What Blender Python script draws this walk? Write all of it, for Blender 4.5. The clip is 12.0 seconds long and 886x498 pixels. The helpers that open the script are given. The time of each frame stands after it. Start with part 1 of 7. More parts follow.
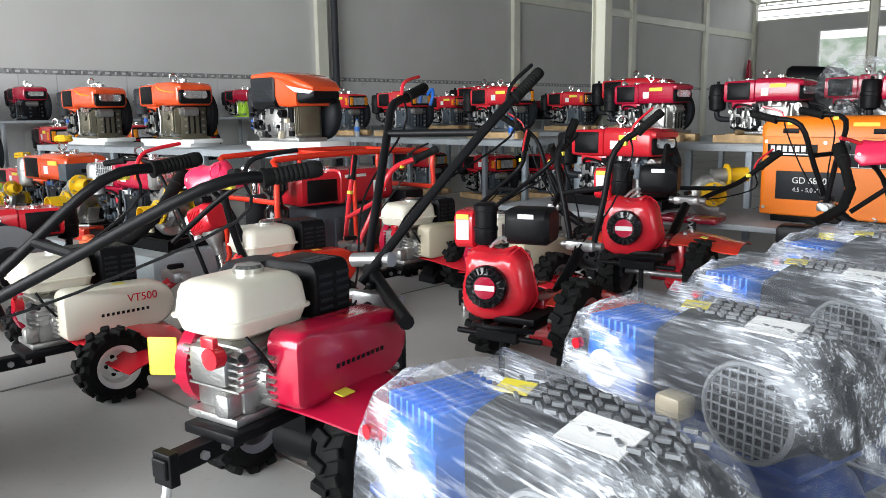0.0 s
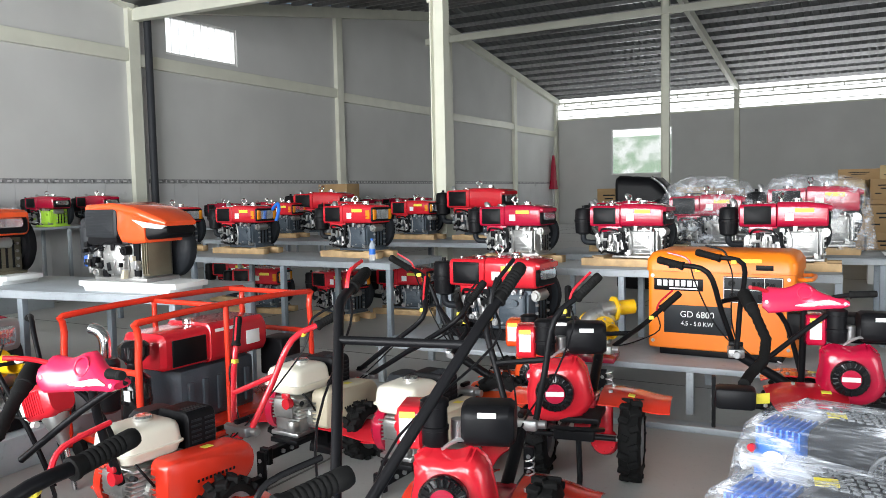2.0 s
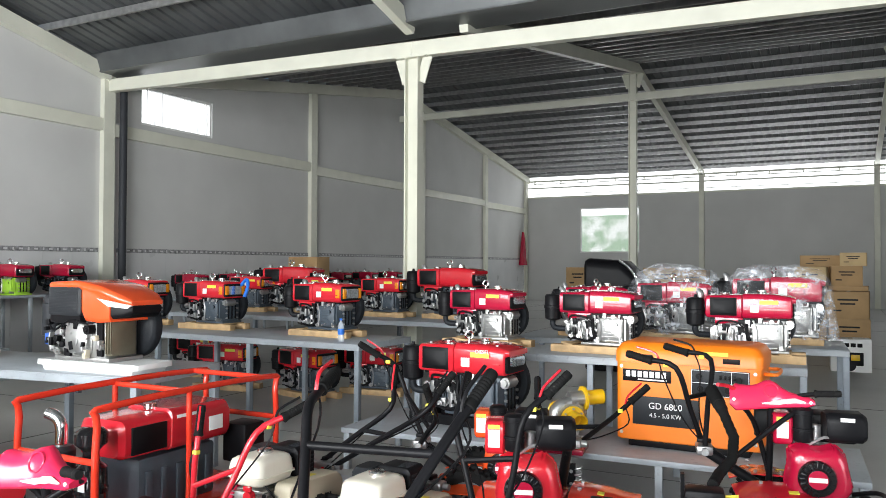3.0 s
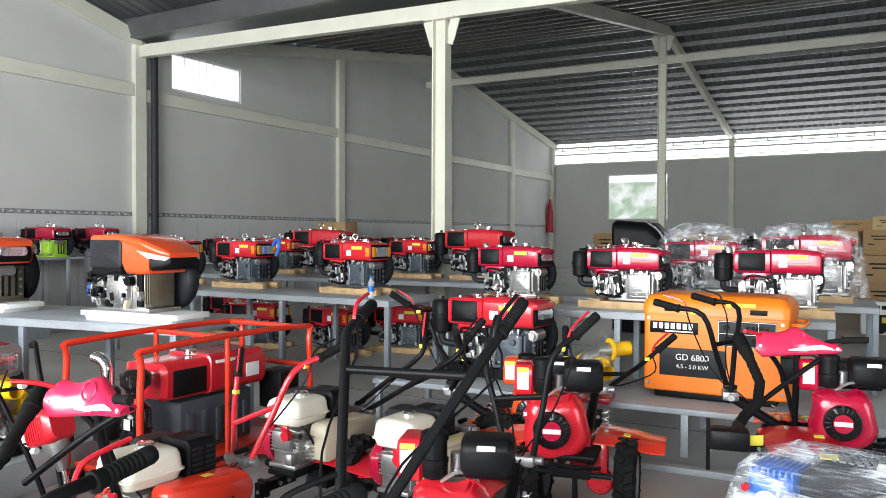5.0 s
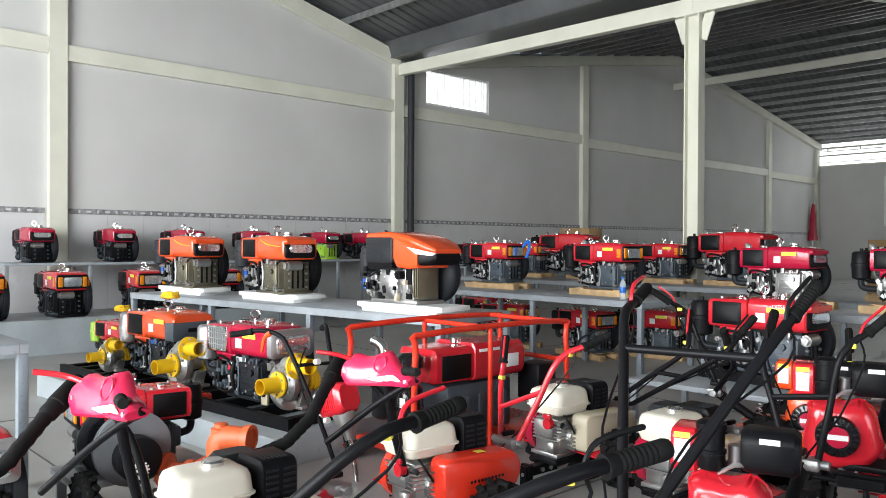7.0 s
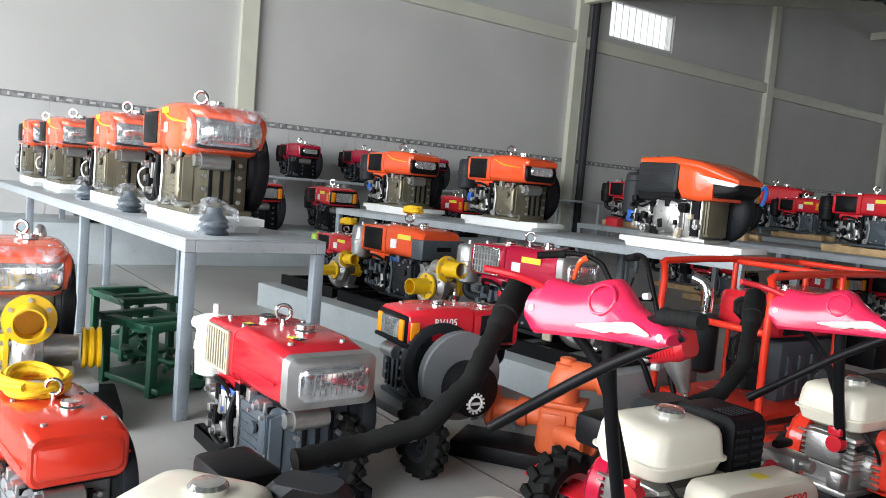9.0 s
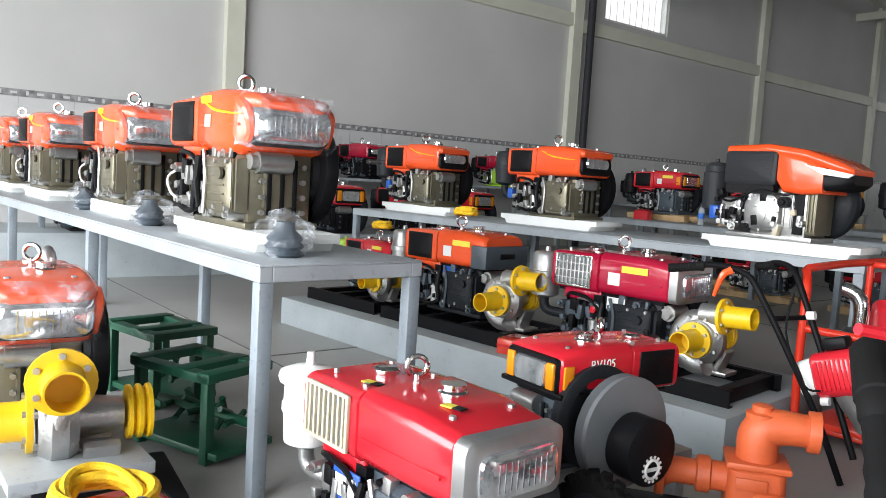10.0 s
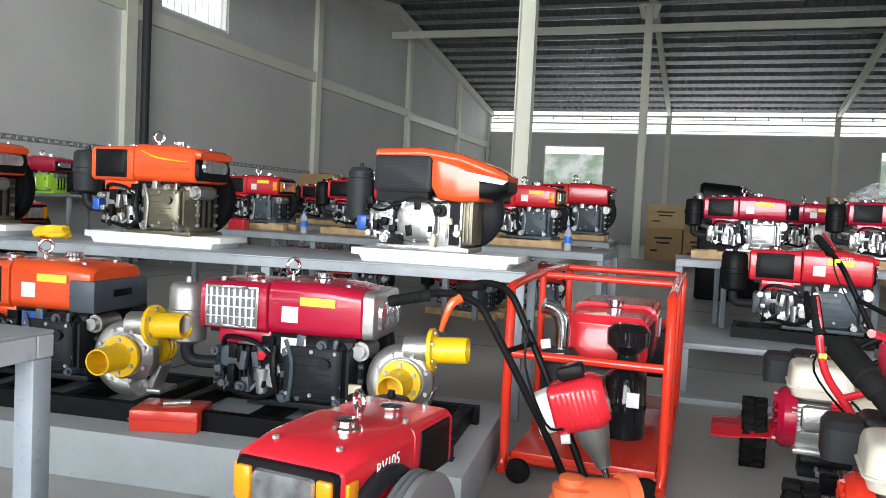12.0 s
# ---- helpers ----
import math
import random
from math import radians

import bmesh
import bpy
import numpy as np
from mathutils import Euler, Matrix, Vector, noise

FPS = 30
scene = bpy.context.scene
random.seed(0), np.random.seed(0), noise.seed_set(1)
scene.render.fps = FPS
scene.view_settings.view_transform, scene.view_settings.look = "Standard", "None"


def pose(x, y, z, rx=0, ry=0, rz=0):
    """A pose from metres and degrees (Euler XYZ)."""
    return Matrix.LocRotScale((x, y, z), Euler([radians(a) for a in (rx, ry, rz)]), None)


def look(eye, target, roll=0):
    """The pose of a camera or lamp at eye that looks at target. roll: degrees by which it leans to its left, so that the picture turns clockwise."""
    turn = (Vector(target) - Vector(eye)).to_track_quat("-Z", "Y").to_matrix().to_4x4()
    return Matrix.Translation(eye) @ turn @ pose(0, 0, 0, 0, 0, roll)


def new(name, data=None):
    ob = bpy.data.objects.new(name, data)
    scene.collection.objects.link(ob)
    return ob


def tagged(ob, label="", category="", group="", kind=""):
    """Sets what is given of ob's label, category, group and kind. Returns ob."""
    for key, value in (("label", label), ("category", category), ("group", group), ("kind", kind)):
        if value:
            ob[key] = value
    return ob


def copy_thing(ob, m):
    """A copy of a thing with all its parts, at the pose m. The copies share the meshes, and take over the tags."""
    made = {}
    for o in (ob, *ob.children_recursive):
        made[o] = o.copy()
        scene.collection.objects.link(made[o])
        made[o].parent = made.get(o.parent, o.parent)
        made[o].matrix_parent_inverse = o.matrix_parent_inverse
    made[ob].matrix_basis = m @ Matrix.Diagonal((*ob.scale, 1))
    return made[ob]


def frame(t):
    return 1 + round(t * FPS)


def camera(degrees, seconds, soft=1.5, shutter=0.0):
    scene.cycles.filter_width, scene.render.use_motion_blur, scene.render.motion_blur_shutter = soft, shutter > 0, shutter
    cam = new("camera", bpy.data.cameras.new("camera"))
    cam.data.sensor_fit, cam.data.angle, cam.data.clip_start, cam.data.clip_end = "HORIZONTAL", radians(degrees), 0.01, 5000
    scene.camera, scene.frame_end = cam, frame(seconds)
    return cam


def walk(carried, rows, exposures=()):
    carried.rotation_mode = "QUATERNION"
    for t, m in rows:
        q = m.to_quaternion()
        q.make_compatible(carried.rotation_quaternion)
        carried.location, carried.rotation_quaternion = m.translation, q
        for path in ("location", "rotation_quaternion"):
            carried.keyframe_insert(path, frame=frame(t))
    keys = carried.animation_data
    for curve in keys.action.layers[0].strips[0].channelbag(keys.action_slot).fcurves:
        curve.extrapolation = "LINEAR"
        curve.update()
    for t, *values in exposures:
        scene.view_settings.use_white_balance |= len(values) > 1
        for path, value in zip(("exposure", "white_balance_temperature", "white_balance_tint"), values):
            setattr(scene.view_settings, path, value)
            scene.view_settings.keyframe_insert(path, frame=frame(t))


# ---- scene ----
cam = camera(59.7, 12.0, 0.9)
PATH = [
    (0, (1.005, 1.919, 1.137), (-0.359, 3.339, 0.788), -0.8),
    (0.2, (0.888, 1.951, 1.147), (-0.368, 3.472, 0.818), -0.1),
    (0.5, (0.713, 2.013, 1.18), (-0.455, 3.623, 0.977), -2.7),
    (1, (0.434, 2.173, 1.359), (-0.613, 3.872, 1.242), -3.4),
    (1.5, (0.294, 2.113, 1.418), (-0.647, 3.874, 1.3), -1.5),
    (2, (0.251, 2.015, 1.518), (-0.737, 3.748, 1.374), -1.2),
    (2.5, (0.229, 1.989, 1.617), (-0.801, 3.703, 1.588), -0.2),
    (3, (0.245, 2.004, 1.625), (-0.674, 3.779, 1.665), 0.2),
    (3.2, (0.266, 2.025, 1.624), (-0.528, 3.86, 1.669), 0.1),
    (4.8, (0.262, 1.952, 1.516), (-0.523, 3.792, 1.496), -0.1),
    (5, (0.265, 1.918, 1.502), (-0.714, 3.662, 1.464), 0.2),
    (5.5, (0.226, 1.888, 1.459), (-1.056, 3.421, 1.415), -0.9),
    (6, (0.181, 1.91, 1.403), (-1.212, 3.345, 1.349), -0.2),
    (6.5, (0.195, 1.885, 1.411), (-1.25, 3.268, 1.36), 0.1),
    (6.7, (0.219, 1.849, 1.417), (-1.228, 3.229, 1.394), 0.1),
    (8.3, (-0.458, 1.429, 1.141), (-2.03, 2.66, 1.025), 3.1),
    (8.5, (-0.677, 1.402, 1.112), (-2.273, 2.599, 0.97), 3.3),
    (9, (-1.17, 1.318, 1.15), (-2.792, 2.477, 0.989), 4.8),
    (9.5, (-1.638, 1.21, 1.146), (-3.207, 2.436, 0.959), 4.3),
    (10, (-2.169, 1.239, 1.152), (-3.732, 2.474, 0.974), 3.5),
    (10.5, (-2.583, 1.246, 1.133), (-3.978, 2.672, 1.002), 3.9),
    (11, (-2.886, 1.318, 1.115), (-4.04, 2.939, 0.911), 3.7),
    (11.5, (-3.07, 1.52, 1.158), (-4.121, 3.218, 1.035), 2.9),
    (12, (-3.17, 1.652, 1.157), (-3.813, 3.543, 1.052), 2.8),
]
walk(cam, [(t, look(eye, target, roll)) for t, eye, target, roll in PATH], [(0.0,-0.3),(0.6,-0.2),(1.2,0.05),(3.0,0.1),(6.5,0.05),(8.4,-0.62),(10.5,-0.6),(11.4,-0.38),(12.0,-0.36)])

# ---- world and light ----
world = bpy.data.worlds.new("world")
scene.world = world
world.use_nodes = True
wn = world.node_tree
sky = wn.nodes.new("ShaderNodeTexSky")
sky.sky_type = "NISHITA"
sky.sun_disc = False
sky.sun_elevation, sky.sun_rotation = radians(50), radians(200)
wn.links.new(sky.outputs[0], wn.nodes["Background"].inputs[0])
wn.nodes["Background"].inputs[1].default_value = 0.15
sun_data = bpy.data.lights.new("sun", "SUN")
sun_data.energy, sun_data.angle, sun_data.color = 1.2, radians(12), (1, 0.97, 0.92)
sun = new("sun", sun_data)
sun.matrix_world = pose(0, 0, 20, 40, 0, 20)


def sky_lamp(name, m, w, h, power, color=(0.95, 0.98, 1.0)):
    """Skylight that comes in through an opening."""
    d = bpy.data.lights.new(name, "AREA")
    d.shape, d.size, d.size_y, d.energy, d.color = "RECTANGLE", w, h, power, color
    ob = new(name, d)
    ob.matrix_world = m
    return ob


sky_lamp("door_daylight", look((-3.5, -4.2, 2.5), (-3.5, 6.0, 0.2)), 12.0, 4.4, 3250)
sky_lamp("side_daylight", look((10.6, 2.0, 2.6), (-6.0, 1.5, 0.2)), 6.0, 4.4, 420)
sky_lamp("louvre_daylight", look((-2.0, 35.1, 5.1), (-2.0, 20.0, 1.0)), 20.0, 0.8, 120)
sky_lamp("window_daylight", look((-8.6, 35.3, 3.1), (-8.6, 20.0, 1.5)), 2.5, 1.8, 60)


# ---- materials ----
def mat(name, color, rough=0.5, metal=0.0, vary=0.12, scale=3.0, grain=60.0, bump=0.04, coat=0.0, speck=0.0):
    """A painted or raw surface with broad wear and fine grain."""
    m = bpy.data.materials.new(name)
    m.use_nodes = True
    n, l = m.node_tree.nodes, m.node_tree.links
    b = n["Principled BSDF"]
    b.inputs["Metallic"].default_value = metal
    b.inputs["Coat Weight"].default_value = coat
    if max(color) < 0.05:
        b.inputs["Specular IOR Level"].default_value = 0.12
    tc = n.new("ShaderNodeTexCoord")
    big = n.new("ShaderNodeTexNoise")
    big.inputs["Scale"].default_value, big.inputs["Detail"].default_value = scale, 6
    fine = n.new("ShaderNodeTexNoise")
    fine.inputs["Scale"].default_value, fine.inputs["Detail"].default_value = grain, 3
    l.new(tc.outputs["Object"], big.inputs["Vector"])
    l.new(tc.outputs["Object"], fine.inputs["Vector"])
    ramp = n.new("ShaderNodeValToRGB")
    e = ramp.color_ramp.elements
    e[0].position, e[1].position = 0.3, 0.7
    e[0].color = (*[c * (1 - vary) for c in color], 1)
    e[1].color = (*[min(1, c * (1 + vary)) for c in color], 1)
    l.new(big.outputs["Fac"], ramp.inputs["Fac"])
    out = ramp.outputs["Color"]
    if speck:
        mix = n.new("ShaderNodeMix")
        mix.data_type = "RGBA"
        sr = n.new("ShaderNodeValToRGB")
        sr.color_ramp.elements[0].position, sr.color_ramp.elements[1].position = 0.60, 0.72
        l.new(fine.outputs["Fac"], sr.inputs["Fac"])
        mul = n.new("ShaderNodeMath")
        mul.operation = "MULTIPLY"
        mul.inputs[1].default_value = speck
        l.new(sr.outputs["Color"], mul.inputs[0])
        l.new(mul.outputs[0], mix.inputs["Factor"])
        l.new(out, mix.inputs["A"])
        mix.inputs["B"].default_value = (0.09, 0.08, 0.07, 1)
        out = mix.outputs["Result"]
    l.new(out, b.inputs["Base Color"])
    rr = n.new("ShaderNodeMapRange")
    rr.inputs["To Min"].default_value, rr.inputs["To Max"].default_value = max(0.03, rough - 0.1), min(1, rough + 0.12)
    l.new(big.outputs["Fac"], rr.inputs["Value"])
    l.new(rr.outputs["Result"], b.inputs["Roughness"])
    if bump:
        bn = n.new("ShaderNodeBump")
        bn.inputs["Strength"].default_value, bn.inputs["Distance"].default_value = bump, 0.01
        l.new(fine.outputs["Fac"], bn.inputs["Height"])
        l.new(bn.outputs["Normal"], b.inputs["Normal"])
    return m


def glass_mat(name, tint, rough, alpha):
    """Thin clear film or pane: mostly see-through, with gloss."""
    m = bpy.data.materials.new(name)
    m.use_nodes = True
    n, l = m.node_tree.nodes, m.node_tree.links
    b = n["Principled BSDF"]
    b.inputs["Base Color"].default_value = (*tint, 1)
    b.inputs["Roughness"].default_value = rough
    b.inputs["Alpha"].default_value = alpha
    return m


def film_mat(name, stretch, base, peak):
    """Stretch film: clear and glossy, with fine strands where it is drawn tight. Reflected daylight is painted into the
    alpha as bright strands and white patches.
    """
    m = bpy.data.materials.new(name)
    m.use_nodes = True
    n, l = m.node_tree.nodes, m.node_tree.links
    b = n["Principled BSDF"]
    b.inputs["Base Color"].default_value = (0.82, 0.86, 0.92, 1)
    b.inputs["Roughness"].default_value = 0.16
    tc = n.new("ShaderNodeTexCoord")

    def layer(scale, turn, lo, hi, detail):
        mp = n.new("ShaderNodeMapping")
        mp.inputs["Scale"].default_value = scale
        mp.inputs["Rotation"].default_value = turn
        l.new(tc.outputs["Object"], mp.inputs["Vector"])
        nz = n.new("ShaderNodeTexNoise")
        nz.inputs["Scale"].default_value, nz.inputs["Detail"].default_value, nz.inputs["Distortion"].default_value = 1.0, detail, 0.5
        l.new(mp.outputs["Vector"], nz.inputs["Vector"])
        r = n.new("ShaderNodeMapRange")
        r.inputs["From Min"].default_value, r.inputs["From Max"].default_value = lo, hi
        l.new(nz.outputs["Fac"], r.inputs["Value"])
        return nz.outputs["Fac"], r.outputs["Result"]

    def op(kind, p, q):
        x = n.new("ShaderNodeMath")
        x.operation = kind
        for i, v in enumerate((p, q)):
            if isinstance(v, float):
                x.inputs[i].default_value = v
            else:
                l.new(v, x.inputs[i])
        return x.outputs[0]

    h1, s1 = layer(stretch, (0.25, 0.55, 0.1), 0.52, 0.70, 7)
    h2, s2 = layer((stretch[0] * 1.5, stretch[1] * 1.6, stretch[2] * 0.4), (0.9, -0.4, 0.5), 0.56, 0.72, 6)
    # broad white patches: highlights of the doorway, put into the alpha
    h3, s3 = layer((4.0, 7.0, 7.0), (0.0, 0.3, 0.2), 0.46, 0.64, 3)
    alpha = op("ADD", base, op("MULTIPLY", op("ADD", op("MULTIPLY", op("MAXIMUM", s1, s2), op("ADD", 0.18, op("MULTIPLY", s3, 0.82))), op("MULTIPLY", op("MULTIPLY", s3, s3), 0.5)), peak))
    l.new(alpha, b.inputs["Alpha"])
    bn = n.new("ShaderNodeBump")
    bn.inputs["Strength"].default_value, bn.inputs["Distance"].default_value = 0.6, 0.015
    l.new(op("ADD", h1, op("MULTIPLY", h3, 1.5)), bn.inputs["Height"])
    l.new(bn.outputs["Normal"], b.inputs["Normal"])
    return m


def glow_mat(name, color, strength):
    m = bpy.data.materials.new(name)
    m.use_nodes = True
    n, l = m.node_tree.nodes, m.node_tree.links
    em = n.new("ShaderNodeEmission")
    em.inputs["Color"].default_value, em.inputs["Strength"].default_value = (*color, 1), strength
    l.new(em.outputs[0], n["Material Output"].inputs["Surface"])
    return m


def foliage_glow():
    """Bright trees and sky seen beyond the far window, their daylight painted in as emission."""
    m = bpy.data.materials.new("garden_glow")
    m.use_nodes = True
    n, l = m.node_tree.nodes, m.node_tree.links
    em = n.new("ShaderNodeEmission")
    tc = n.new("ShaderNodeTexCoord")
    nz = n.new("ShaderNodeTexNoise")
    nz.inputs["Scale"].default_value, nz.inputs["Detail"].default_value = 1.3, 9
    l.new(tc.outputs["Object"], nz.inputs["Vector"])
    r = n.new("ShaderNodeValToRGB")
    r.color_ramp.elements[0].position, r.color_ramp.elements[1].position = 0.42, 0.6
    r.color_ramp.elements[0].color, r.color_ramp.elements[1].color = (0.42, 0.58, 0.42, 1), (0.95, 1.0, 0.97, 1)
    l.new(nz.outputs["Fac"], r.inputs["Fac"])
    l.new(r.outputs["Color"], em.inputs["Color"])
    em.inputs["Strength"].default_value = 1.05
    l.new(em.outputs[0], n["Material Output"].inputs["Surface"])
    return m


WALL = mat("wall_plaster", (0.58, 0.58, 0.565), 0.75, vary=0.05, scale=0.8, grain=40, bump=0.05)
TILE = mat("wall_tile", (0.6, 0.6, 0.6), 0.3, vary=0.05, scale=1.5, bump=0.0)
STRIP = mat("tile_strip", (0.25, 0.25, 0.255), 0.4, vary=0.5, scale=14, bump=0.0)
CREAM = mat("cream_steel_paint", (0.68, 0.68, 0.58), 0.45, vary=0.06, scale=2, bump=0.02)
DARKPIPE = mat("dark_pipe", (0.035, 0.037, 0.042), 0.45)
ROOF = mat("roof_sheet", (0.12, 0.127, 0.13), 0.38, metal=0.45, vary=0.25, scale=1.2, grain=25, bump=0.03)
CONCRETE = mat("polished_concrete", (0.40, 0.40, 0.385), 0.42, vary=0.14, scale=0.9, grain=30, bump=0.03, speck=0.12)
JOINT = mat("floor_joint", (0.16, 0.16, 0.15), 0.8)
TABLE = mat("grey_table_paint", (0.33, 0.36, 0.385), 0.4, vary=0.15, scale=4, grain=25, bump=0.03, speck=0.25)
TABLELEG = mat("blue_grey_leg_paint", (0.24, 0.275, 0.31), 0.45, vary=0.16, scale=5, speck=0.3)
PLINTH = mat("plinth_paint", (0.37, 0.41, 0.43), 0.5, vary=0.12, scale=3, grain=30, speck=0.2)
SILL = mat("white_frame", (0.8, 0.8, 0.78), 0.5)
PANE = glass_mat("window_pane", (0.9, 0.95, 1.0), 0.05, 0.12)
GLOW = glow_mat("sky_glow", (0.95, 0.98, 1.0), 2.4)
GARDEN = foliage_glow()

RED = mat("red_paint", (0.57, 0.016, 0.028), 0.22, vary=0.08, coat=0.3, bump=0.0)
CRIMSON = mat("crimson_paint", (0.40, 0.006, 0.035), 0.22, vary=0.08, coat=0.3, bump=0.0)
VERMILION = mat("vermilion_paint", (0.66, 0.035, 0.015), 0.22, vary=0.1, coat=0.3, bump=0.0)
PINK = mat("pink_red_plastic", (0.66, 0.02, 0.075), 0.22, vary=0.06, coat=0.3, bump=0.0)
ORANGE = mat("orange_paint", (0.78, 0.085, 0.018), 0.22, vary=0.1, coat=0.3, bump=0.0)
GENORANGE = mat("generator_orange", (0.85, 0.20, 0.008), 0.4, vary=0.06, bump=0.02)
RUST = mat("orange_cast_primer", (0.55, 0.10, 0.03), 0.5, vary=0.15, scale=6, grain=80, bump=0.15)
GLOSSBLACK = mat("glossy_black_plastic", (0.008, 0.008, 0.009), 0.14, vary=0.1, bump=0.0, coat=0.6)
# black parts, and the blocks that paint shade into the engine castings
BLACK = mat("black_paint_and_shade", (0.006, 0.006, 0.007), 0.42, vary=0.2, bump=0.02)
RUBBER = mat("black_rubber", (0.008, 0.008, 0.008), 0.75, vary=0.3, scale=10, bump=0.1)
DARKCAST = mat("dark_grey_cast", (0.016, 0.018, 0.021), 0.42, vary=0.2, scale=8, grain=90, bump=0.15)
GREYCAST = mat("blue_grey_cast", (0.055, 0.072, 0.09), 0.45, vary=0.15, scale=7, grain=90, bump=0.15)
OLIVE = mat("olive_bronze_cast", (0.17, 0.155, 0.11), 0.33, metal=0.6, vary=0.18, scale=7, grain=90, bump=0.15)
ALU = mat("cast_aluminium", (0.42, 0.42, 0.41), 0.34, metal=0.85, vary=0.18, scale=9, grain=110, bump=0.2)
CHROME = mat("chrome", (0.7, 0.7, 0.7), 0.14, metal=1.0, vary=0.06, bump=0.0)
STEEL = mat("worn_steel", (0.42, 0.42, 0.42), 0.36, metal=0.8, vary=0.2, scale=9)
CREAMTANK = mat("cream_tank_plastic", (0.72, 0.68, 0.57), 0.32, vary=0.05, bump=0.0, coat=0.2)
BEIGE = mat("beige_cover", (0.52, 0.46, 0.34), 0.38, vary=0.07, bump=0.0)
YELLOW = mat("yellow_paint", (0.75, 0.46, 0.008), 0.38, vary=0.12, scale=8, bump=0.05)
YELLOWTAG = mat("yellow_tag", (0.78, 0.66, 0.06), 0.55, vary=0.06)
ROPE = mat("yellow_rope", (0.80, 0.50, 0.01), 0.7, vary=0.2, scale=40, grain=200, bump=0.4)
WHITE = mat("white_plastic", (0.78, 0.78, 0.76), 0.35, vary=0.05, bump=0.0)
FOAM = mat("white_foam", (0.72, 0.73, 0.72), 0.8, vary=0.06, grain=150, bump=0.15)
TIMBER = mat("pale_timber", (0.52, 0.35, 0.18), 0.7, vary=0.25, scale=9, grain=70, bump=0.1)
CARTON = mat("brown_cardboard", (0.42, 0.27, 0.13), 0.8, vary=0.12, scale=3, bump=0.03)
CARTONLIGHT = mat("pale_cardboard", (0.52, 0.38, 0.20), 0.8, vary=0.12, scale=3, bump=0.03)
BLUE = mat("blue_casing", (0.012, 0.15, 0.62), 0.35, vary=0.1, bump=0.0)
NAVY = mat("navy_tank_paint", (0.012, 0.045, 0.19), 0.35, vary=0.12, bump=0.0)
CHARCOAL = mat("charcoal_casing", (0.025, 0.027, 0.03), 0.4, vary=0.15)
MESHGREY = mat("mesh_grey", (0.15, 0.16, 0.17), 0.5, vary=0.1)
GREEN = mat("dark_green_frame", (0.008, 0.075, 0.04), 0.42, vary=0.2, scale=8)
LIME = mat("lime_green_paint", (0.35, 0.60, 0.05), 0.4)
LAMPGLASS = mat("lamp_glass", (0.72, 0.74, 0.77), 0.08, metal=0.85, vary=0.3, scale=30, bump=0.0, coat=0.8)
AMBER = mat("amber_lens", (0.75, 0.25, 0.01), 0.2, vary=0.1, bump=0.0)
DIALBLUE = mat("blue_plate", (0.02, 0.10, 0.45), 0.35, vary=0.1, bump=0.0)
STICKER = mat("white_sticker", (0.75, 0.75, 0.74), 0.45, vary=0.05, bump=0.0)
FILM = film_mat("stretch_film", (6.0, 85.0, 120.0), 0.05, 1.0)
CLEAR = film_mat("clear_wrap", (14.0, 18.0, 22.0), 0.03, 0.6)
BOTTLE = glass_mat("clear_bottle", (0.75, 0.82, 0.88), 0.05, 0.35)


# ---- mesh helpers ----
def part(name, bm, material, parent=None, label="", smooth=True):
    me = bpy.data.meshes.new(name)
    bmesh.ops.recalc_face_normals(bm, faces=bm.faces[:])
    bm.to_mesh(me)
    bm.free()
    if smooth:
        me.polygons.foreach_set("use_smooth", [True] * len(me.polygons))
        me.set_sharp_from_angle(angle=radians(38))
    me.materials.append(material)
    ob = new(name, me)
    ob.parent = parent
    if label:
        ob["label"] = label
    return ob


def box(bm, c, s, bev=0.0, rz=0.0, rx=0.0, ry=0.0, seg=2):
    m = pose(*c, rx, ry, rz) @ Matrix.Diagonal((*s, 1))
    vs = bmesh.ops.create_cube(bm, size=1, matrix=m)["verts"]
    if bev:
        es = list({e for v in vs for e in v.link_edges})
        bmesh.ops.bevel(bm, geom=es, offset=bev, segments=seg, affect="EDGES", profile=0.5)
    return bm


def boxb(c, s, bev=0.0, rz=0.0, rx=0.0, ry=0.0, seg=2):
    return box(bmesh.new(), c, s, bev, rz, rx, ry, seg)


def cyl(bm, p0, p1, r0, r1=None, seg=16):
    p0, p1 = Vector(p0), Vector(p1)
    d = p1 - p0
    m = Matrix.Translation((p0 + p1) / 2) @ d.to_track_quat("Z", "Y").to_matrix().to_4x4()
    bmesh.ops.create_cone(bm, cap_ends=True, segments=seg, radius1=r0, radius2=r0 if r1 is None else r1, depth=d.length, matrix=m)
    return bm


def cylb(p0, p1, r0, r1=None, seg=16):
    return cyl(bmesh.new(), p0, p1, r0, r1, seg)


def skin(bm, rings, caps=True, closed=False):
    vs = [[bm.verts.new(p) for p in ring] for ring in rings]
    n = len(vs[0])
    pairs = list(zip(vs, vs[1:])) + ([(vs[-1], vs[0])] if closed else [])
    for a, b in pairs:
        for i in range(n):
            j = (i + 1) % n
            bm.faces.new((a[i], a[j], b[j], b[i]))
    if caps and not closed:
        bm.faces.new(vs[0][::-1])
        bm.faces.new(vs[-1])
    return bm


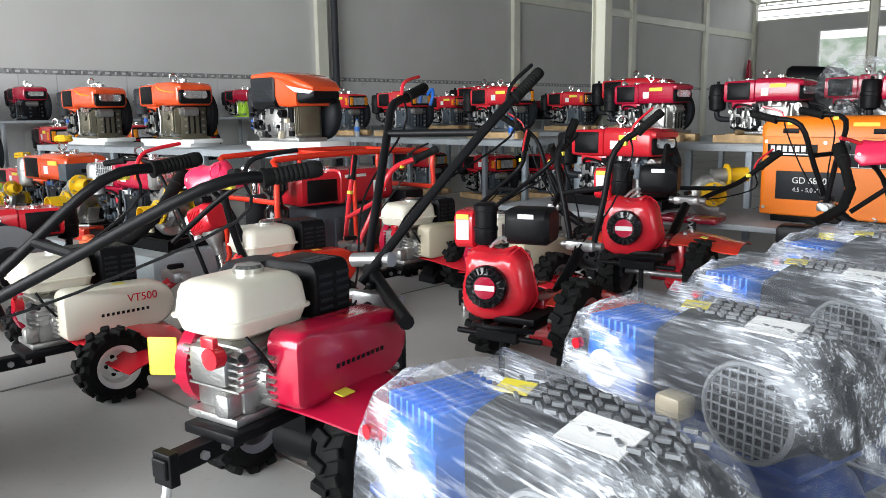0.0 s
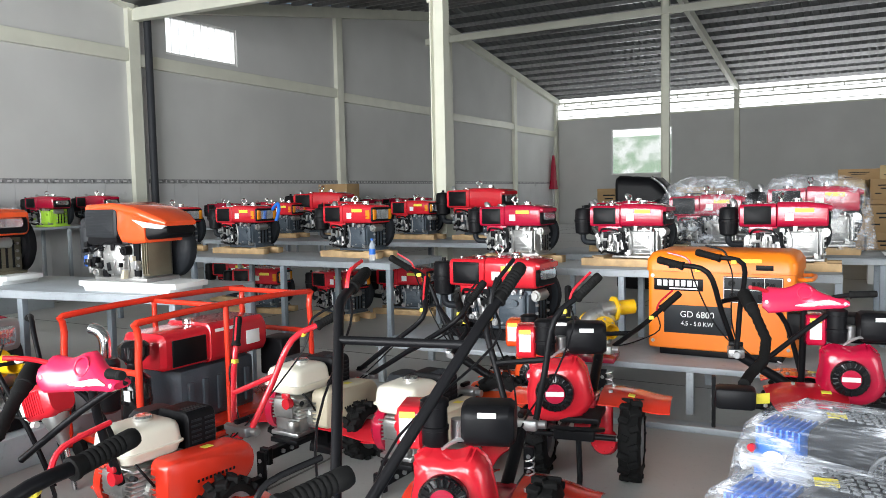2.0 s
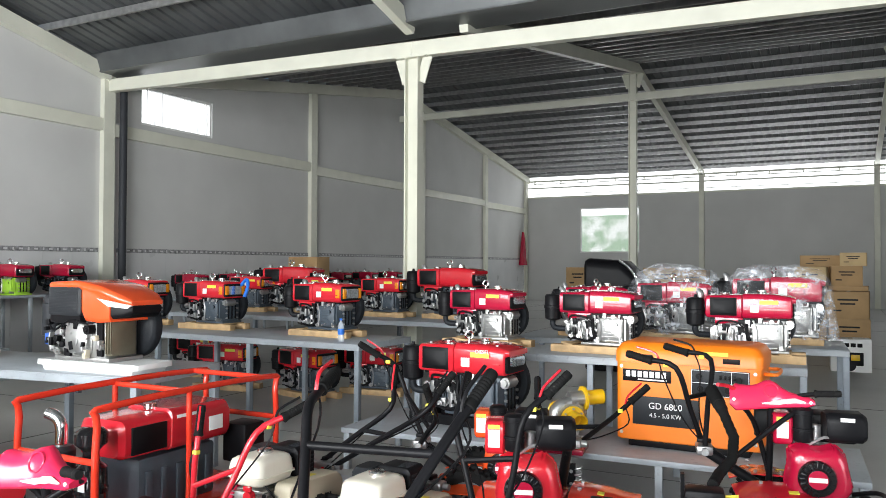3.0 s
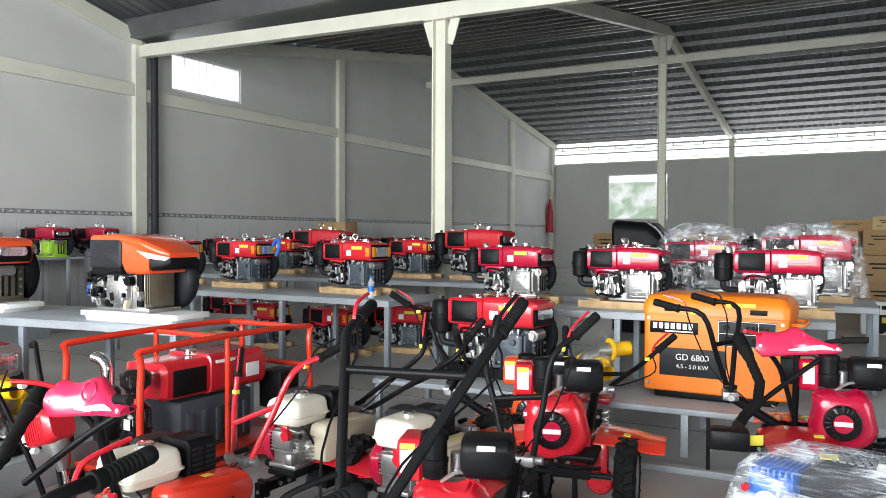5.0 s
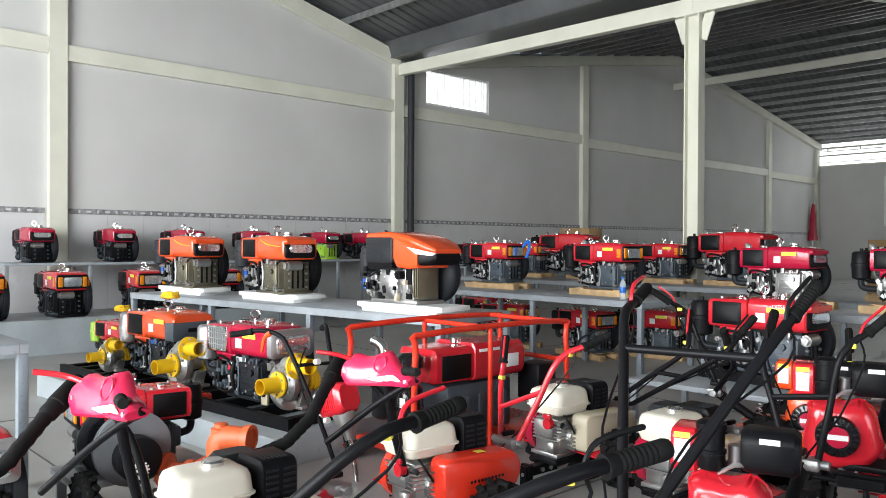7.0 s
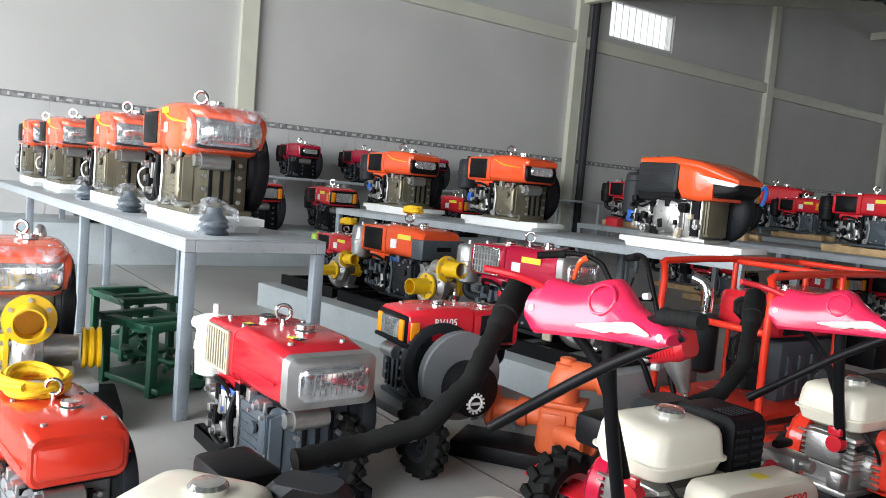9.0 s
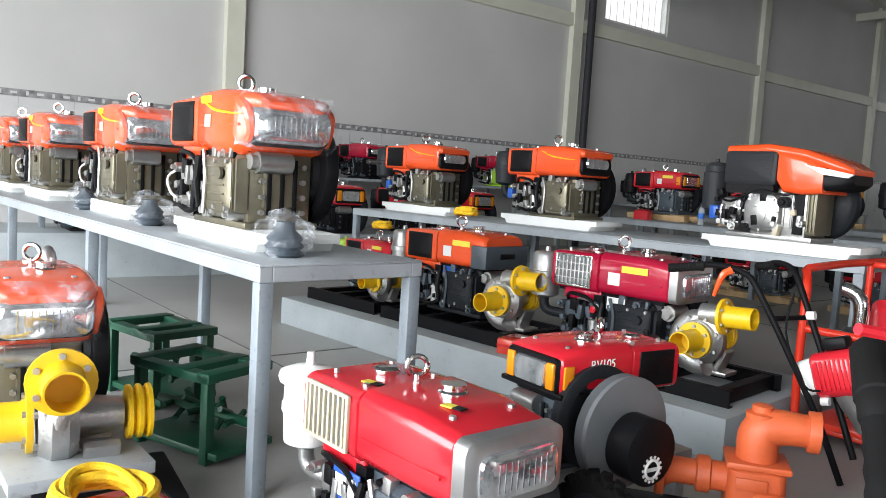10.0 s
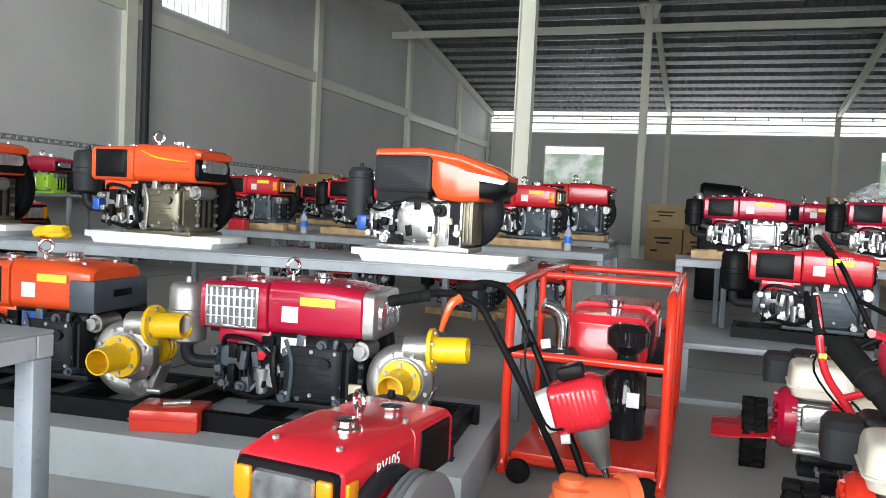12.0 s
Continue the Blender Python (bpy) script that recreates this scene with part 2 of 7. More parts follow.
def tube(bm, pts, r, seg=8, smooth=4, closed=False):
    """A round bar along a rounded line through pts; r may be one radius or one for each point."""
    P = [Vector(p) for p in pts]
    R = list(r) if isinstance(r, (list, tuple)) else [r] * len(P)
    out, rad = [], []
    if smooth and len(P) > 2:
        n = len(P)
        for i in range(n if closed else n - 1):
            a, b, c, d = (P[(i - 1) % n] if closed or i else P[0], P[i], P[(i + 1) % n], P[(i + 2) % n] if closed or i + 2 < n else P[-1])
            for k in range(smooth):
                t = k / smooth
                out.append(0.5 * (2 * b + (c - a) * t + (2 * a - 5 * b + 4 * c - d) * t * t + (3 * b - a - 3 * c + d) * t ** 3))
                rad.append(R[i] + (R[(i + 1) % n] - R[i]) * t)
        if not closed:
            out.append(P[-1])
            rad.append(R[-1])
    else:
        out, rad = P, R
    rings, n = [], len(out)
    up = None
    for i, p in enumerate(out):
        d = (out[(i + 1) % n] - out[i - 1]) if closed else (out[min(i + 1, n - 1)] - out[max(i - 1, 0)])
        d = d.normalized() if d.length > 1e-9 else Vector((0, 0, 1))
        if up is None:
            up = d.orthogonal().normalized()
        up = (up - d * up.dot(d)).normalized()
        side = d.cross(up)
        rings.append([p + rad[i] * (math.cos(2 * math.pi * k / seg) * up + math.sin(2 * math.pi * k / seg) * side) for k in range(seg)])
    return skin(bm, rings, True, closed)


def tubeb(pts, r, seg=8, smooth=4, closed=False):
    return tube(bmesh.new(), pts, r, seg, smooth, closed)


def rrect(w, h, r, n=4):
    """A rounded rectangle about the origin."""
    r = min(r, w / 2 - 1e-4, h / 2 - 1e-4)
    pts = []
    for cx, cy, a0 in ((w / 2 - r, h / 2 - r, 0), (-w / 2 + r, h / 2 - r, 90), (-w / 2 + r, -h / 2 + r, 180), (w / 2 - r, -h / 2 + r, 270)):
        for k in range(n + 1):
            a = radians(a0 + 90 * k / n)
            pts.append((cx + r * math.cos(a), cy + r * math.sin(a)))
    return pts


def loft(bm, sections, axis="x", n=4):
    """Rounded-rectangle sections (position along the axis, centre u, centre v, width, height, radius)."""
    rings = []
    for s, cu, cv, w, h, r in sections:
        ring = []
        for u, v in rrect(w, h, r, n):
            ring.append({"x": (s, cu + u, cv + v), "y": (cu + u, s, cv + v), "z": (cu + u, cv + v, s)}[axis])
        rings.append(ring)
    return skin(bm, rings)


def loftb(sections, axis="x", n=4):
    return loft(bmesh.new(), sections, axis, n)


def lathe(bm, prof, m=None, seg=20, caps=True):
    """Spins (radius, height) about z, then moves it by m."""
    m = m or Matrix.Identity(4)
    rings = [[m @ Vector((max(r, 1e-4) * math.cos(2 * math.pi * k / seg), max(r, 1e-4) * math.sin(2 * math.pi * k / seg), z)) for k in range(seg)] for r, z in prof]
    return skin(bm, rings, caps)


def latheb(prof, m=None, seg=20, caps=True):
    return lathe(bmesh.new(), prof, m, seg, caps)


def ring(bm, c, R, r, normal=(1, 0, 0), seg=8, n=20):
    q = Vector(normal).to_track_quat("Z", "Y").to_matrix()
    pts = [Vector(c) + q @ Vector((R * math.cos(2 * math.pi * k / n), R * math.sin(2 * math.pi * k / n), 0)) for k in range(n)]
    return tube(bm, pts, r, seg, 0, True)


def ringb(c, R, r, normal=(1, 0, 0), seg=8, n=20):
    return ring(bmesh.new(), c, R, r, normal, seg, n)


def words(name, text, size, m, material, parent, depth=0.0008):
    """Raised lettering in the built-in font, as a mesh."""
    cu = bpy.data.curves.new(name, "FONT")
    cu.body, cu.size, cu.extrude, cu.align_x, cu.align_y = text, size, depth, "CENTER", "CENTER"
    tmp = bpy.data.objects.new(name, cu)
    scene.collection.objects.link(tmp)
    me = bpy.data.meshes.new_from_object(tmp.evaluated_get(bpy.context.evaluated_depsgraph_get()))
    bpy.data.objects.remove(tmp)
    bpy.data.curves.remove(cu)
    me.materials.clear()
    me.materials.append(material)
    ob = new(name, me)
    ob.parent = parent
    ob.matrix_basis = m
    return ob


def empty(name, m, label, category, group=""):
    ob = new(name)
    ob.empty_display_size = 0.1
    ob.matrix_basis = m
    return tagged(ob, label, category, group)


# ---- the hall ----
XW, YF, YV, YR = -12.75, 35.5, 12.6, 24.0      # gable wall, far wall, valley, ridge
XE, YN = 11.0, -4.5                            # walls that close the hall
ZV, ZR, ZE = 5.5, 7.4, 5.65


def roof_z(y):
    if y > YR:
        return ZR + (ZE - ZR) * (y - YR) / (YF - YR)
    if y > YV:
        return ZV + (ZR - ZV) * (y - YV) / (YR - YV)
    return ZV + 0.24 * (YV - y) if y > 2.6 else ZV + 2.4 - 0.24 * (2.6 - y)


def structure(name, bm, material, label, category, smooth=False):
    return tagged(part(name, bm, material, None, "", smooth), label, category, "", "structure")


def pieces(name, piece, bms, material, label, category):
    """A run of like members of the building: one parent, each member an object of its own."""
    e = empty(name, Matrix.Identity(4), label, category)
    e["kind"] = "structure"
    for bm in bms:
        part(piece, bm, material, e, "", False)
    return e


structure("floor", boxb(((XW + XE) / 2, (YN + YF) / 2, -0.1), (XE - XW + 0.4, YF - YN + 0.4, 0.2)), CONCRETE, "polished pale grey concrete floor with sawn joints", "floor")
bm = bmesh.new()
for x in (-10.5, -6.5, -2.5, 1.5, 5.5):
    box(bm, (x, (YN + YF) / 2, 0.002), (0.012, YF - YN, 0.004))
for y in (-4.0, 0.0, 3.3, 8.0, 12.0, 16.0, 20.0, 24.0, 28.0, 32.0):
    box(bm, ((XW + XE) / 2, y, 0.0015), (XE - XW, 0.012, 0.003))
structure("floor_joints", bm, JOINT, "dark sawn joints in the concrete floor", "floor joint")


def gable_wall(name, x0, x1, holes, label):
    """A wall that follows the roof line, in strips between the edges of its openings."""
    ys = sorted({YN - 0.2, 2.6, YV, YR, YF + 0.2} | {h[0] for h in holes} | {h[1] for h in holes})
    bm = bmesh.new()
    for a, b in zip(ys, ys[1:]):
        za, zb = roof_z(max(a, YN)) + 0.05, roof_z(min(b, YF)) + 0.05
        spans = [(0.0, 0.0, za, zb)]
        for h in holes:
            if h[0] <= a and b <= h[1]:
                spans = [(0.0, 0.0, h[2], h[2]), (h[3], h[3], za, zb)]
        for lo_a, lo_b, hi_a, hi_b in spans:
            v = [bm.verts.new((x, y, z)) for x in (x0, x1) for y, z in ((a, lo_a), (b, lo_b), (b, hi_b), (a, hi_a))]
            for f in ((0, 1, 2, 3), (7, 6, 5, 4), (0, 4, 5, 1), (1, 5, 6, 2), (2, 6, 7, 3), (3, 7, 4, 0)):
                bm.faces.new([v[i] for i in f])
    return structure(name, bm, WALL, label, "wall")


WL = (13.36, 15.42, 4.53, 5.35)
gable_wall("wall_west", XW - 0.2, XW, [WL], "pale grey panelled gable wall with steel posts and girts")
gable_wall("wall_east", XE, XE + 0.2, [(-1.5, 5.5, 0.0, 4.6)], "plain pale grey gable wall with a wide doorway")
WR = (-10.19, -7.54, 2.17, 4.17)
bm = bmesh.new()
for x0, x1, z0, z1 in ((XW, WR[0], 0, 4.66), (WR[1], 3.0, 0, 4.66), (5.7, XE, 0, 4.66), (WR[0], WR[1], 0, WR[2]), (WR[0], WR[1], WR[3], 4.66), (3.0, 5.7, 0, WR[2]), (3.0, 5.7, WR[3], 4.66)):
    box(bm, ((x0 + x1) / 2, YF + 0.1, (z0 + z1) / 2), (x1 - x0, 0.2, z1 - z0))
structure("wall_north", bm, WALL, "shaded grey far wall below a louvre band", "wall")
bm = bmesh.new()
for x0, x1, z0, z1 in ((XW, -9.8, 0, 8), (3.0, XE, 0, 8), (-9.8, 3.0, 4.9, 8)):
    box(bm, ((x0 + x1) / 2, YN - 0.1, (z0 + z1) / 2), (x1 - x0, 0.2, z1 - z0))
structure("wall_south", bm, WALL, "pale wall with a wide open doorway", "wall")

# tiled wainscot and its patterned strip along the gable wall
bm, bs = [], bmesh.new()
for a, b in ((YN, 5.45), (5.8, 12.35), (12.78, 19.2), (19.55, 25.45), (25.8, 30.8), (31.15, YF)):
    n = max(1, round((b - a) / 0.62))
    for k in range(n):
        for j in range(3):
            bm.append(boxb((XW + 0.006, a + (b - a) * (k + 0.5) / n, 0.307 + j * 0.613), (0.012, (b - a) / n - 0.006, 0.607)))
    box(bs, (XW + 0.008, (a + b) / 2, 1.885), (0.016, b - a, 0.085))
pieces("wainscot", "tile", bm, TILE, "pale glazed tiles along the lower wall", "wall tile")
structure("trim", bs, STRIP, "dark patterned border tiles above the wainscot", "border tile")
bm = bmesh.new()
for k in range(250):
    y = -1 + k * 0.145
    if min(abs(y - p) for p in (5.62, 12.56, 19.18, 25.4, 30.75)) > 0.3 and y < YF - 0.2:
        box(bm, (XW + 0.0175, y, 1.885), (0.004, 0.075, 0.03) if k % 2 else (0.004, 0.03, 0.05))
structure("trim_diamonds", bm, TILE, "pale diamonds on the dark border tiles", "border tile")

# posts and girts on the gable wall
bms = []
for y in (-1.3, 5.62, 12.5, 19.18, 25.4, 30.75, 35.3):
    z = roof_z(y)
    bm = bmesh.new()
    bms.append(bm)
    box(bm, (XW + 0.11, y, z / 2), (0.018, 0.26, z))
    box(bm, (XW + 0.06, y - 0.12, z / 2), (0.12, 0.016, z))
    box(bm, (XW + 0.06, y + 0.12, z / 2), (0.12, 0.016, z))
pieces("wall_posts", "post", bms, CREAM, "cream painted steel posts along the gable wall", "steel post")
bms = []
ys = (YN, -1.3, 5.62, 12.5, 19.18, 25.4, 30.75, YF)
for a, b in zip(ys, ys[1:]):
    bms.append(boxb((XW + 0.05, (a + b) / 2, 4.47 - 0.012 * (a + b) / 2), (0.10, b - a - 0.27, 0.25), 0.008))
pieces("wall_girt", "girt", bms, CREAM, "cream steel girt running along the gable wall", "steel beam")
structure("downpipe", cylb((XW + 0.2, 12.76, 0), (XW + 0.2, 12.76, 5.3), 0.075), DARKPIPE, "dark rainwater downpipe beside a wall post", "downpipe", True)

# roof: ribbed sheets, purlins, rafters
def roof_plane(ya, yb):
    bm = bmesh.new()
    xs = np.arange(XW - 0.2, XE + 0.2, 0.25)
    prof = []
    for x in xs:
        prof += [(x, 0), (x + 0.17, 0), (x + 0.19, 0.035), (x + 0.23, 0.035)]
    za, zb = roof_z(ya), roof_z(yb)
    lo = [(bm.verts.new((x, ya, za + d + 0.1)), bm.verts.new((x, yb, zb + d + 0.1))) for x, d in prof]
    for p, q in zip(lo, lo[1:]):
        bm.faces.new((p[0], q[0], q[1], p[1]))
    return bm


bm = bmesh.new()
for ya, yb in ((YN, 2.6), (2.6, YV - 0.25), (YV + 0.25, YR), (YR, YF + 0.1)):
    t = roof_plane(ya, yb)
    me = bpy.data.meshes.new("t")
    t.to_mesh(me)
    t.free()
    bm.from_mesh(me)
    bpy.data.meshes.remove(me)
structure("ceiling", bm, ROOF, "ribbed bare metal roof sheets", "roof")
bms = []
for y in list(np.arange(YN + 0.6, YV - 0.5, 1.15)) + list(np.arange(YV + 0.7, YF, 0.82)):
    z = roof_z(y)
    bms.append(boxb(((XW + XE) / 2, y, z + 0.03), (XE - XW, 0.045, 0.12)))
pieces("purlins", "purlin", bms, STEEL, "thin galvanised purlins under the roof sheets", "purlin")
def rafter(x, ya, yb, w=0.15, h=0.26):
    za, zb = roof_z(ya) - 0.16, roof_z(yb) - 0.16
    d = math.hypot(yb - ya, zb - za)
    return boxb((x, (ya + yb) / 2, (za + zb) / 2), (w, d, h), 0.0, rx=math.degrees(math.atan2(zb - za, yb - ya)))


bms = []
for x in (XW + 0.1, -4.95, 1.42, 8.2):
    bms += [rafter(x, YV + 0.1, YR), rafter(x, YR, YF)]
for x in (XW + 0.1, -5.77, 1.05, 8.0):
    bms += [rafter(x, 2.6, YV - 0.1), rafter(x, YN, 2.6)]
pieces("rafters", "rafter", bms, CREAM, "cream painted steel rafters", "rafter")
bm = bmesh.new()
box(bm, ((XW + XE) / 2, YR, 6.42), (XE - XW, 0.12, 0.2))
structure("tie_beam", bm, CREAM, "long cream tie beam below the ridge", "steel beam")
bm = bmesh.new()
beams = ((XW, 12.55, 5.15), (-5.77, 12.6, 5.02), (1.05, 12.8, 4.92), (8.0, 13.0, 4.92), (XE, 13.1, 4.92))
for (xa, ya, za), (xb, yb, zb) in zip(beams, beams[1:]):
    d = math.dist((xa, ya, za), (xb, yb, zb))
    box(bm, ((xa + xb) / 2, (ya + yb) / 2, (za + zb) / 2), (d, 0.16, 0.24), 0.006, rz=math.degrees(math.atan2(yb - ya, xb - xa)), ry=-math.degrees(math.atan2(zb - za, xb - xa)))
structure("valley_beam", bm, CREAM, "cream steel beam under the roof valley", "steel beam")
bm = bmesh.new()
for s in (-1, 1):
    box(bm, ((XW + XE) / 2, YV + s * 0.42, ZV + 0.03), (XE - XW, 0.03, 0.34), rx=-s * 20)
box(bm, ((XW + XE) / 2, YV, ZV - 0.14), (XE - XW, 0.8, 0.03))
structure("valley_gutter", bm, ROOF, "dark metal gutter along the roof valley", "gutter")


def hall_column(x, y, z, w, label, pipe=False):
    e = empty("column", pose(x, y, 0), label, "column", "hall columns")
    e["kind"] = "structure"
    bm = bmesh.new()
    box(bm, (-w / 2 + 0.009, 0, z / 2), (0.018, w * 0.8, z))
    box(bm, (w / 2 - 0.009, 0, z / 2), (0.018, w * 0.8, z))
    box(bm, (0, 0, z / 2), (w - 0.036, 0.014, z))
    part("shaft", bm, CREAM, e, "", False)
    bm = bmesh.new()
    for s in (-1, 1):
        box(bm, (s * (w / 2 + 0.07), 0, z - 0.2), (0.16, 0.02, 0.42), ry=s * 18)
    box(bm, (0, 0, z - 0.01), (w + 0.3, w, 0.02))
    part("bracket", bm, CREAM, e, "", False)
    part("base_plate", boxb((0, 0, 0.012), (w + 0.15, w + 0.1, 0.024), 0.004), STEEL, e)
    if pipe:
        part("pipe", cylb((-w / 2 - 0.09, -0.12, 0), (-w / 2 - 0.09, -0.12, z), 0.055), DARKPIPE, e, "dark rainwater pipe")
    return e


hall_column(-5.77, 12.6, 4.9, 0.24, "cream steel column under the roof valley", False)
hall_column(1.05, 12.8, 4.8, 0.20, "cream steel column with yellowed paint and a dark pipe", True)
hall_column(8.0, 13.2, 4.8, 0.3, "cream steel column under the roof valley")
hall_column(-5.05, YR, 7.1, 0.22, "slim cream steel column under the ridge")
hall_column(1.5, YR, 7.1, 0.22, "slim cream steel column under the ridge")
hall_column(8.4, YR, 7.1, 0.22, "slim cream steel column under the ridge")
structure("paint_stain", boxb((0.935, 12.78, 1.32), (0.012, 0.17, 1.1)), YELLOWTAG, "yellow discoloured paint on a column flange", "stain")

# louvre band above the far wall
bm = bmesh.new()
for z in (4.70, 5.45):
    box(bm, ((XW + XE) / 2, YF + 0.05, z), (XE - XW, 0.08, 0.07))
box(bm, ((XW + XE) / 2, YF + 0.05, 5.32), (XE - XW, 0.04, 0.03))
box(bm, ((XW + XE) / 2, YF + 0.02, 5.14), (XE - XW, 0.05, 0.06))
box(bm, ((XW + XE) / 2, YF + 0.05, 4.86), (XE - XW, 0.03, 0.025))
for x in np.arange(XW + 0.4, XE, 1.25):
    box(bm, (x, YF + 0.05, 5.4), (0.05, 0.05, 0.14))
structure("louvre_frame", bm, CREAM, "cream frame of the open ventilation band", "vent frame")
bm = bmesh.new()
for x in (-4.95, 1.42, 8.2):
    box(bm, (x, YF - 0.09, 2.8), (0.2, 0.16, 5.6))
structure("far_wall_posts", bm, CREAM, "slim cream posts on the far wall", "steel post")
tagged(part("backdrop", boxb((0, YF + 1.2, 5.2), (34, 0.05, 2.6)), GLOW, None), "white overcast sky beyond the vent band", "sky", "", "structure")
tagged(part("backdrop_garden", boxb((0, YF + 6, 2.6), (40, 0.05, 5.0)), GARDEN, None), "glowing backdrop painted as sunlit trees beyond the far window", "trees", "", "structure")
tagged(part("backdrop_west", boxb((XW - 1.0, 14.5, 5.0), (0.05, 6, 3.0)), GLOW, None), "white overcast sky beyond the high window", "sky", "", "structure")


def window(name, c, w, h, axis, bars, label):
    e = empty(name, pose(*c, 0, 0, 0 if axis == "y" else 90), label, "window")
    e["kind"] = "structure"
    bm = bmesh.new()
    t = 0.05
    for sx in (-1, 1):
        box(bm, (sx * (w / 2 - t / 2), 0, 0), (t, 0.1, h))
    for sz in (-1, 1):
        box(bm, (0, 0, sz * (h / 2 - t / 2)), (w - 2 * t, 0.1, t))
    part("window_frame", bm, SILL, e, "", False)
    part("pane", boxb((0, 0.02, 0), (w - 2 * t, 0.006, h - 2 * t)), PANE, e).visible_shadow = False
    for k in range(bars):
        x = -w / 2 + w * (k + 1) / (bars + 1)
        part("bar", cylb((x, -0.03, -h / 2 + t), (x, -0.03, h / 2 - t), 0.008, seg=8), SILL, e)
    return e


window("window_1", (XW - 0.08, 14.39, 4.94), 2.06, 0.82, "x", 9, "high barred window letting in white daylight")
window("window_2", (-8.865, YF + 0.06, 3.17), 2.65, 2.0, "y", 0, "plain window with a view of sunlit trees")
window("window_3", (4.35, YF + 0.06, 3.17), 2.7, 2.0, "y", 0, "plain window with a view of sunlit trees")

# ---- tables ----
def steel_table(x0, y0, x1, y1, z, depth, label, legs=3, group="display tables"):
    """A long welded table; its front edge runs from (x0, y0) to (x1, y1)."""
    a = math.atan2(y1 - y0, x1 - x0)
    w = math.hypot(x1 - x0, y1 - y0)
    e = empty("display_table", pose(x0, y0, 0, 0, 0, math.degrees(a)), label, "table", group)
    part("tabletop", boxb((w / 2, depth / 2, z - 0.004), (w, depth, 0.008), 0.002), TABLE, e)
    bm = bmesh.new()
    for y in (0.025, depth - 0.025):
        box(bm, (w / 2, y, z - 0.036), (w, 0.05, 0.055), 0.004)
    for x in (0.025, w - 0.025):
        box(bm, (x, depth / 2, z - 0.036), (0.05, depth - 0.1, 0.055), 0.004)
    part("apron", bm, TABLE, e, "", False)
    for k in range(legs):
        x = 0.03 + (w - 0.06) * k / (legs - 1)
        for y in (0.03, depth - 0.03):
            part("leg", boxb((x, y, (z - 0.064) / 2), (0.055, 0.055, z - 0.064), 0.004), TABLELEG, e)
    return e


steel_table(-10.6, 2.16, -4.575, 2.36, 0.83, 0.70, "grey steel display table carrying orange engines", 4)
steel_table(-8.57, 5.16, -4.09, 5.78, 0.83, 0.95, "long grey steel display table carrying orange engines", 4)
steel_table(-8.3, 8.5, -4.0, 8.4, 0.83, 1.0, "grey steel display table carrying red engines on timber", 4)
steel_table(-9.6, 11.2, -4.3, 11.35, 0.83, 1.5, "grey steel display table carrying red engines", 4)
steel_table(-3.4, 8.45, 0.0, 8.6, 0.83, 0.8, "pale steel display table carrying red engines", 3)
steel_table(-3.0, 10.0, 0.3, 10.2, 0.83, 1.0, "pale steel display table carrying wrapped engines", 3)

# ---- engines ----
SPIN_Y = pose(0, 0, 0, 90, 0, 0)


def at_y(x, y, z):
    """Lathe axis along -y, starting at (x, y, z)."""
    return pose(x, y, z, 90, 0, 0)


def bolt_ring(bm, c, R, n, r=0.008, normal=(1, 0, 0)):
    q = Vector(normal).to_track_quat("Z", "Y").to_matrix()
    nv = Vector(normal).normalized()
    for k in range(n):
        a = 2 * math.pi * (k + 0.5) / n
        p = Vector(c) + q @ Vector((R * math.cos(a), R * math.sin(a), 0))
        cyl(bm, p, p + nv * 0.012, r, seg=6)


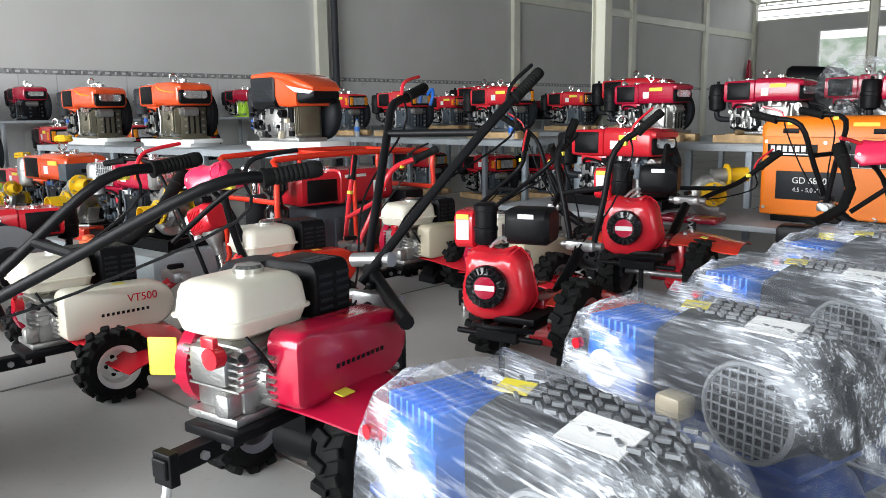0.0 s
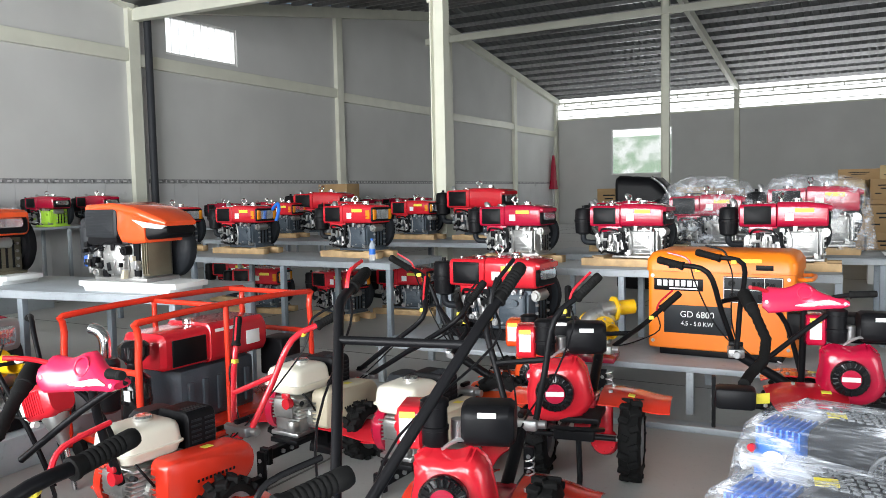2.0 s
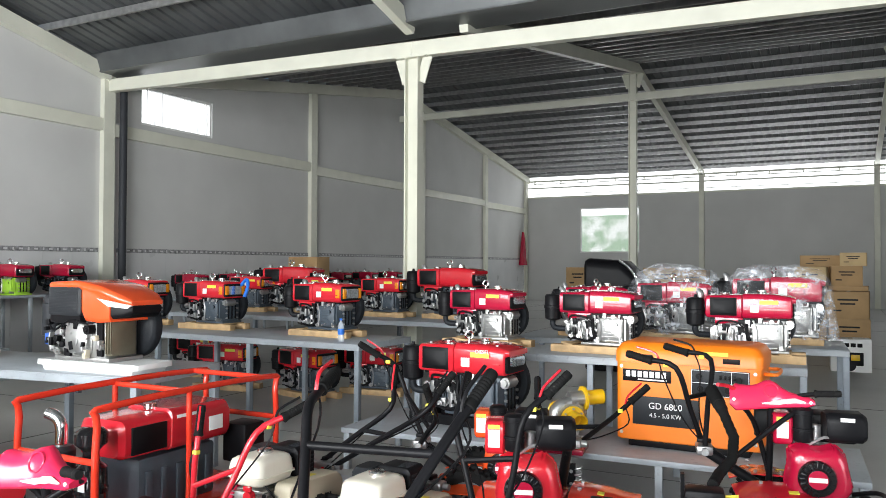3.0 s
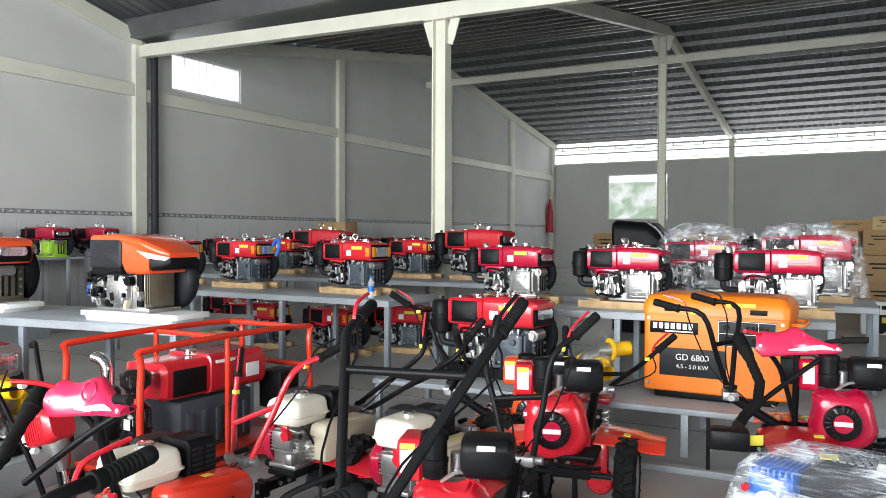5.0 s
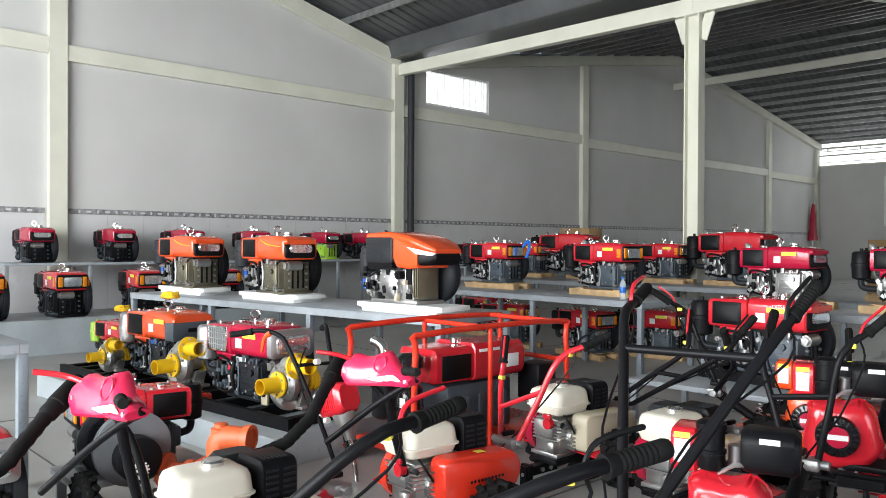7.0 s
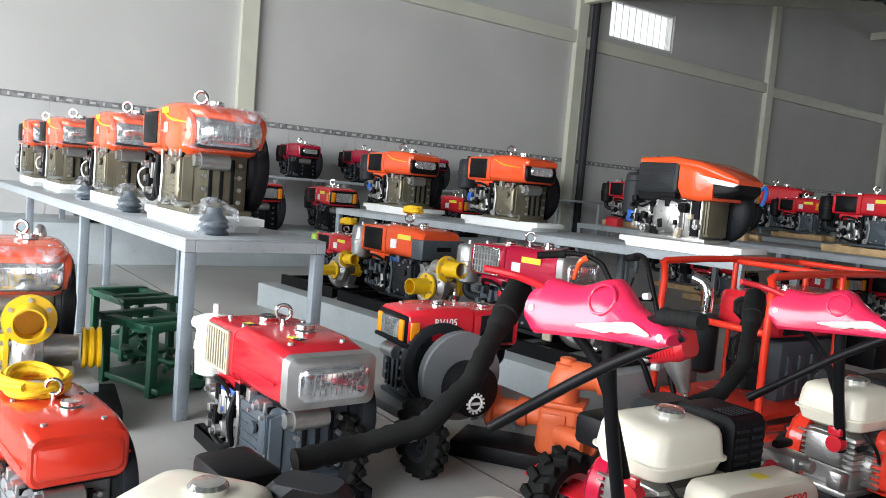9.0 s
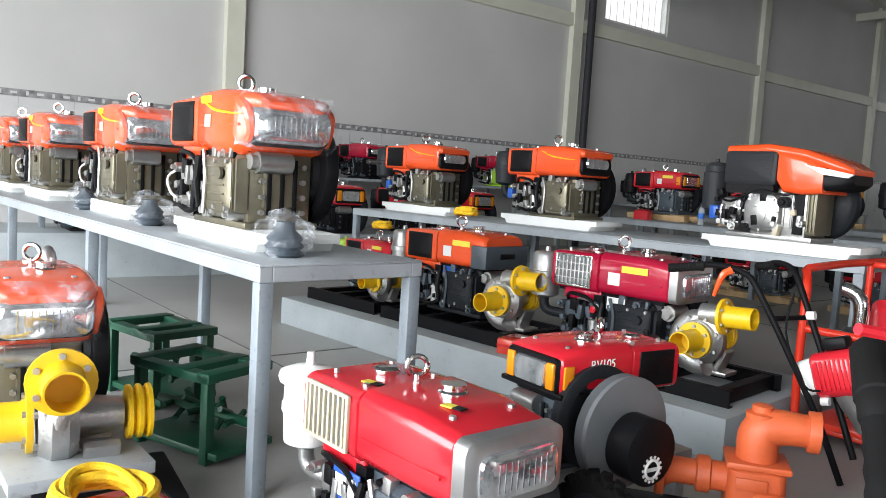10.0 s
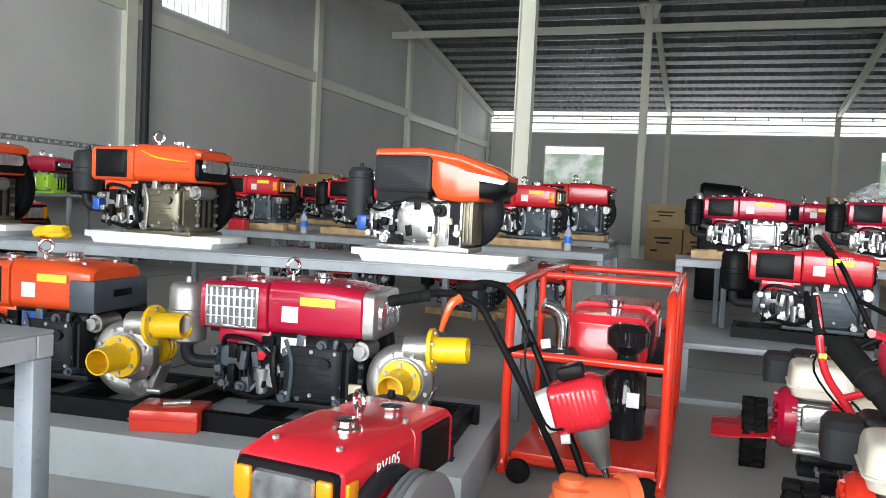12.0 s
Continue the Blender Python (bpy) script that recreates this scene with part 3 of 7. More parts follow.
def engine(name, m, label, hood=RED, body=GREYCAST, grille="screen", lamp="amber", canister=BLACK, muffler=True, side=None, text="", group="", tank2=None, sticker=True):
    """Single-cylinder diesel engine: +x is the lamp end, -y the gear side, base at z = 0."""
    e = empty(name, m, label, "diesel engine", group)
    # crankcase with ribbed gear cover
    bm = boxb((0.10, 0.0, 0.15), (0.36, 0.25, 0.27), 0.018)
    box(bm, (0.08, 0.0, 0.012), (0.44, 0.29, 0.024), 0.005)
    part("crankcase", bm, body, e)
    bm = bmesh.new()
    loft(bm, [(-0.125, 0.13, 0.15, 0.26, 0.25, 0.05), (-0.15, 0.13, 0.15, 0.25, 0.24, 0.05), (-0.165, 0.13, 0.15, 0.22, 0.21, 0.045)], "y")
    for k in range(6):
        box(bm, (0.12, -0.167, 0.075 + k * 0.024), (0.20, 0.008, 0.007))
    for k in range(10):
        a = 2 * math.pi * k / 10
        cyl(bm, (0.13 + 0.115 * math.cos(a), -0.145, 0.15 + 0.11 * math.sin(a)), (0.13 + 0.115 * math.cos(a), -0.163, 0.15 + 0.11 * math.sin(a)), 0.007, seg=6)
    part("gear_cover", bm, body, e)
    part("oil_plug", latheb([(0.026, 0), (0.026, 0.014), (0.016, 0.018), (0.016, 0.03), (0.0, 0.03)], at_y(0.20, -0.160, 0.19), 12), BLACK, e)
    bm = bmesh.new()
    for k in range(4):
        box(bm, (0.275, 0.02, 0.07 + k * 0.05), (0.03, 0.16, 0.014), 0.003)
    box(bm, (0.288, -0.01, 0.16), (0.018, 0.13, 0.17), 0.006)
    part("end_cover", bm, body, e)
    # cylinder head, fuel lines and injector
    bm = boxb((-0.17, -0.01, 0.14), (0.2, 0.2, 0.17), 0.014)
    for k in range(7):
        box(bm, (-0.255 + k * 0.018, -0.01, 0.14), (0.007, 0.235, 0.19))
    box(bm, (-0.285, -0.02, 0.14), (0.06, 0.15, 0.13), 0.016)
    part("cylinder_head", bm, body, e)
    bm = cylb((-0.10, -0.12, 0.09), (-0.10, -0.12, 0.2), 0.026, seg=12)
    cyl(bm, (-0.2, -0.13, 0.14), (-0.2, -0.13, 0.235), 0.018, seg=10)
    box(bm, (-0.03, -0.135, 0.12), (0.07, 0.05, 0.09), 0.01)
    cyl(bm, (-0.03, -0.17, 0.1), (-0.03, -0.13, 0.1), 0.022, seg=10)
    part("fuel_pump", bm, STEEL, e)
    bm = tubeb([(-0.03, -0.14, 0.17), (-0.06, -0.17, 0.23), (-0.16, -0.16, 0.24), (-0.2, -0.13, 0.22)], 0.006, 6)
    tube(bm, [(-0.1, -0.13, 0.09), (-0.14, -0.17, 0.05), (-0.24, -0.15, 0.07), (-0.29, -0.09, 0.12)], 0.007, 6)
    part("fuel_line", bm, STEEL, e)
    # fittings on the gear side
    bm = bmesh.new()
    for x in (0.245, 0.275):
        loft(bm, [(-0.13, x, 0.15, 0.018, 0.2, 0.008), (-0.172, x, 0.15, 0.012, 0.18, 0.005)], "y", 2)
    part("cover_rib", bm, body, e)
    part("governor_lever", tubeb([(-0.02, -0.17, 0.24), (-0.015, -0.19, 0.16), (0.0, -0.185, 0.06)], [0.012, 0.015, 0.01], 8), BLACK, e)
    bm = cylb((-0.075, -0.15, 0.05), (-0.075, -0.15, 0.13), 0.024, seg=12)
    cyl(bm, (-0.075, -0.15, 0.13), (-0.075, -0.15, 0.145), 0.029, seg=12)
    part("fuel_filter", bm, ALU if body == OLIVE else STEEL, e)
    # solid black blocks stand in for shade behind the head and under the hood
    part("recess_shade", boxb((-0.06, -0.05, 0.15), (0.05, 0.2, 0.24)), BLACK, e)
    part("under_hood_shade", boxb((-0.01, 0, 0.284), (0.6, 0.27, 0.03)), BLACK, e)
    part("oil_hose", tubeb([(-0.27, -0.1, 0.2), (-0.22, -0.17, 0.26), (-0.1, -0.175, 0.25), (-0.04, -0.17, 0.2)], 0.009, 7), BLACK, e)
    # castings, studs and pipes on the gear side, with black pieces that paint in shade
    bare = ALU if body in (OLIVE, ALU) else GREYCAST if body in (DARKCAST, BLACK) else STEEL
    for px, pz, pr, pl in ((-0.23, 0.08, 0.03, 0.05), (-0.15, 0.075, 0.022, 0.07), (0.02, 0.05, 0.028, 0.05), (0.03, 0.225, 0.032, 0.045), (0.17, 0.255, 0.024, 0.05), (0.24, 0.045, 0.02, 0.06), (-0.27, 0.2, 0.02, 0.05)):
        bm = cylb((px, -0.11, pz), (px, -0.125 - pl, pz), pr, pr * 0.88, 12)
        cyl(bm, (px, -0.125 - pl, pz), (px, -0.14 - pl, pz), pr * 0.5, seg=6)
        part("boss", bm, bare, e)
    part("valve_cover", loftb([(-0.105, -0.2, 0.18, 0.11, 0.09, 0.02), (-0.155, -0.2, 0.18, 0.1, 0.08, 0.02), (-0.163, -0.2, 0.18, 0.07, 0.05, 0.015)], "y"), bare, e)
    part("water_pipe", tubeb([(-0.25, -0.12, 0.04), (-0.19, -0.185, 0.06), (-0.07, -0.19, 0.04), (0.02, -0.17, 0.09)], 0.011, 8), BLACK, e)
    part("side_rod", tubeb([(0.03, -0.185, 0.27), (0.06, -0.19, 0.18), (0.05, -0.19, 0.04)], 0.008, 6), bare, e)
    # black strips paint the shade at both edges of the gear cover
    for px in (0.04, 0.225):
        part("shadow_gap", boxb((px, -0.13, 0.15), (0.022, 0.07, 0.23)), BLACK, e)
    # bare boxes are fittings; the black ones imitate shaded hollows, nothing is cut
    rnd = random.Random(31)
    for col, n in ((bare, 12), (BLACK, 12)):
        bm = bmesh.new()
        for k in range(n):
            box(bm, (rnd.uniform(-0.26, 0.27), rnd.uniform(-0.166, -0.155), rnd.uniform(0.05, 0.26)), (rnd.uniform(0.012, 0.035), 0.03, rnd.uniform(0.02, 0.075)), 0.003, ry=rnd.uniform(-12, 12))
        part("cast_fitting" if col != BLACK else "hollow_shade", bm, col, e)
    # upright recesses on the end, their shade drawn as raised black strips
    for k in range(3):
        part("end_slot_shade", boxb((0.298, -0.055 + k * 0.05, 0.15), (0.01, 0.017, 0.2), 0.003), BLACK, e)
    bm = bmesh.new()
    for k in range(8):
        y, z = (-0.085 if k % 2 else 0.075), 0.06 + 0.055 * (k // 2)
        cyl(bm, (0.29, y, z), (0.31, y, z), 0.01, seg=6)
    part("end_bolts", bm, bare, e)
    bm = loftb([(-0.148, 0.135, 0.15, 0.23, 0.20, 0.03), (-0.176, 0.135, 0.15, 0.225, 0.195, 0.03), (-0.184, 0.135, 0.15, 0.20, 0.17, 0.025)], "y")
    for k in range(5):
        box(bm, (0.135, -0.186, 0.085 + k * 0.032), (0.15, 0.005, 0.006), 0.001)
    cyl(bm, (0.19, -0.18, 0.19), (0.19, -0.20, 0.19), 0.022, seg=14)
    part("side_cover", bm, body, e, "ribbed cast side cover")
    bm = bmesh.new()
    for x in (0.04, 0.135, 0.23):
        for z in (0.068, 0.232):
            cyl(bm, (x, -0.176, z), (x, -0.192, z), 0.008, seg=6)
    part("cover_bolts", bm, STEEL, e)
    # hood: water hopper with the radiator, and tank towards the lamp
    bm = bmesh.new()
    loft(bm, [(-0.345, 0, 0.375, 0.32, 0.16, 0.03), (-0.335, 0, 0.375, 0.345, 0.185, 0.035), (-0.06, 0, 0.378, 0.35, 0.195, 0.035), (-0.055, 0, 0.378, 0.335, 0.18, 0.03)])
    part("radiator_case", bm, hood, e)
    h2 = tank2 or hood
    bm = bmesh.new()
    if lamp == "wrapped":
        loft(bm, [(-0.052, 0, 0.382, 0.34, 0.19, 0.035), (-0.04, 0, 0.382, 0.358, 0.215, 0.045), (0.10, 0, 0.373, 0.362, 0.24, 0.05), (0.22, 0, 0.366, 0.362, 0.235, 0.055), (0.30, 0, 0.372, 0.34, 0.20, 0.05), (0.325, 0, 0.378, 0.31, 0.165, 0.04)])
    else:
        loft(bm, [(-0.052, 0, 0.382, 0.34, 0.19, 0.035), (-0.045, 0, 0.384, 0.355, 0.205, 0.045), (0.18, 0, 0.384, 0.352, 0.20, 0.045), (0.315, 0, 0.376, 0.33, 0.18, 0.04), (0.325, 0, 0.376, 0.31, 0.165, 0.035)])
    box(bm, (0.13, -0.177, 0.36), (0.33, 0.006, 0.008))
    box(bm, (0.13, 0.177, 0.36), (0.33, 0.006, 0.008))
    part("fuel_tank", bm, h2, e)
    part("apron", boxb((-0.16, -0.13, 0.262), (0.22, 0.03, 0.06), 0.008), hood, e)
    for s in (-1, 1):
        if grille == "screen":
            bm = boxb((-0.20, s * 0.174, 0.378), (0.21, 0.012, 0.15), 0.006)
            loft(bm, [(s * 0.178, -0.20, 0.378, 0.19, 0.13, 0.008), (s * 0.183, -0.20, 0.378, 0.17, 0.11, 0.008)], "y", 2)
            part("radiator_screen", bm, BLACK, e)
        else:
            fm = CHROME if grille == "chrome" else BEIGE
            part("radiator_core", boxb((-0.20, s * 0.173, 0.378), (0.2, 0.008, 0.14)), MESHGREY, e)
            bm = bmesh.new()
            for k in range(8):
                box(bm, (-0.285 + k * 0.0245, s * 0.181, 0.378), (0.009, 0.007, 0.145))
            for z in (0.303, 0.453):
                box(bm, (-0.20, s * 0.18, z), (0.21, 0.012, 0.012), 0.003)
            if grille == "chrome":
                for z in (0.34, 0.378, 0.416):
                    box(bm, (-0.20, s * 0.183, z), (0.2, 0.005, 0.005))
            for x in (-0.305, -0.095):
                box(bm, (x, s * 0.18, 0.378), (0.012, 0.012, 0.16), 0.003)
            part("radiator_grille", bm, fm, e, "bright slatted grille")
    # lamp
    if lamp == "bezel":
        bm = bmesh.new()
        loft(bm, [(0.325, 0, 0.376, 0.335, 0.18, 0.03), (0.365, 0, 0.374, 0.33, 0.175, 0.03), (0.375, 0, 0.374, 0.29, 0.14, 0.03)])
        part("lamp_bezel", bm, STEEL, e, "grey metal lamp surround")
        bm = loftb([(0.366, 0, 0.372, 0.265, 0.12, 0.03), (0.386, 0, 0.372, 0.255, 0.11, 0.03), (0.394, 0, 0.372, 0.21, 0.08, 0.025)])
        for k in range(9):
            box(bm, (0.393, -0.08 + k * 0.02, 0.372), (0.004, 0.004, 0.07))
        part("headlight", bm, LAMPGLASS, e)
    elif lamp == "amber":
        part("lamp_housing", loftb([(0.322, 0, 0.376, 0.315, 0.15, 0.02), (0.338, 0, 0.376, 0.30, 0.14, 0.02)]), BLACK, e)
        part("headlight", loftb([(0.334, 0, 0.376, 0.19, 0.105, 0.015), (0.35, 0, 0.376, 0.18, 0.095, 0.015)]), LAMPGLASS, e)
        for s in (-1, 1):
            part("indicator", boxb((0.338, s * 0.122, 0.376), (0.022, 0.045, 0.105), 0.006), AMBER, e, "amber indicator lens")
            part("side_marker", boxb((0.29, s * 0.171, 0.376), (0.05, 0.012, 0.09), 0.004), AMBER, e)
    elif lamp == "wrapped":
        part("lamp_housing", loftb([(0.305, 0, 0.362, 0.325, 0.15, 0.04), (0.345, 0, 0.35, 0.30, 0.11, 0.04)]), BLACK, e)
        part("hood_peak", loftb([(0.29, 0, 0.435, 0.335, 0.075, 0.03), (0.345, 0, 0.437, 0.29, 0.05, 0.02), (0.37, 0, 0.43, 0.22, 0.025, 0.01)]), h2, e)
        for s in (-1, 1):
            part("hood_cheek", tubeb([(0.28, s * 0.163, 0.44), (0.33, s * 0.16, 0.40), (0.335, s * 0.15, 0.33), (0.3, s * 0.16, 0.29)], [0.018, 0.02, 0.016, 0.008], 8), h2, e)
        bm = loftb([(0.335, 0, 0.368, 0.31, 0.14, 0.04), (0.365, 0, 0.362, 0.285, 0.12, 0.045), (0.376, 0, 0.358, 0.23, 0.085, 0.04)])
        for k in range(9):
            box(bm, (0.377, -0.08 + k * 0.02, 0.36), (0.003, 0.004, 0.07))
        part("headlight", bm, LAMPGLASS, e)
        rnd = random.Random(5)
        bm = loftb([(0.27, 0, 0.38, 0.372, 0.20, 0.05), (0.32, 0, 0.378, 0.37, 0.205, 0.05), (0.365, 0, 0.374, 0.345, 0.19, 0.05), (0.405, 0, 0.368, 0.25, 0.11, 0.04)], n=8)
        for v in bm.verts:
            v.co += Vector((rnd.uniform(-.006, .006), rnd.uniform(-.008, .008), rnd.uniform(-.008, .008)))
        part("plastic_wrap", bm, CLEAR, e, "crumpled clear film over the lamp")
    elif lamp == "box":
        bm = boxb((0.29, 0, 0.352), (0.12, 0.36, 0.13), 0.008)
        part("tool_box", bm, GREYCAST, e, "grey steel box at the end")
        part("emblem", boxb((0.352, 0, 0.36), (0.006, 0.12, 0.03), 0.002), BLACK, e)
    elif lamp == "off":
        part("end_plate", loftb([(0.322, 0, 0.372, 0.30, 0.13, 0.03), (0.332, 0, 0.372, 0.28, 0.11, 0.03)]), hood, e)
    else:
        part("lamp_housing", loftb([(0.318, 0, 0.362, 0.31, 0.13, 0.03), (0.34, 0, 0.352, 0.28, 0.10, 0.03)]), BLACK, e)
        part("hood_peak", loftb([(0.3, 0, 0.435, 0.325, 0.065, 0.025), (0.35, 0, 0.434, 0.28, 0.035, 0.015)]), h2, e)
        bm = loftb([(0.332, 0, 0.378, 0.23, 0.075, 0.03), (0.352, 0, 0.374, 0.20, 0.06, 0.025)])
        part("headlight", bm, LAMPGLASS, e)
    # caps and lifting eye
    part("water_cap", latheb([(0.036, 0.465), (0.04, 0.478), (0.04, 0.488), (0.03, 0.494), (0, 0.494)], pose(-0.2, 0.02, 0), 14), CHROME, e)
    part("fuel_cap", latheb([(0.042, 0.475), (0.042, 0.49), (0.036, 0.496), (0.036, 0.512), (0, 0.514)], pose(0.09, 0.03, 0), 14), CHROME, e)
    bm = ringb((-0.03, 0, 0.535), 0.028, 0.008, (0.85, -0.55, 0))
    cyl(bm, (-0.03, 0, 0.47), (-0.03, 0, 0.512), 0.011, seg=10)
    part("lifting_eye", bm, CHROME, e)
    bm = bmesh.new()
    for x, y in ((-0.28, 0.1), (-0.28, -0.1), (-0.1, 0.12), (-0.1, -0.12), (0.24, 0.1), (0.24, -0.1)):
        cyl(bm, (x, y, 0.47), (x, y, 0.484), 0.010, seg=6)
    part("hood_bolts", bm, STEEL, e)
    # air cleaner and intake elbow
    if canister:
        bm = latheb([(0.03, 0.2), (0.058, 0.215), (0.062, 0.30), (0.066, 0.302), (0.066, 0.325), (0.062, 0.328), (0.06, 0.40), (0.05, 0.415), (0.012, 0.42), (0.01, 0.44), (0, 0.44)], pose(-0.43, -0.10, -0.02) @ Matrix.Diagonal((1.25, 1.25, 1.12, 1)), 18)
        part("air_cleaner", bm, canister, e)
        part("intake_elbow", tubeb([(-0.43, -0.10, 0.215), (-0.43, -0.10, 0.165), (-0.40, -0.09, 0.135), (-0.30, -0.06, 0.13)], 0.026, 12), DARKCAST if canister != WHITE else STEEL, e)
    if muffler:
        part("muffler", tubeb([(-0.3, 0.07, 0.2), (-0.38, 0.09, 0.22), (-0.41, 0.1, 0.3), (-0.41, 0.1, 0.47), (-0.44, 0.1, 0.5)], [0.02, 0.022, 0.03, 0.032, 0.018], 10), STEEL, e)
    # flywheel, starter and belt groove
    bm = latheb([(0.03, -0.03), (0.15, -0.02), (0.16, 0.0), (0.205, 0.0), (0.21, 0.012), (0.21, 0.05), (0.203, 0.055), (0.16, 0.055), (0.15, 0.03), (0.05, 0.03), (0.045, 0.075), (0, 0.075)], pose(0.14, 0.145, 0.212, -90, 0, 0), 32)
    part("flywheel", bm, DARKCAST if body != OLIVE else BLACK, e)
    bm = cylb((0.30, 0.02, 0.235), (0.30, -0.11, 0.235), 0.038, seg=14)
    cyl(bm, (0.30, -0.11, 0.235), (0.30, -0.135, 0.235), 0.026, seg=12)
    part("alternator", bm, ALU, e)
    if sticker:
        part("side_sticker", boxb((0.04, -0.1795, 0.365), (0.065, 0.003, 0.06)), STICKER, e)
        part("warning_sticker", boxb((0.15, -0.1795, 0.418), (0.14, 0.003, 0.032)), YELLOWTAG, e)
        part("rating_plate", boxb((0.055, -0.1695, 0.245), (0.10, 0.004, 0.06)), side or BLACK, e)
    if text:
        words("lettering", text, 0.032, pose(0.08, -0.1795, 0.435, 90, 0, 0), STICKER, e)
    return e


def hooded_engine(name, m, label):
    """Large orange engine under a sweeping bonnet; +x is the lamp end."""
    e = empty(name, m, label, "diesel engine")
    bm = boxb((0.02, 0, 0.15), (0.38, 0.26, 0.27), 0.02)
    box(bm, (0.0, 0, 0.014), (0.5, 0.28, 0.028), 0.005)
    for k in range(8):
        box(bm, (-0.14 + k * 0.045, -0.134, 0.17), (0.012, 0.012, 0.2), 0.003)
    part("crankcase", bm, ALU, e)
    bm = loftb([(-0.125, -0.03, 0.15, 0.22, 0.22, 0.07), (-0.16, -0.03, 0.15, 0.2, 0.2, 0.07), (-0.172, -0.03, 0.15, 0.15, 0.15, 0.06)], "y")
    for k in range(8):
        a = 2 * math.pi * k / 8
        cyl(bm, (-0.03 + 0.098 * math.cos(a), -0.14, 0.15 + 0.098 * math.sin(a)), (-0.03 + 0.098 * math.cos(a), -0.172, 0.15 + 0.098 * math.sin(a)), 0.008, seg=6)
    part("gear_cover", bm, ALU, e)
    bm = cylb((0.1, -0.13, 0.21), (0.1, -0.19, 0.21), 0.03, seg=16)
    cyl(bm, (0.1, -0.19, 0.21), (0.1, -0.2, 0.21), 0.018, 0.012, seg=12)
    part("oil_filter", bm, BLACK, e)
    bm = boxb((-0.24, 0, 0.15), (0.16, 0.2, 0.15), 0.03)
    for k in range(5):
        cyl(bm, (-0.3 + k * 0.035, -0.09, 0.08 + 0.03 * (k % 3)), (-0.3 + k * 0.035, -0.135, 0.08 + 0.03 * (k % 3)), 0.016 + 0.004 * (k % 2), seg=10)
    part("cylinder_head", bm, ALU, e)
    # two solid black blocks imitate the shade between head, crankcase and gear case
    part("recess_shade", boxb((-0.13, -0.02, 0.16), (0.06, 0.25, 0.26)), BLACK, e)
    part("recess_shade", boxb((0.17, -0.02, 0.17), (0.05, 0.25, 0.26)), BLACK, e)
    for px, pz, pr in ((-0.2, 0.06, 0.03), (-0.09, 0.245, 0.026), (0.06, 0.07, 0.028), (0.19, 0.1, 0.022)):
        bm = cylb((px, -0.1, pz), (px, -0.165, pz), pr, pr * 0.85, 12)
        cyl(bm, (px, -0.165, pz), (px, -0.18, pz), pr * 0.5, seg=6)
        part("boss", bm, STEEL if pr < 0.027 else ALU, e)
    part("wiring", tubeb([(-0.3, -0.14, 0.22), (-0.2, -0.18, 0.2), (-0.05, -0.185, 0.27), (0.1, -0.18, 0.25), (0.2, -0.15, 0.28)], 0.007, 6), BLACK, e)
    bm = tubeb([(-0.32, -0.12, 0.1), (-0.26, -0.16, 0.14), (-0.18, -0.15, 0.1), (-0.1, -0.16, 0.08)], 0.008, 6)
    part("fuel_line", bm, STEEL, e)
    # steel and beige boxes are fittings; black ones paint shade among them
    rnd = random.Random(12)
    for col, n in ((STEEL, 9), (BLACK, 14), (BEIGE, 3)):
        bm = bmesh.new()
        for k in range(n):
            box(bm, (rnd.uniform(-0.3, 0.2), rnd.uniform(-0.17, -0.15), rnd.uniform(0.05, 0.25)), (rnd.uniform(0.012, 0.035), 0.04, rnd.uniform(0.015, 0.06)), 0.003, ry=rnd.uniform(-15, 15))
        part("hollow_shade" if col == BLACK else "cast_fitting", bm, col, e)
    part("fuel_valve", boxb((-0.34, -0.1, 0.13), (0.06, 0.06, 0.08), 0.012), DIALBLUE, e, "small blue fuel valve")
    # bonnet
    bm = loftb([(-0.26, 0, 0.485, 0.33, 0.04, 0.018), (-0.25, 0, 0.487, 0.37, 0.055, 0.025), (0.0, 0, 0.495, 0.385, 0.06, 0.028), (0.2, 0, 0.465, 0.385, 0.06, 0.028), (0.36, 0, 0.41, 0.34, 0.06, 0.028), (0.43, 0, 0.385, 0.26, 0.03, 0.014)])
    part("bonnet_top", bm, ORANGE, e)
    bm = loftb([(0.055, 0, 0.40, 0.375, 0.16, 0.02), (0.09, 0, 0.375, 0.39, 0.22, 0.03), (0.2, 0, 0.355, 0.39, 0.20, 0.03), (0.3, 0, 0.335, 0.37, 0.14, 0.03)])
    part("bonnet_side", bm, ORANGE, e)
    part("nose", loftb([(0.26, 0, 0.33, 0.365, 0.10, 0.03), (0.38, 0, 0.335, 0.32, 0.09, 0.03), (0.43, 0, 0.345, 0.24, 0.05, 0.02)]), BLACK, e)
    for s in (-1, 1):
        bm = bmesh.new()
        v = [bm.verts.new(p) for p in ((0.2, s * 0.197, 0.415), (0.34, s * 0.186, 0.392), (0.43, s * 0.132, 0.372), (0.41, s * 0.15, 0.352), (0.3, s * 0.195, 0.365))]
        w = [bm.verts.new(q.co + Vector((0, -s * 0.02, 0))) for q in v]
        bm.faces.new(v)
        bm.faces.new(w[::-1])
        for i in range(5):
            bm.faces.new((v[i], v[(i + 1) % 5], w[(i + 1) % 5], w[i]))
        part("headlight", bm, STICKER, e, "slanting white headlight", False)
        bm = loftb([(s * 0.16, -0.1, 0.39, 0.31, 0.19, 0.02), (s * 0.192, -0.1, 0.39, 0.30, 0.185, 0.02), (s * 0.198, -0.1, 0.39, 0.28, 0.165, 0.015)], "y")
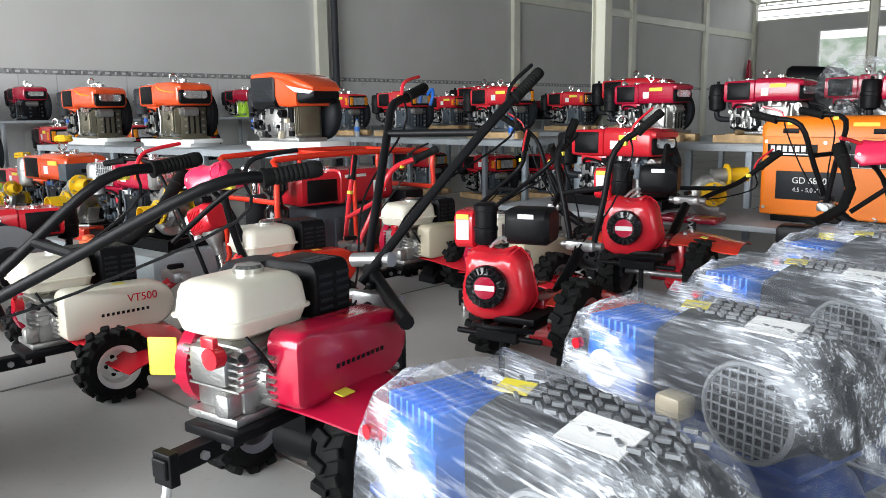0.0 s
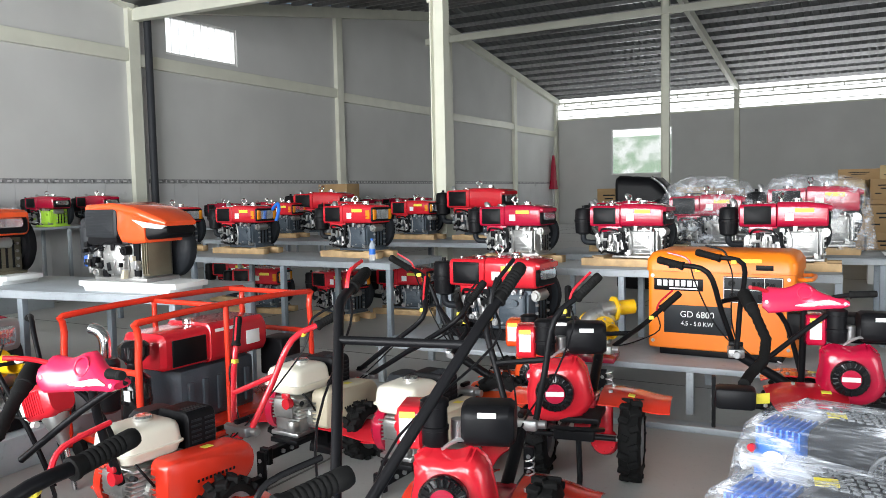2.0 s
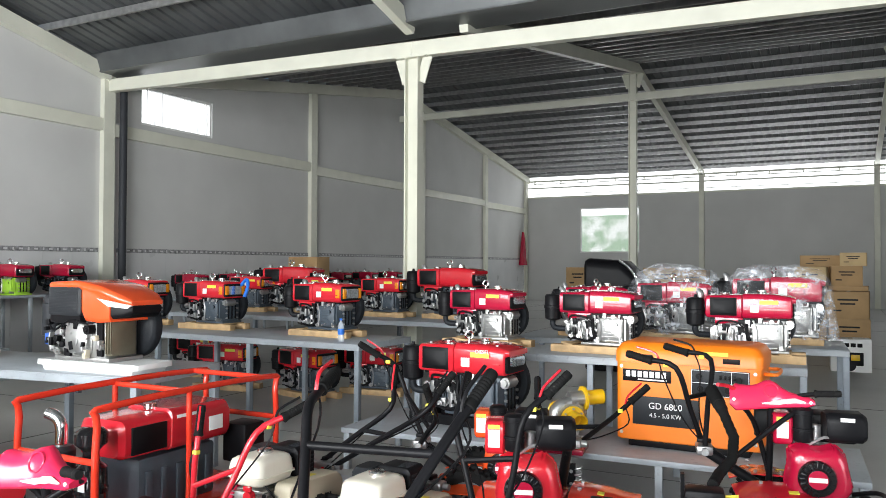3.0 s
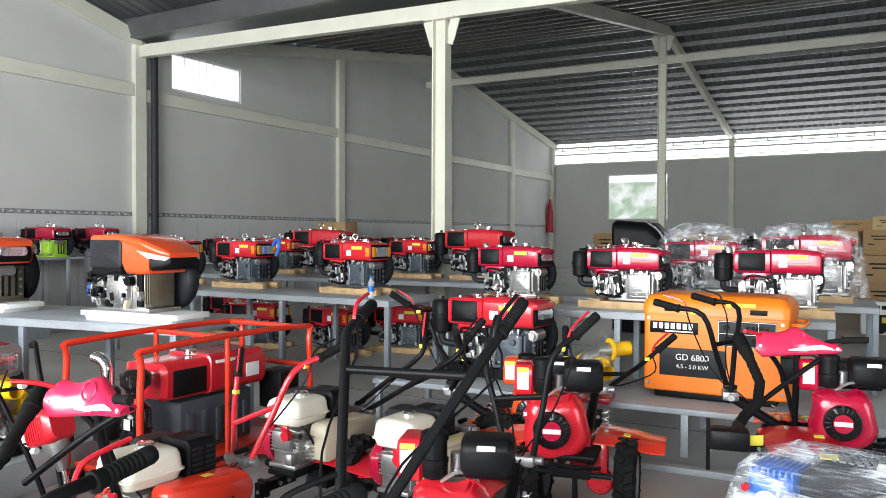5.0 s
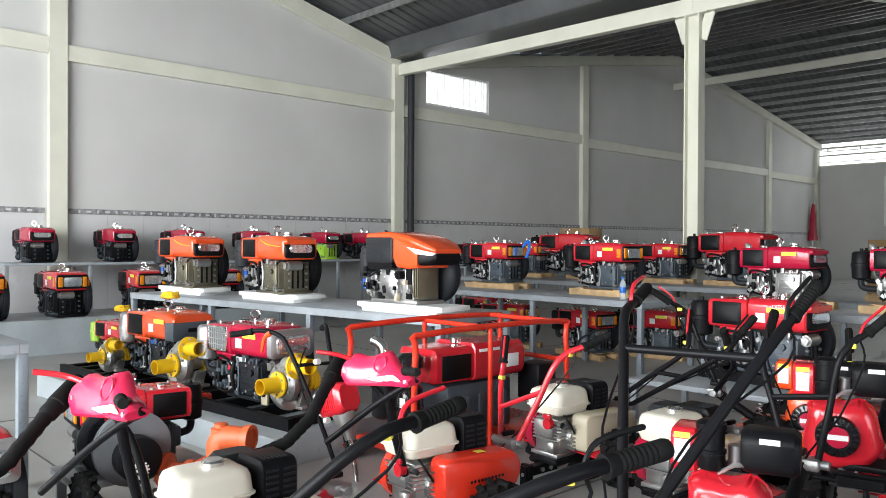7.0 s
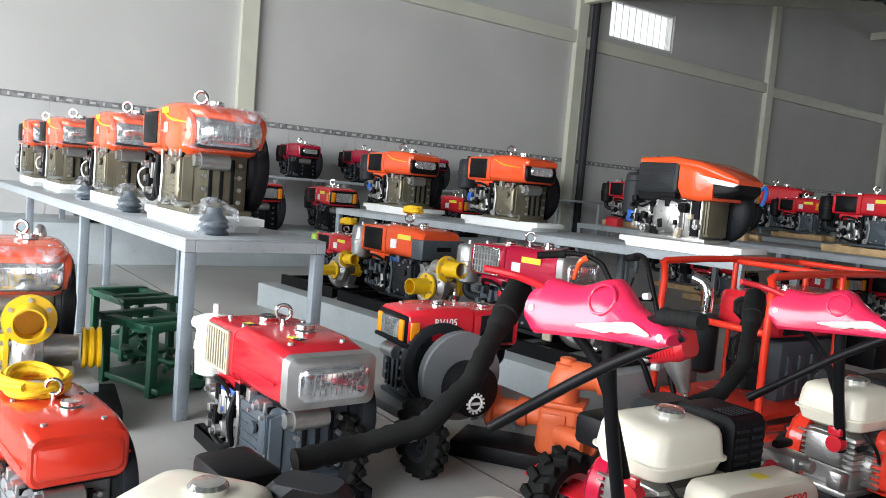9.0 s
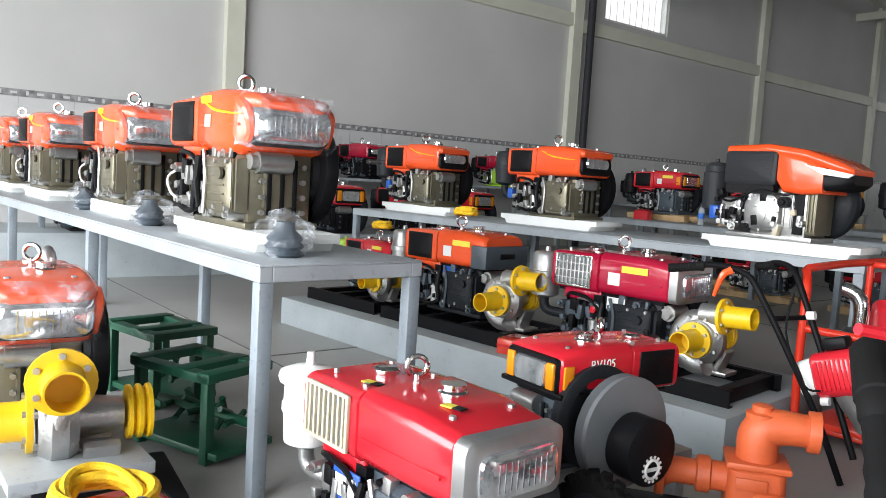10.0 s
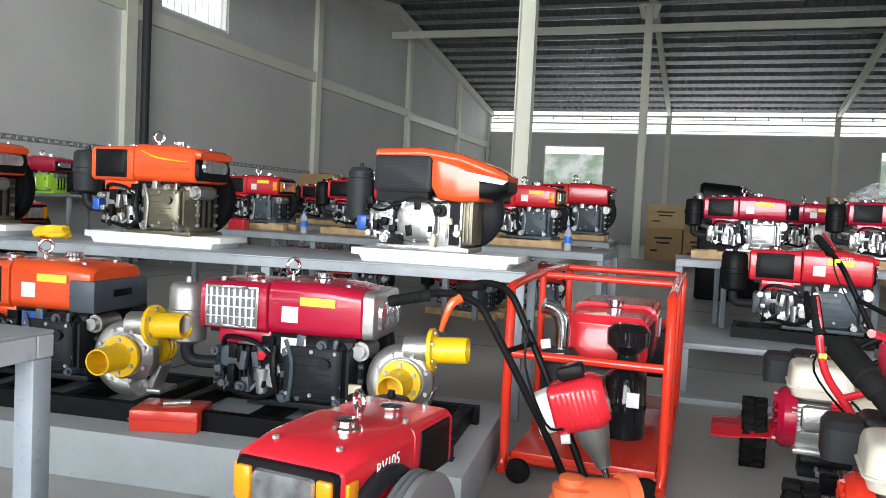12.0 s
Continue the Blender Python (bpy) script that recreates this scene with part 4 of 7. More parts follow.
        for k in range(15):
            box(bm, (-0.1, s * 0.199, 0.323 + k * 0.0096), (0.26, 0.005, 0.004))
        part("side_mesh", bm, CHARCOAL, e, "dark perforated side panel")
        part("side_skirt", loftb([(s * 0.15, -0.1, 0.275, 0.30, 0.06, 0.015), (s * 0.185, -0.1, 0.275, 0.28, 0.05, 0.015)], "y"), BLACK, e)
    bm = latheb([(0.05, 0.14), (0.072, 0.15), (0.074, 0.36), (0.066, 0.365), (0.066, 0.40), (0.05, 0.42), (0.012, 0.425), (0.01, 0.445), (0, 0.445)], pose(-0.39, -0.04, 0.0), 20)
    part("air_cleaner", bm, CHARCOAL, e, "tall dark air cleaner")
    part("exhaust", tubeb([(-0.29, 0.03, 0.4), (-0.3, 0.03, 0.48), (-0.27, 0.03, 0.53)], 0.02, 10), CHROME, e)
    bm = latheb([(0.03, -0.03), (0.18, -0.02), (0.205, 0.0), (0.21, 0.01), (0.21, 0.06), (0.2, 0.065), (0.05, 0.03), (0, 0.03)], pose(0.14, 0.15, 0.212, -90, 0, 0), 32)
    part("flywheel", bm, DARKCAST, e)
    bm = boxb((0.235, -0.03, 0.16), (0.06, 0.2, 0.24), 0.012)
    for k in range(3):
        box(bm, (0.22 + 0.02 * k, -0.135, 0.16), (0.008, 0.012, 0.2))
    part("gear_case", bm, OLIVE, e)
    return e


def sleepers(m, w, d, h, material, name="timber_support", label="pale timber sleepers under an engine", solid=False):
    bm = bmesh.new()
    if solid:
        loft(bm, [(0.0, 0, 0, w - 0.14, d, 0.01), (h * 0.45, 0, 0, w - 0.1, d, 0.01), (h * 0.5, 0, 0, w, d, 0.01), (h, 0, 0, w, d, 0.01)], "z", 2)
    else:
        for s in (-1, 1):
            box(bm, (0, s * (d / 2 - 0.05), h / 2), (w, 0.09, h), 0.004)
        for s in (-0.3, 0.32):
            box(bm, (s * w, 0, h + 0.006), (0.09, d, 0.012), 0.002)
    ob = part(name, bm, material, None)
    ob.matrix_basis = m
    return tagged(ob, label, "engine support", "engine supports")


# ---- pumps ----
def flange_pipe(e, p, d, L, r, flange_r, mtl=YELLOW):
    """A stub pipe with a bolted flange at p, pointing along d."""
    p, d = Vector(p), Vector(d).normalized()
    m = Matrix.Translation(p) @ d.to_track_quat("Z", "Y").to_matrix().to_4x4()
    bm = latheb([(r, 0), (flange_r, 0), (flange_r, 0.016), (r + 0.004, 0.018), (r, 0.03), (r, L), (r - 0.006, L), (r - 0.006, 0.04), (0.002, 0.04)], m, 24)
    f = part("flange_pipe", bm, mtl, e, "yellow painted flanged pipe" if mtl == YELLOW else "")
    bm = bmesh.new()
    bolt_ring(bm, p + d * 0.014, flange_r - 0.018, 6, 0.009, d)
    part("bolts", bm, STEEL, f)


def volute_pump(name, m, label, scale=1.0):
    """End-suction pump: suction along -y, delivery along +x at the top, drive shaft along +y."""
    e = empty(name, m, label, "water pump", "water pumps")
    s = scale
    bm = bmesh.new()
    rings = []
    for k in range(25):
        a = radians(-100 + 300 * k / 24)
        rr = (0.085 + 0.035 * k / 24) * s
        c = Vector((-rr * math.sin(a), 0, rr * math.cos(a))) + Vector((0, 0, 0.17 * s))
        out = Vector((-math.sin(a), 0, math.cos(a)))
        t = (0.035 + 0.025 * k / 24) * s
        rings.append([c + t * (math.cos(b) * out + math.sin(b) * Vector((0, 1.1, 0))) for b in [2 * math.pi * i / 12 for i in range(12)]])
    skin(bm, rings)
    lathe(bm, [(0.0, -0.05), (0.10, -0.045), (0.12, -0.02), (0.12, 0.02), (0.09, 0.05), (0.0, 0.055)], pose(0, 0, 0.17 * s, 90, 0, 0) @ Matrix.Scale(s, 4), 24)
    part("volute", bm, ALU, e, "bare cast aluminium volute")
    bm = tubeb([(0.0, 0.0, 0.29 * s), (0.07 * s, 0, 0.295 * s), (0.1 * s, 0, 0.295 * s)], 0.055 * s, 14)
    part("outlet_neck", bm, ALU, e)
    flange_pipe(e, (0.1 * s, 0, 0.295 * s), (1, 0, 0.06), 0.15 * s, 0.052 * s, 0.085 * s)
    flange_pipe(e, (0, -0.06 * s, 0.17 * s), (0, -1, 0), 0.15 * s, 0.052 * s, 0.085 * s)
    bm = cylb((0, 0.04 * s, 0.17 * s), (0, 0.16 * s, 0.17 * s), 0.06 * s, 0.045 * s, 18)
    for z in (-1, 1):
        box(bm, (z * 0.07 * s, 0.1 * s, 0.06 * s), (0.03 * s, 0.09 * s, 0.13 * s), 0.006, ry=z * 22)
    box(bm, (0, 0.1 * s, 0.01), (0.24 * s, 0.13 * s, 0.02), 0.004)
    part("bearing_bracket", bm, ALU, e)
    bm = latheb([(0.02, 0), (0.075, 0), (0.075, 0.01), (0.062, 0.018), (0.075, 0.026), (0.075, 0.036), (0.062, 0.044), (0.075, 0.052), (0.075, 0.062), (0.02, 0.062)], pose(0, 0.17 * s, 0.17 * s, -90, 0, 0) @ Matrix.Scale(s, 4), 20)
    part("pulley", bm, YELLOW, e, "grooved yellow-brown belt pulley")
    bm = bmesh.new()
    bolt_ring(bm, (0, -0.05 * s, 0.17 * s), 0.108 * s, 8, 0.009, (0, -1, 0))
    part("bolts", bm, STEEL, e)
    return e


def skid(m, w, d, label="black channel-steel skid on a painted plinth"):
    e = empty("skid_frame", m, label, "skid frame", "skid frames")
    for s in (-1, 1):
        bm = boxb((0, s * (d / 2 - 0.03), 0.04), (w, 0.012, 0.08))
        box(bm, (0, s * (d / 2 - 0.045), 0.077), (w, 0.04, 0.006))
        box(bm, (0, s * (d / 2 - 0.045), 0.003), (w, 0.04, 0.006))
        part("rail", bm, BLACK, e, "", False)
    for k in range(4):
        x = -w / 2 + 0.06 + (w - 0.12) * k / 3
        part("cross_member", boxb((x, 0, 0.04), (0.06, d - 0.08, 0.07), 0.004), BLACK, e)
    return e


def plinth(m, w, d, h, label):
    ob = part("concrete_plinth", boxb((w / 2, d / 2, h / 2), (w, d, h), 0.006), PLINTH, None)
    ob.matrix_basis = m
    return tagged(ob, label, "plinth", "display plinths")


# ---- tillers ----
def lug_wheel(e, c, r, w, rim=STEEL, n=14):
    """Pneumatic wheel with angled lugs, axle along y."""
    x, y, z = c
    m = pose(x, y, z, 90, 0, 0)
    bm = latheb([(r * 0.62, -w / 2), (r * 0.82, -w / 2), (r * 0.93, -w * 0.38), (r * 0.95, 0), (r * 0.93, w * 0.38), (r * 0.82, w / 2), (r * 0.62, w / 2)], m, 28, False)
    t = part("wheel", bm, RUBBER, e)
    lug = None
    for k in range(n):
        for s in (-1, 1):
            a = 2 * math.pi * (k + 0.25 * s) / n
            if lug is None:
                ob = lug = part("lug", boxb((0, 0, 0), (0.03, w * 0.5, 0.034), 0.004, seg=1), RUBBER, t)
            else:
                ob = new("lug", lug.data)
                ob.parent = t
            ob.matrix_basis = pose(x + r * 0.95 * math.cos(a), y + s * w * 0.24, z + r * 0.95 * math.sin(a), s * 22, -math.degrees(a), 0)
    bm = latheb([(0, -w * 0.3), (0.03, -w * 0.3), (0.035, -w * 0.1), (r * 0.42, -w * 0.02), (r * 0.48, -w * 0.36), (r * 0.64, -w * 0.46), (r * 0.64, w * 0.46), (r * 0.48, w * 0.36), (r * 0.42, w * 0.02), (0.035, w * 0.1), (0.03, w * 0.3), (0, w * 0.3)], m, 24)
    rm = part("rim", bm, rim, t)
    bm = bmesh.new()
    for s in (-1, 1):
        cyl(bm, (x, y + s * w * 0.3, z), (x, y + s * w * 0.42, z), 0.022, seg=10)
        for k in range(5):
            a = 2 * math.pi * k / 5
            cyl(bm, (x + r * 0.26 * math.cos(a), y + s * w * 0.06, z + r * 0.26 * math.sin(a)), (x + r * 0.26 * math.cos(a), y + s * w * 0.16, z + r * 0.26 * math.sin(a)), 0.009, seg=6)
    part("hub", bm, BLACK, rm)
    return t


def grip(e, p, d, L=0.17, r=0.021, mtl=RUBBER):
    """A ribbed rubber grip ending at p and pointing along d."""
    p, d = Vector(p), Vector(d).normalized()
    m = Matrix.Translation(p - d * L) @ d.to_track_quat("Z", "Y").to_matrix().to_4x4()
    prof = [(r * 0.8, 0), (r * 1.15, 0.004), (r * 1.15, 0.012), (r, 0.02)]
    for k in range(8):
        z = 0.03 + (L - 0.06) * k / 8
        prof += [(r, z), (r * 0.9, z + 0.004), (r, z + 0.008)]
    prof += [(r, L - 0.012), (r * 0.85, L), (0, L)]
    part("grip", latheb(prof, m, 14), mtl, e, "black rubber grip")


def handlebars(e, m, stem, grips, r=0.0155, cross=True, mtl=BLACK, levers=True):
    """Bars from the stem (local) to grips given in the world; the last stretch lies level."""
    inv = m.inverted()
    stem = Vector(stem)
    mids = []
    for k, (g, d) in enumerate(grips):
        g = inv @ Vector(g)
        d = (inv.to_3x3() @ Vector(d)).normalized()
        a = g - d * 0.30
        side = Vector((0, 0.06 if k == 0 else -0.06, 0))
        bm = tubeb([stem + side, stem + side + (a - stem - side) * 0.5, a, g - d * 0.12, g - d * 0.02], r, 10)
        part("handlebar", bm, mtl, e)
        grip(e, g, d, 0.16, r + 0.007)
        mids.append(stem + side + (a - stem - side) * 0.62)
        if levers:
            up = Vector((0, 0, 0.035))
            part("lever", tubeb([g - d * 0.2 + up * 0.5, g - d * 0.17 + up * 1.5, g - d * 0.06 + up * 1.6], 0.006, 6), RED if k == 0 else BLACK, e)
            q = g - d * 0.2
            cable = [q, q + Vector((0.03, 0.02, -0.1)), stem + (q - stem) * 0.5 + Vector((0, 0.03, -0.07)), stem + (q - stem) * 0.15 + Vector((0.02, 0, -0.03)), stem + Vector((0.12, 0, -0.05))]
            part("cable", tubeb(cable, 0.0045, 5), BLACK, e)
            part("cable_tie", boxb(tuple(g - d * 0.24), (0.03, 0.03, 0.022), 0.004), YELLOWTAG, e)
    if cross and len(mids) == 2:
        part("crossbar", tubeb(mids, 0.014, 8, 0), mtl, e)


def wing(e, s, y0, y1, mtl):
    """One pressed mudguard: a broad plate that arches over the wheel, with a rolled front edge."""
    nu, nv = 9, 7
    bm = bmesh.new()
    grids = []
    for drop in (0.0, 0.006):
        g = []
        for i in range(nu):
            u = i / (nu - 1)
            row = []
            for j in range(nv):
                v = j / (nv - 1)
                x = -0.22 + 0.42 * v
                z = 0.425 - 0.055 * u * u + 0.018 * max(0, u - 0.8) / 0.2 - 0.035 * max(0, v - 0.75) / 0.25 - 0.03 * max(0, 0.25 - v) / 0.25
                row.append(bm.verts.new((x * (1 - 0.22 * u * u), s * (y0 + (y1 - y0) * u), z - drop)))
            g.append(row)
        grids.append(g)
    top, low = grids
    for i in range(nu - 1):
        for j in range(nv - 1):
            bm.faces.new((top[i][j], top[i + 1][j], top[i + 1][j + 1], top[i][j + 1]))
            bm.faces.new((low[i][j], low[i][j + 1], low[i + 1][j + 1], low[i + 1][j]))
    rim = [(i, 0) for i in range(nu)] + [(nu - 1, j) for j in range(1, nv)] + [(i, nv - 1) for i in range(nu - 2, -1, -1)] + [(0, j) for j in range(nv - 2, 0, -1)]
    for (i, j), (k, l) in zip(rim, rim[1:] + rim[:1]):
        bm.faces.new((top[i][j], low[i][j], low[k][l], top[k][l]))
    f = part("mudguard", bm, mtl, e, "pressed steel mudguard")
    for x in (-0.07, 0.07):
        part("bolt", cylb((x, s * (y0 + 0.05), 0.423), (x, s * (y0 + 0.05), 0.436), 0.011, seg=6), STEEL, f)
    part("warning_sticker", boxb((0.08, s * (y0 + (y1 - y0) * 0.45), 0.4175), (0.05, 0.035, 0.004), rx=-s * 8), YELLOWTAG, f)
    return f


def petrol_engine(e, o, red=CRIMSON, tank=CREAMTANK, text=""):
    """Small petrol engine with a moulded tank; o is the middle of its foot."""
    X, Y, Z = o
    bm = boxb((X, Y, Z + 0.12), (0.20, 0.20, 0.20), 0.02)
    for k in range(6):
        box(bm, (X + 0.02, Y, Z + 0.10 + k * 0.02), (0.21, 0.22, 0.006))
    box(bm, (X, Y, Z + 0.012), (0.26, 0.2, 0.024), 0.005)
    cyl(bm, (X - 0.02, Y - 0.08, Z + 0.11), (X - 0.02, Y - 0.13, Z + 0.11), 0.08, 0.07, 16)
    for k in range(7):
        a = 2 * math.pi * k / 7
        cyl(bm, (X - 0.02 + 0.068 * math.cos(a), Y - 0.12, Z + 0.11 + 0.068 * math.sin(a)), (X - 0.02 + 0.068 * math.cos(a), Y - 0.138, Z + 0.11 + 0.068 * math.sin(a)), 0.008, seg=6)
    part("engine_block", bm, ALU, e)
    bm = latheb([(0.135, 0), (0.135, 0.05), (0.115, 0.075), (0.06, 0.085), (0, 0.085)], pose(X, Y + 0.09, Z + 0.13, -90, 0, 0), 24)
    for k in range(14):
        a = 2 * math.pi * k / 14
        box(bm, (X + 0.085 * math.cos(a), Y + 0.172, Z + 0.13 + 0.085 * math.sin(a)), (0.012, 0.012, 0.035), ry=90 - math.degrees(a))
    part("recoil_starter", bm, red, e, "red fan cover with pull starter")
    bm = loftb([(Z + 0.235, X, Y, 0.22, 0.18, 0.04), (Z + 0.25, X, Y, 0.275, 0.23, 0.045), (Z + 0.285, X, Y, 0.295, 0.25, 0.045), (Z + 0.288, X, Y, 0.315, 0.27, 0.045), (Z + 0.294, X, Y, 0.315, 0.27, 0.045), (Z + 0.297, X, Y, 0.3, 0.255, 0.045), (Z + 0.355, X, Y, 0.29, 0.245, 0.05), (Z + 0.375, X, Y, 0.275, 0.23, 0.05), (Z + 0.386, X, Y, 0.24, 0.195, 0.045), (Z + 0.391, X, Y, 0.18, 0.14, 0.04)], "z", 6)
    t = part("fuel_tank", bm, tank, e, "cream moulded fuel tank")
    part("tank_cap", latheb([(0.042, 0.388), (0.044, 0.405), (0.036, 0.414), (0, 0.416)], pose(X - 0.03, Y, Z), 16), CHROME, t)
    if text:
        words("lettering", text, 0.045, pose(X - 0.01, Y - 0.1445, Z + 0.335, 82, 0, 0), RED, t)
    bm = loftb([(X - 0.34, Y + 0.0, Z + 0.30, 0.2, 0.17, 0.03), (X - 0.33, Y + 0.0, Z + 0.30, 0.22, 0.19, 0.035), (X - 0.185, Y + 0.0, Z + 0.30, 0.22, 0.19, 0.035), (X - 0.175, Y + 0.0, Z + 0.30, 0.19, 0.16, 0.03)])
    mu = part("muffler", bm, BLACK, e, "black slotted muffler guard")
    for k in range(6):
        for j in range(2):
            part("slot", boxb((X - 0.30 + j * 0.075, Y - 0.1115, Z + 0.235 + k * 0.024), (0.055, 0.004, 0.010)), DARKCAST, mu, "", False)
        part("slot", boxb((X - 0.30 + k * 0.018, Y - 0.05, Z + 0.3965), (0.008, 0.07, 0.004)), DARKCAST, mu, "", False)
    part("exhaust_pipe", tubeb([(X - 0.06, Y - 0.09, Z + 0.16), (X - 0.14, Y - 0.11, Z + 0.15), (X - 0.2, Y - 0.08, Z + 0.21)], 0.024, 10), RUST, e, "heat-browned exhaust pipe")
    bm = loftb([(Z + 0.26, X - 0.19, Y + 0.16, 0.2, 0.13, 0.03), (Z + 0.36, X - 0.19, Y + 0.16, 0.2, 0.13, 0.04), (Z + 0.385, X - 0.19, Y + 0.16, 0.15, 0.1, 0.03)], "z")
    part("air_cleaner", bm, CHARCOAL, e, "dark grey air cleaner cover")
    bm = cylb((X + 0.14, Y - 0.06, Z + 0.2), (X + 0.175, Y - 0.06, Z + 0.2), 0.03, seg=14)
    box(bm, (X + 0.17, Y - 0.06, Z + 0.245), (0.02, 0.05, 0.03), 0.005)
    part("fuel_tap", bm, RED, e, "red fuel tap and switch")
    for k in range(7):
        part("cooling_fin", boxb((X - 0.05, Y - 0.1, Z + 0.08 + k * 0.022), (0.2, 0.12, 0.007), 0.0, ry=18), ALU, e, "", False)
    part("side_casting", boxb((X + 0.115, Y + 0.0, Z + 0.16), (0.05, 0.15, 0.11), 0.02), ALU, e)
    part("carburettor", boxb((X + 0.12, Y - 0.06, Z + 0.06), (0.06, 0.06, 0.07), 0.015), ALU, e)
    bm = tubeb([(X + 0.1, Y - 0.12, Z + 0.25), (X + 0.08, Y - 0.16, Z + 0.2), (X + 0.02, Y - 0.15, Z + 0.12)], 0.006, 6)
    cyl(bm, (X + 0.09, Y - 0.1, Z + 0.18), (X + 0.14, Y - 0.15, Z + 0.21), 0.012, seg=8)
    part("spark_lead", bm, BLACK, e)


def diesel_head(e, o, red=RED):
    """Upright air-cooled diesel with a red cowling and recoil disc facing -y."""
    X, Y, Z = o
    part("engine_block", boxb((X, Y, Z + 0.13), (0.22, 0.22, 0.24), 0.02), ALU, e)
    outline = [(-0.135, 0.0), (-0.145, 0.10), (-0.125, 0.19), (-0.13, 0.26), (-0.07, 0.29), (0.02, 0.27), (0.10, 0.295), (0.155, 0.25), (0.175, 0.16), (0.195, 0.07), (0.15, 0.0), (0.08, -0.035), (-0.06, -0.04)]
    bm = bmesh.new()
    rings = []
    for y, s in ((-0.06, 1.0), (-0.07, 1.04), (-0.078, 1.04), (-0.085, 1.0), (-0.15, 0.97), (-0.178, 0.86), (-0.19, 0.70)):
        rings.append([Vector((X + px * s + 0.01 * (1 - s), Y + y, Z + 0.13 + (pz - 0.13) * s)) for px, pz in outline])
    skin(bm, rings)
    es = [ed for ed in bm.edges if abs((ed.verts[0].co - ed.verts[1].co).y) > 0.005]
    bmesh.ops.bevel(bm, geom=es, offset=0.012, segments=2, affect="EDGES")
    part("cowling", bm, red, e, "glossy red fan cowling")
    bm = latheb([(0.095, 0), (0.098, 0.03), (0.09, 0.045), (0.06, 0.05), (0.055, 0.046), (0, 0.046)], pose(X, Y - 0.185, Z + 0.13, 90, 0, 0), 28)
    for k in range(20):
        a = 2 * math.pi * k / 20
        box(bm, (X + 0.077 * math.cos(a), Y - 0.235, Z + 0.13 + 0.077 * math.sin(a)), (0.026, 0.006, 0.007), ry=-math.degrees(a))
    d = part("recoil_disc", bm, GLOSSBLACK, e, "black recoil starter disc")
    part("badge", latheb([(0.05, 0), (0.05, 0.003), (0, 0.003)], pose(X, Y - 0.2315, Z + 0.13, 90, 0, 0), 24), CRIMSON, d)
    part("badge_bar", boxb((X, Y - 0.236, Z + 0.13), (0.09, 0.003, 0.024)), STICKER, d)
    bm = latheb([(0.045, 0.30), (0.052, 0.31), (0.052, 0.36), (0.056, 0.362), (0.056, 0.375), (0.05, 0.378), (0.05, 0.45), (0.056, 0.452), (0.056, 0.475), (0.04, 0.485), (0, 0.487)], pose(X - 0.05, Y - 0.08, Z), 18)
    part("air_cleaner", bm, BLACK, e, "black cylindrical air cleaner")
    bm = loftb([(X + 0.06, Y - 0.06, Z + 0.39, 0.16, 0.14, 0.04), (X + 0.08, Y - 0.06, Z + 0.39, 0.19, 0.16, 0.05), (X + 0.24, Y - 0.06, Z + 0.39, 0.19, 0.16, 0.05), (X + 0.26, Y - 0.06, Z + 0.39, 0.16, 0.13, 0.04)])
    part("muffler", bm, BLACK, e, "black muffler box")
    part("muffler_sticker", boxb((X + 0.16, Y - 0.1565, Z + 0.44), (0.07, 0.004, 0.02)), STICKER, e)
    bm = loftb([(X - 0.20, Y, Z + 0.36, 0.18, 0.15, 0.03), (X - 0.19, Y, Z + 0.36, 0.2, 0.17, 0.035), (X - 0.11, Y, Z + 0.36, 0.2, 0.17, 0.035), (X - 0.10, Y, Z + 0.36, 0.18, 0.15, 0.03)])
    part("fuel_tank", bm, red, e)
    part("tank_sticker", boxb((X - 0.155, Y - 0.1025, Z + 0.36), (0.06, 0.004, 0.09)), STICKER, e)
    part("tank_mark", boxb((X - 0.155, Y - 0.1025, Z + 0.42), (0.06, 0.004, 0.022)), YELLOWTAG, e)
    bm = tubeb([(X - 0.02, Y - 0.1, Z + 0.29), (X + 0.05, Y - 0.14, Z + 0.34), (X + 0.12, Y - 0.1, Z + 0.32)], 0.008, 6)
    cyl(bm, (X + 0.03, Y, Z + 0.3), (X + 0.03, Y, Z + 0.38), 0.03, seg=12)
    part("injector_line", bm, STEEL, e)


def belt_cover(e, cover, text):
    """Long moulded cover: square corners at the front, a round rear end, a row of slots."""
    outl = []
    for cx, cz, rr, a0, a1, n in ((-0.155, 0.503, 0.10, 95, 265, 9), (0.205, 0.43, 0.03, 270, 360, 4), (0.195, 0.575, 0.04, 0, 92, 5)):
        for k in range(n):
            q = radians(a0 + (a1 - a0) * k / (n - 1))
            outl.append((cx + rr * math.cos(q), cz + rr * math.sin(q)))
    rings = []
    for y, s in ((-0.10, 1.0), (-0.185, 1.0), (-0.203, 0.975), (-0.21, 0.93)):
        rings.append([Vector((px * s, y, 0.505 + (pz - 0.505) * s)) for px, pz in outl])
    bm = bmesh.new()
    skin(bm, rings)
    c = part("belt_cover", bm, cover, e, "long rounded belt cover with a row of slots")
    for k in range(10):
        part("slot", boxb((-0.12 + k * 0.022, -0.2105, 0.49), (0.012, 0.003, 0.013)), BLACK, c, "", False)
    part("sticker", boxb((0.0, -0.15, 0.607), (0.09, 0.04, 0.003), 0.001), YELLOWTAG if cover != CRIMSON else RED, c)
    if text:
        words("lettering", text, 0.05, pose(-0.1, -0.2115, 0.545, 90, 0, 0) @ Matrix.Diagonal((-1, 1, 1, 1)), RED, c)
    return c


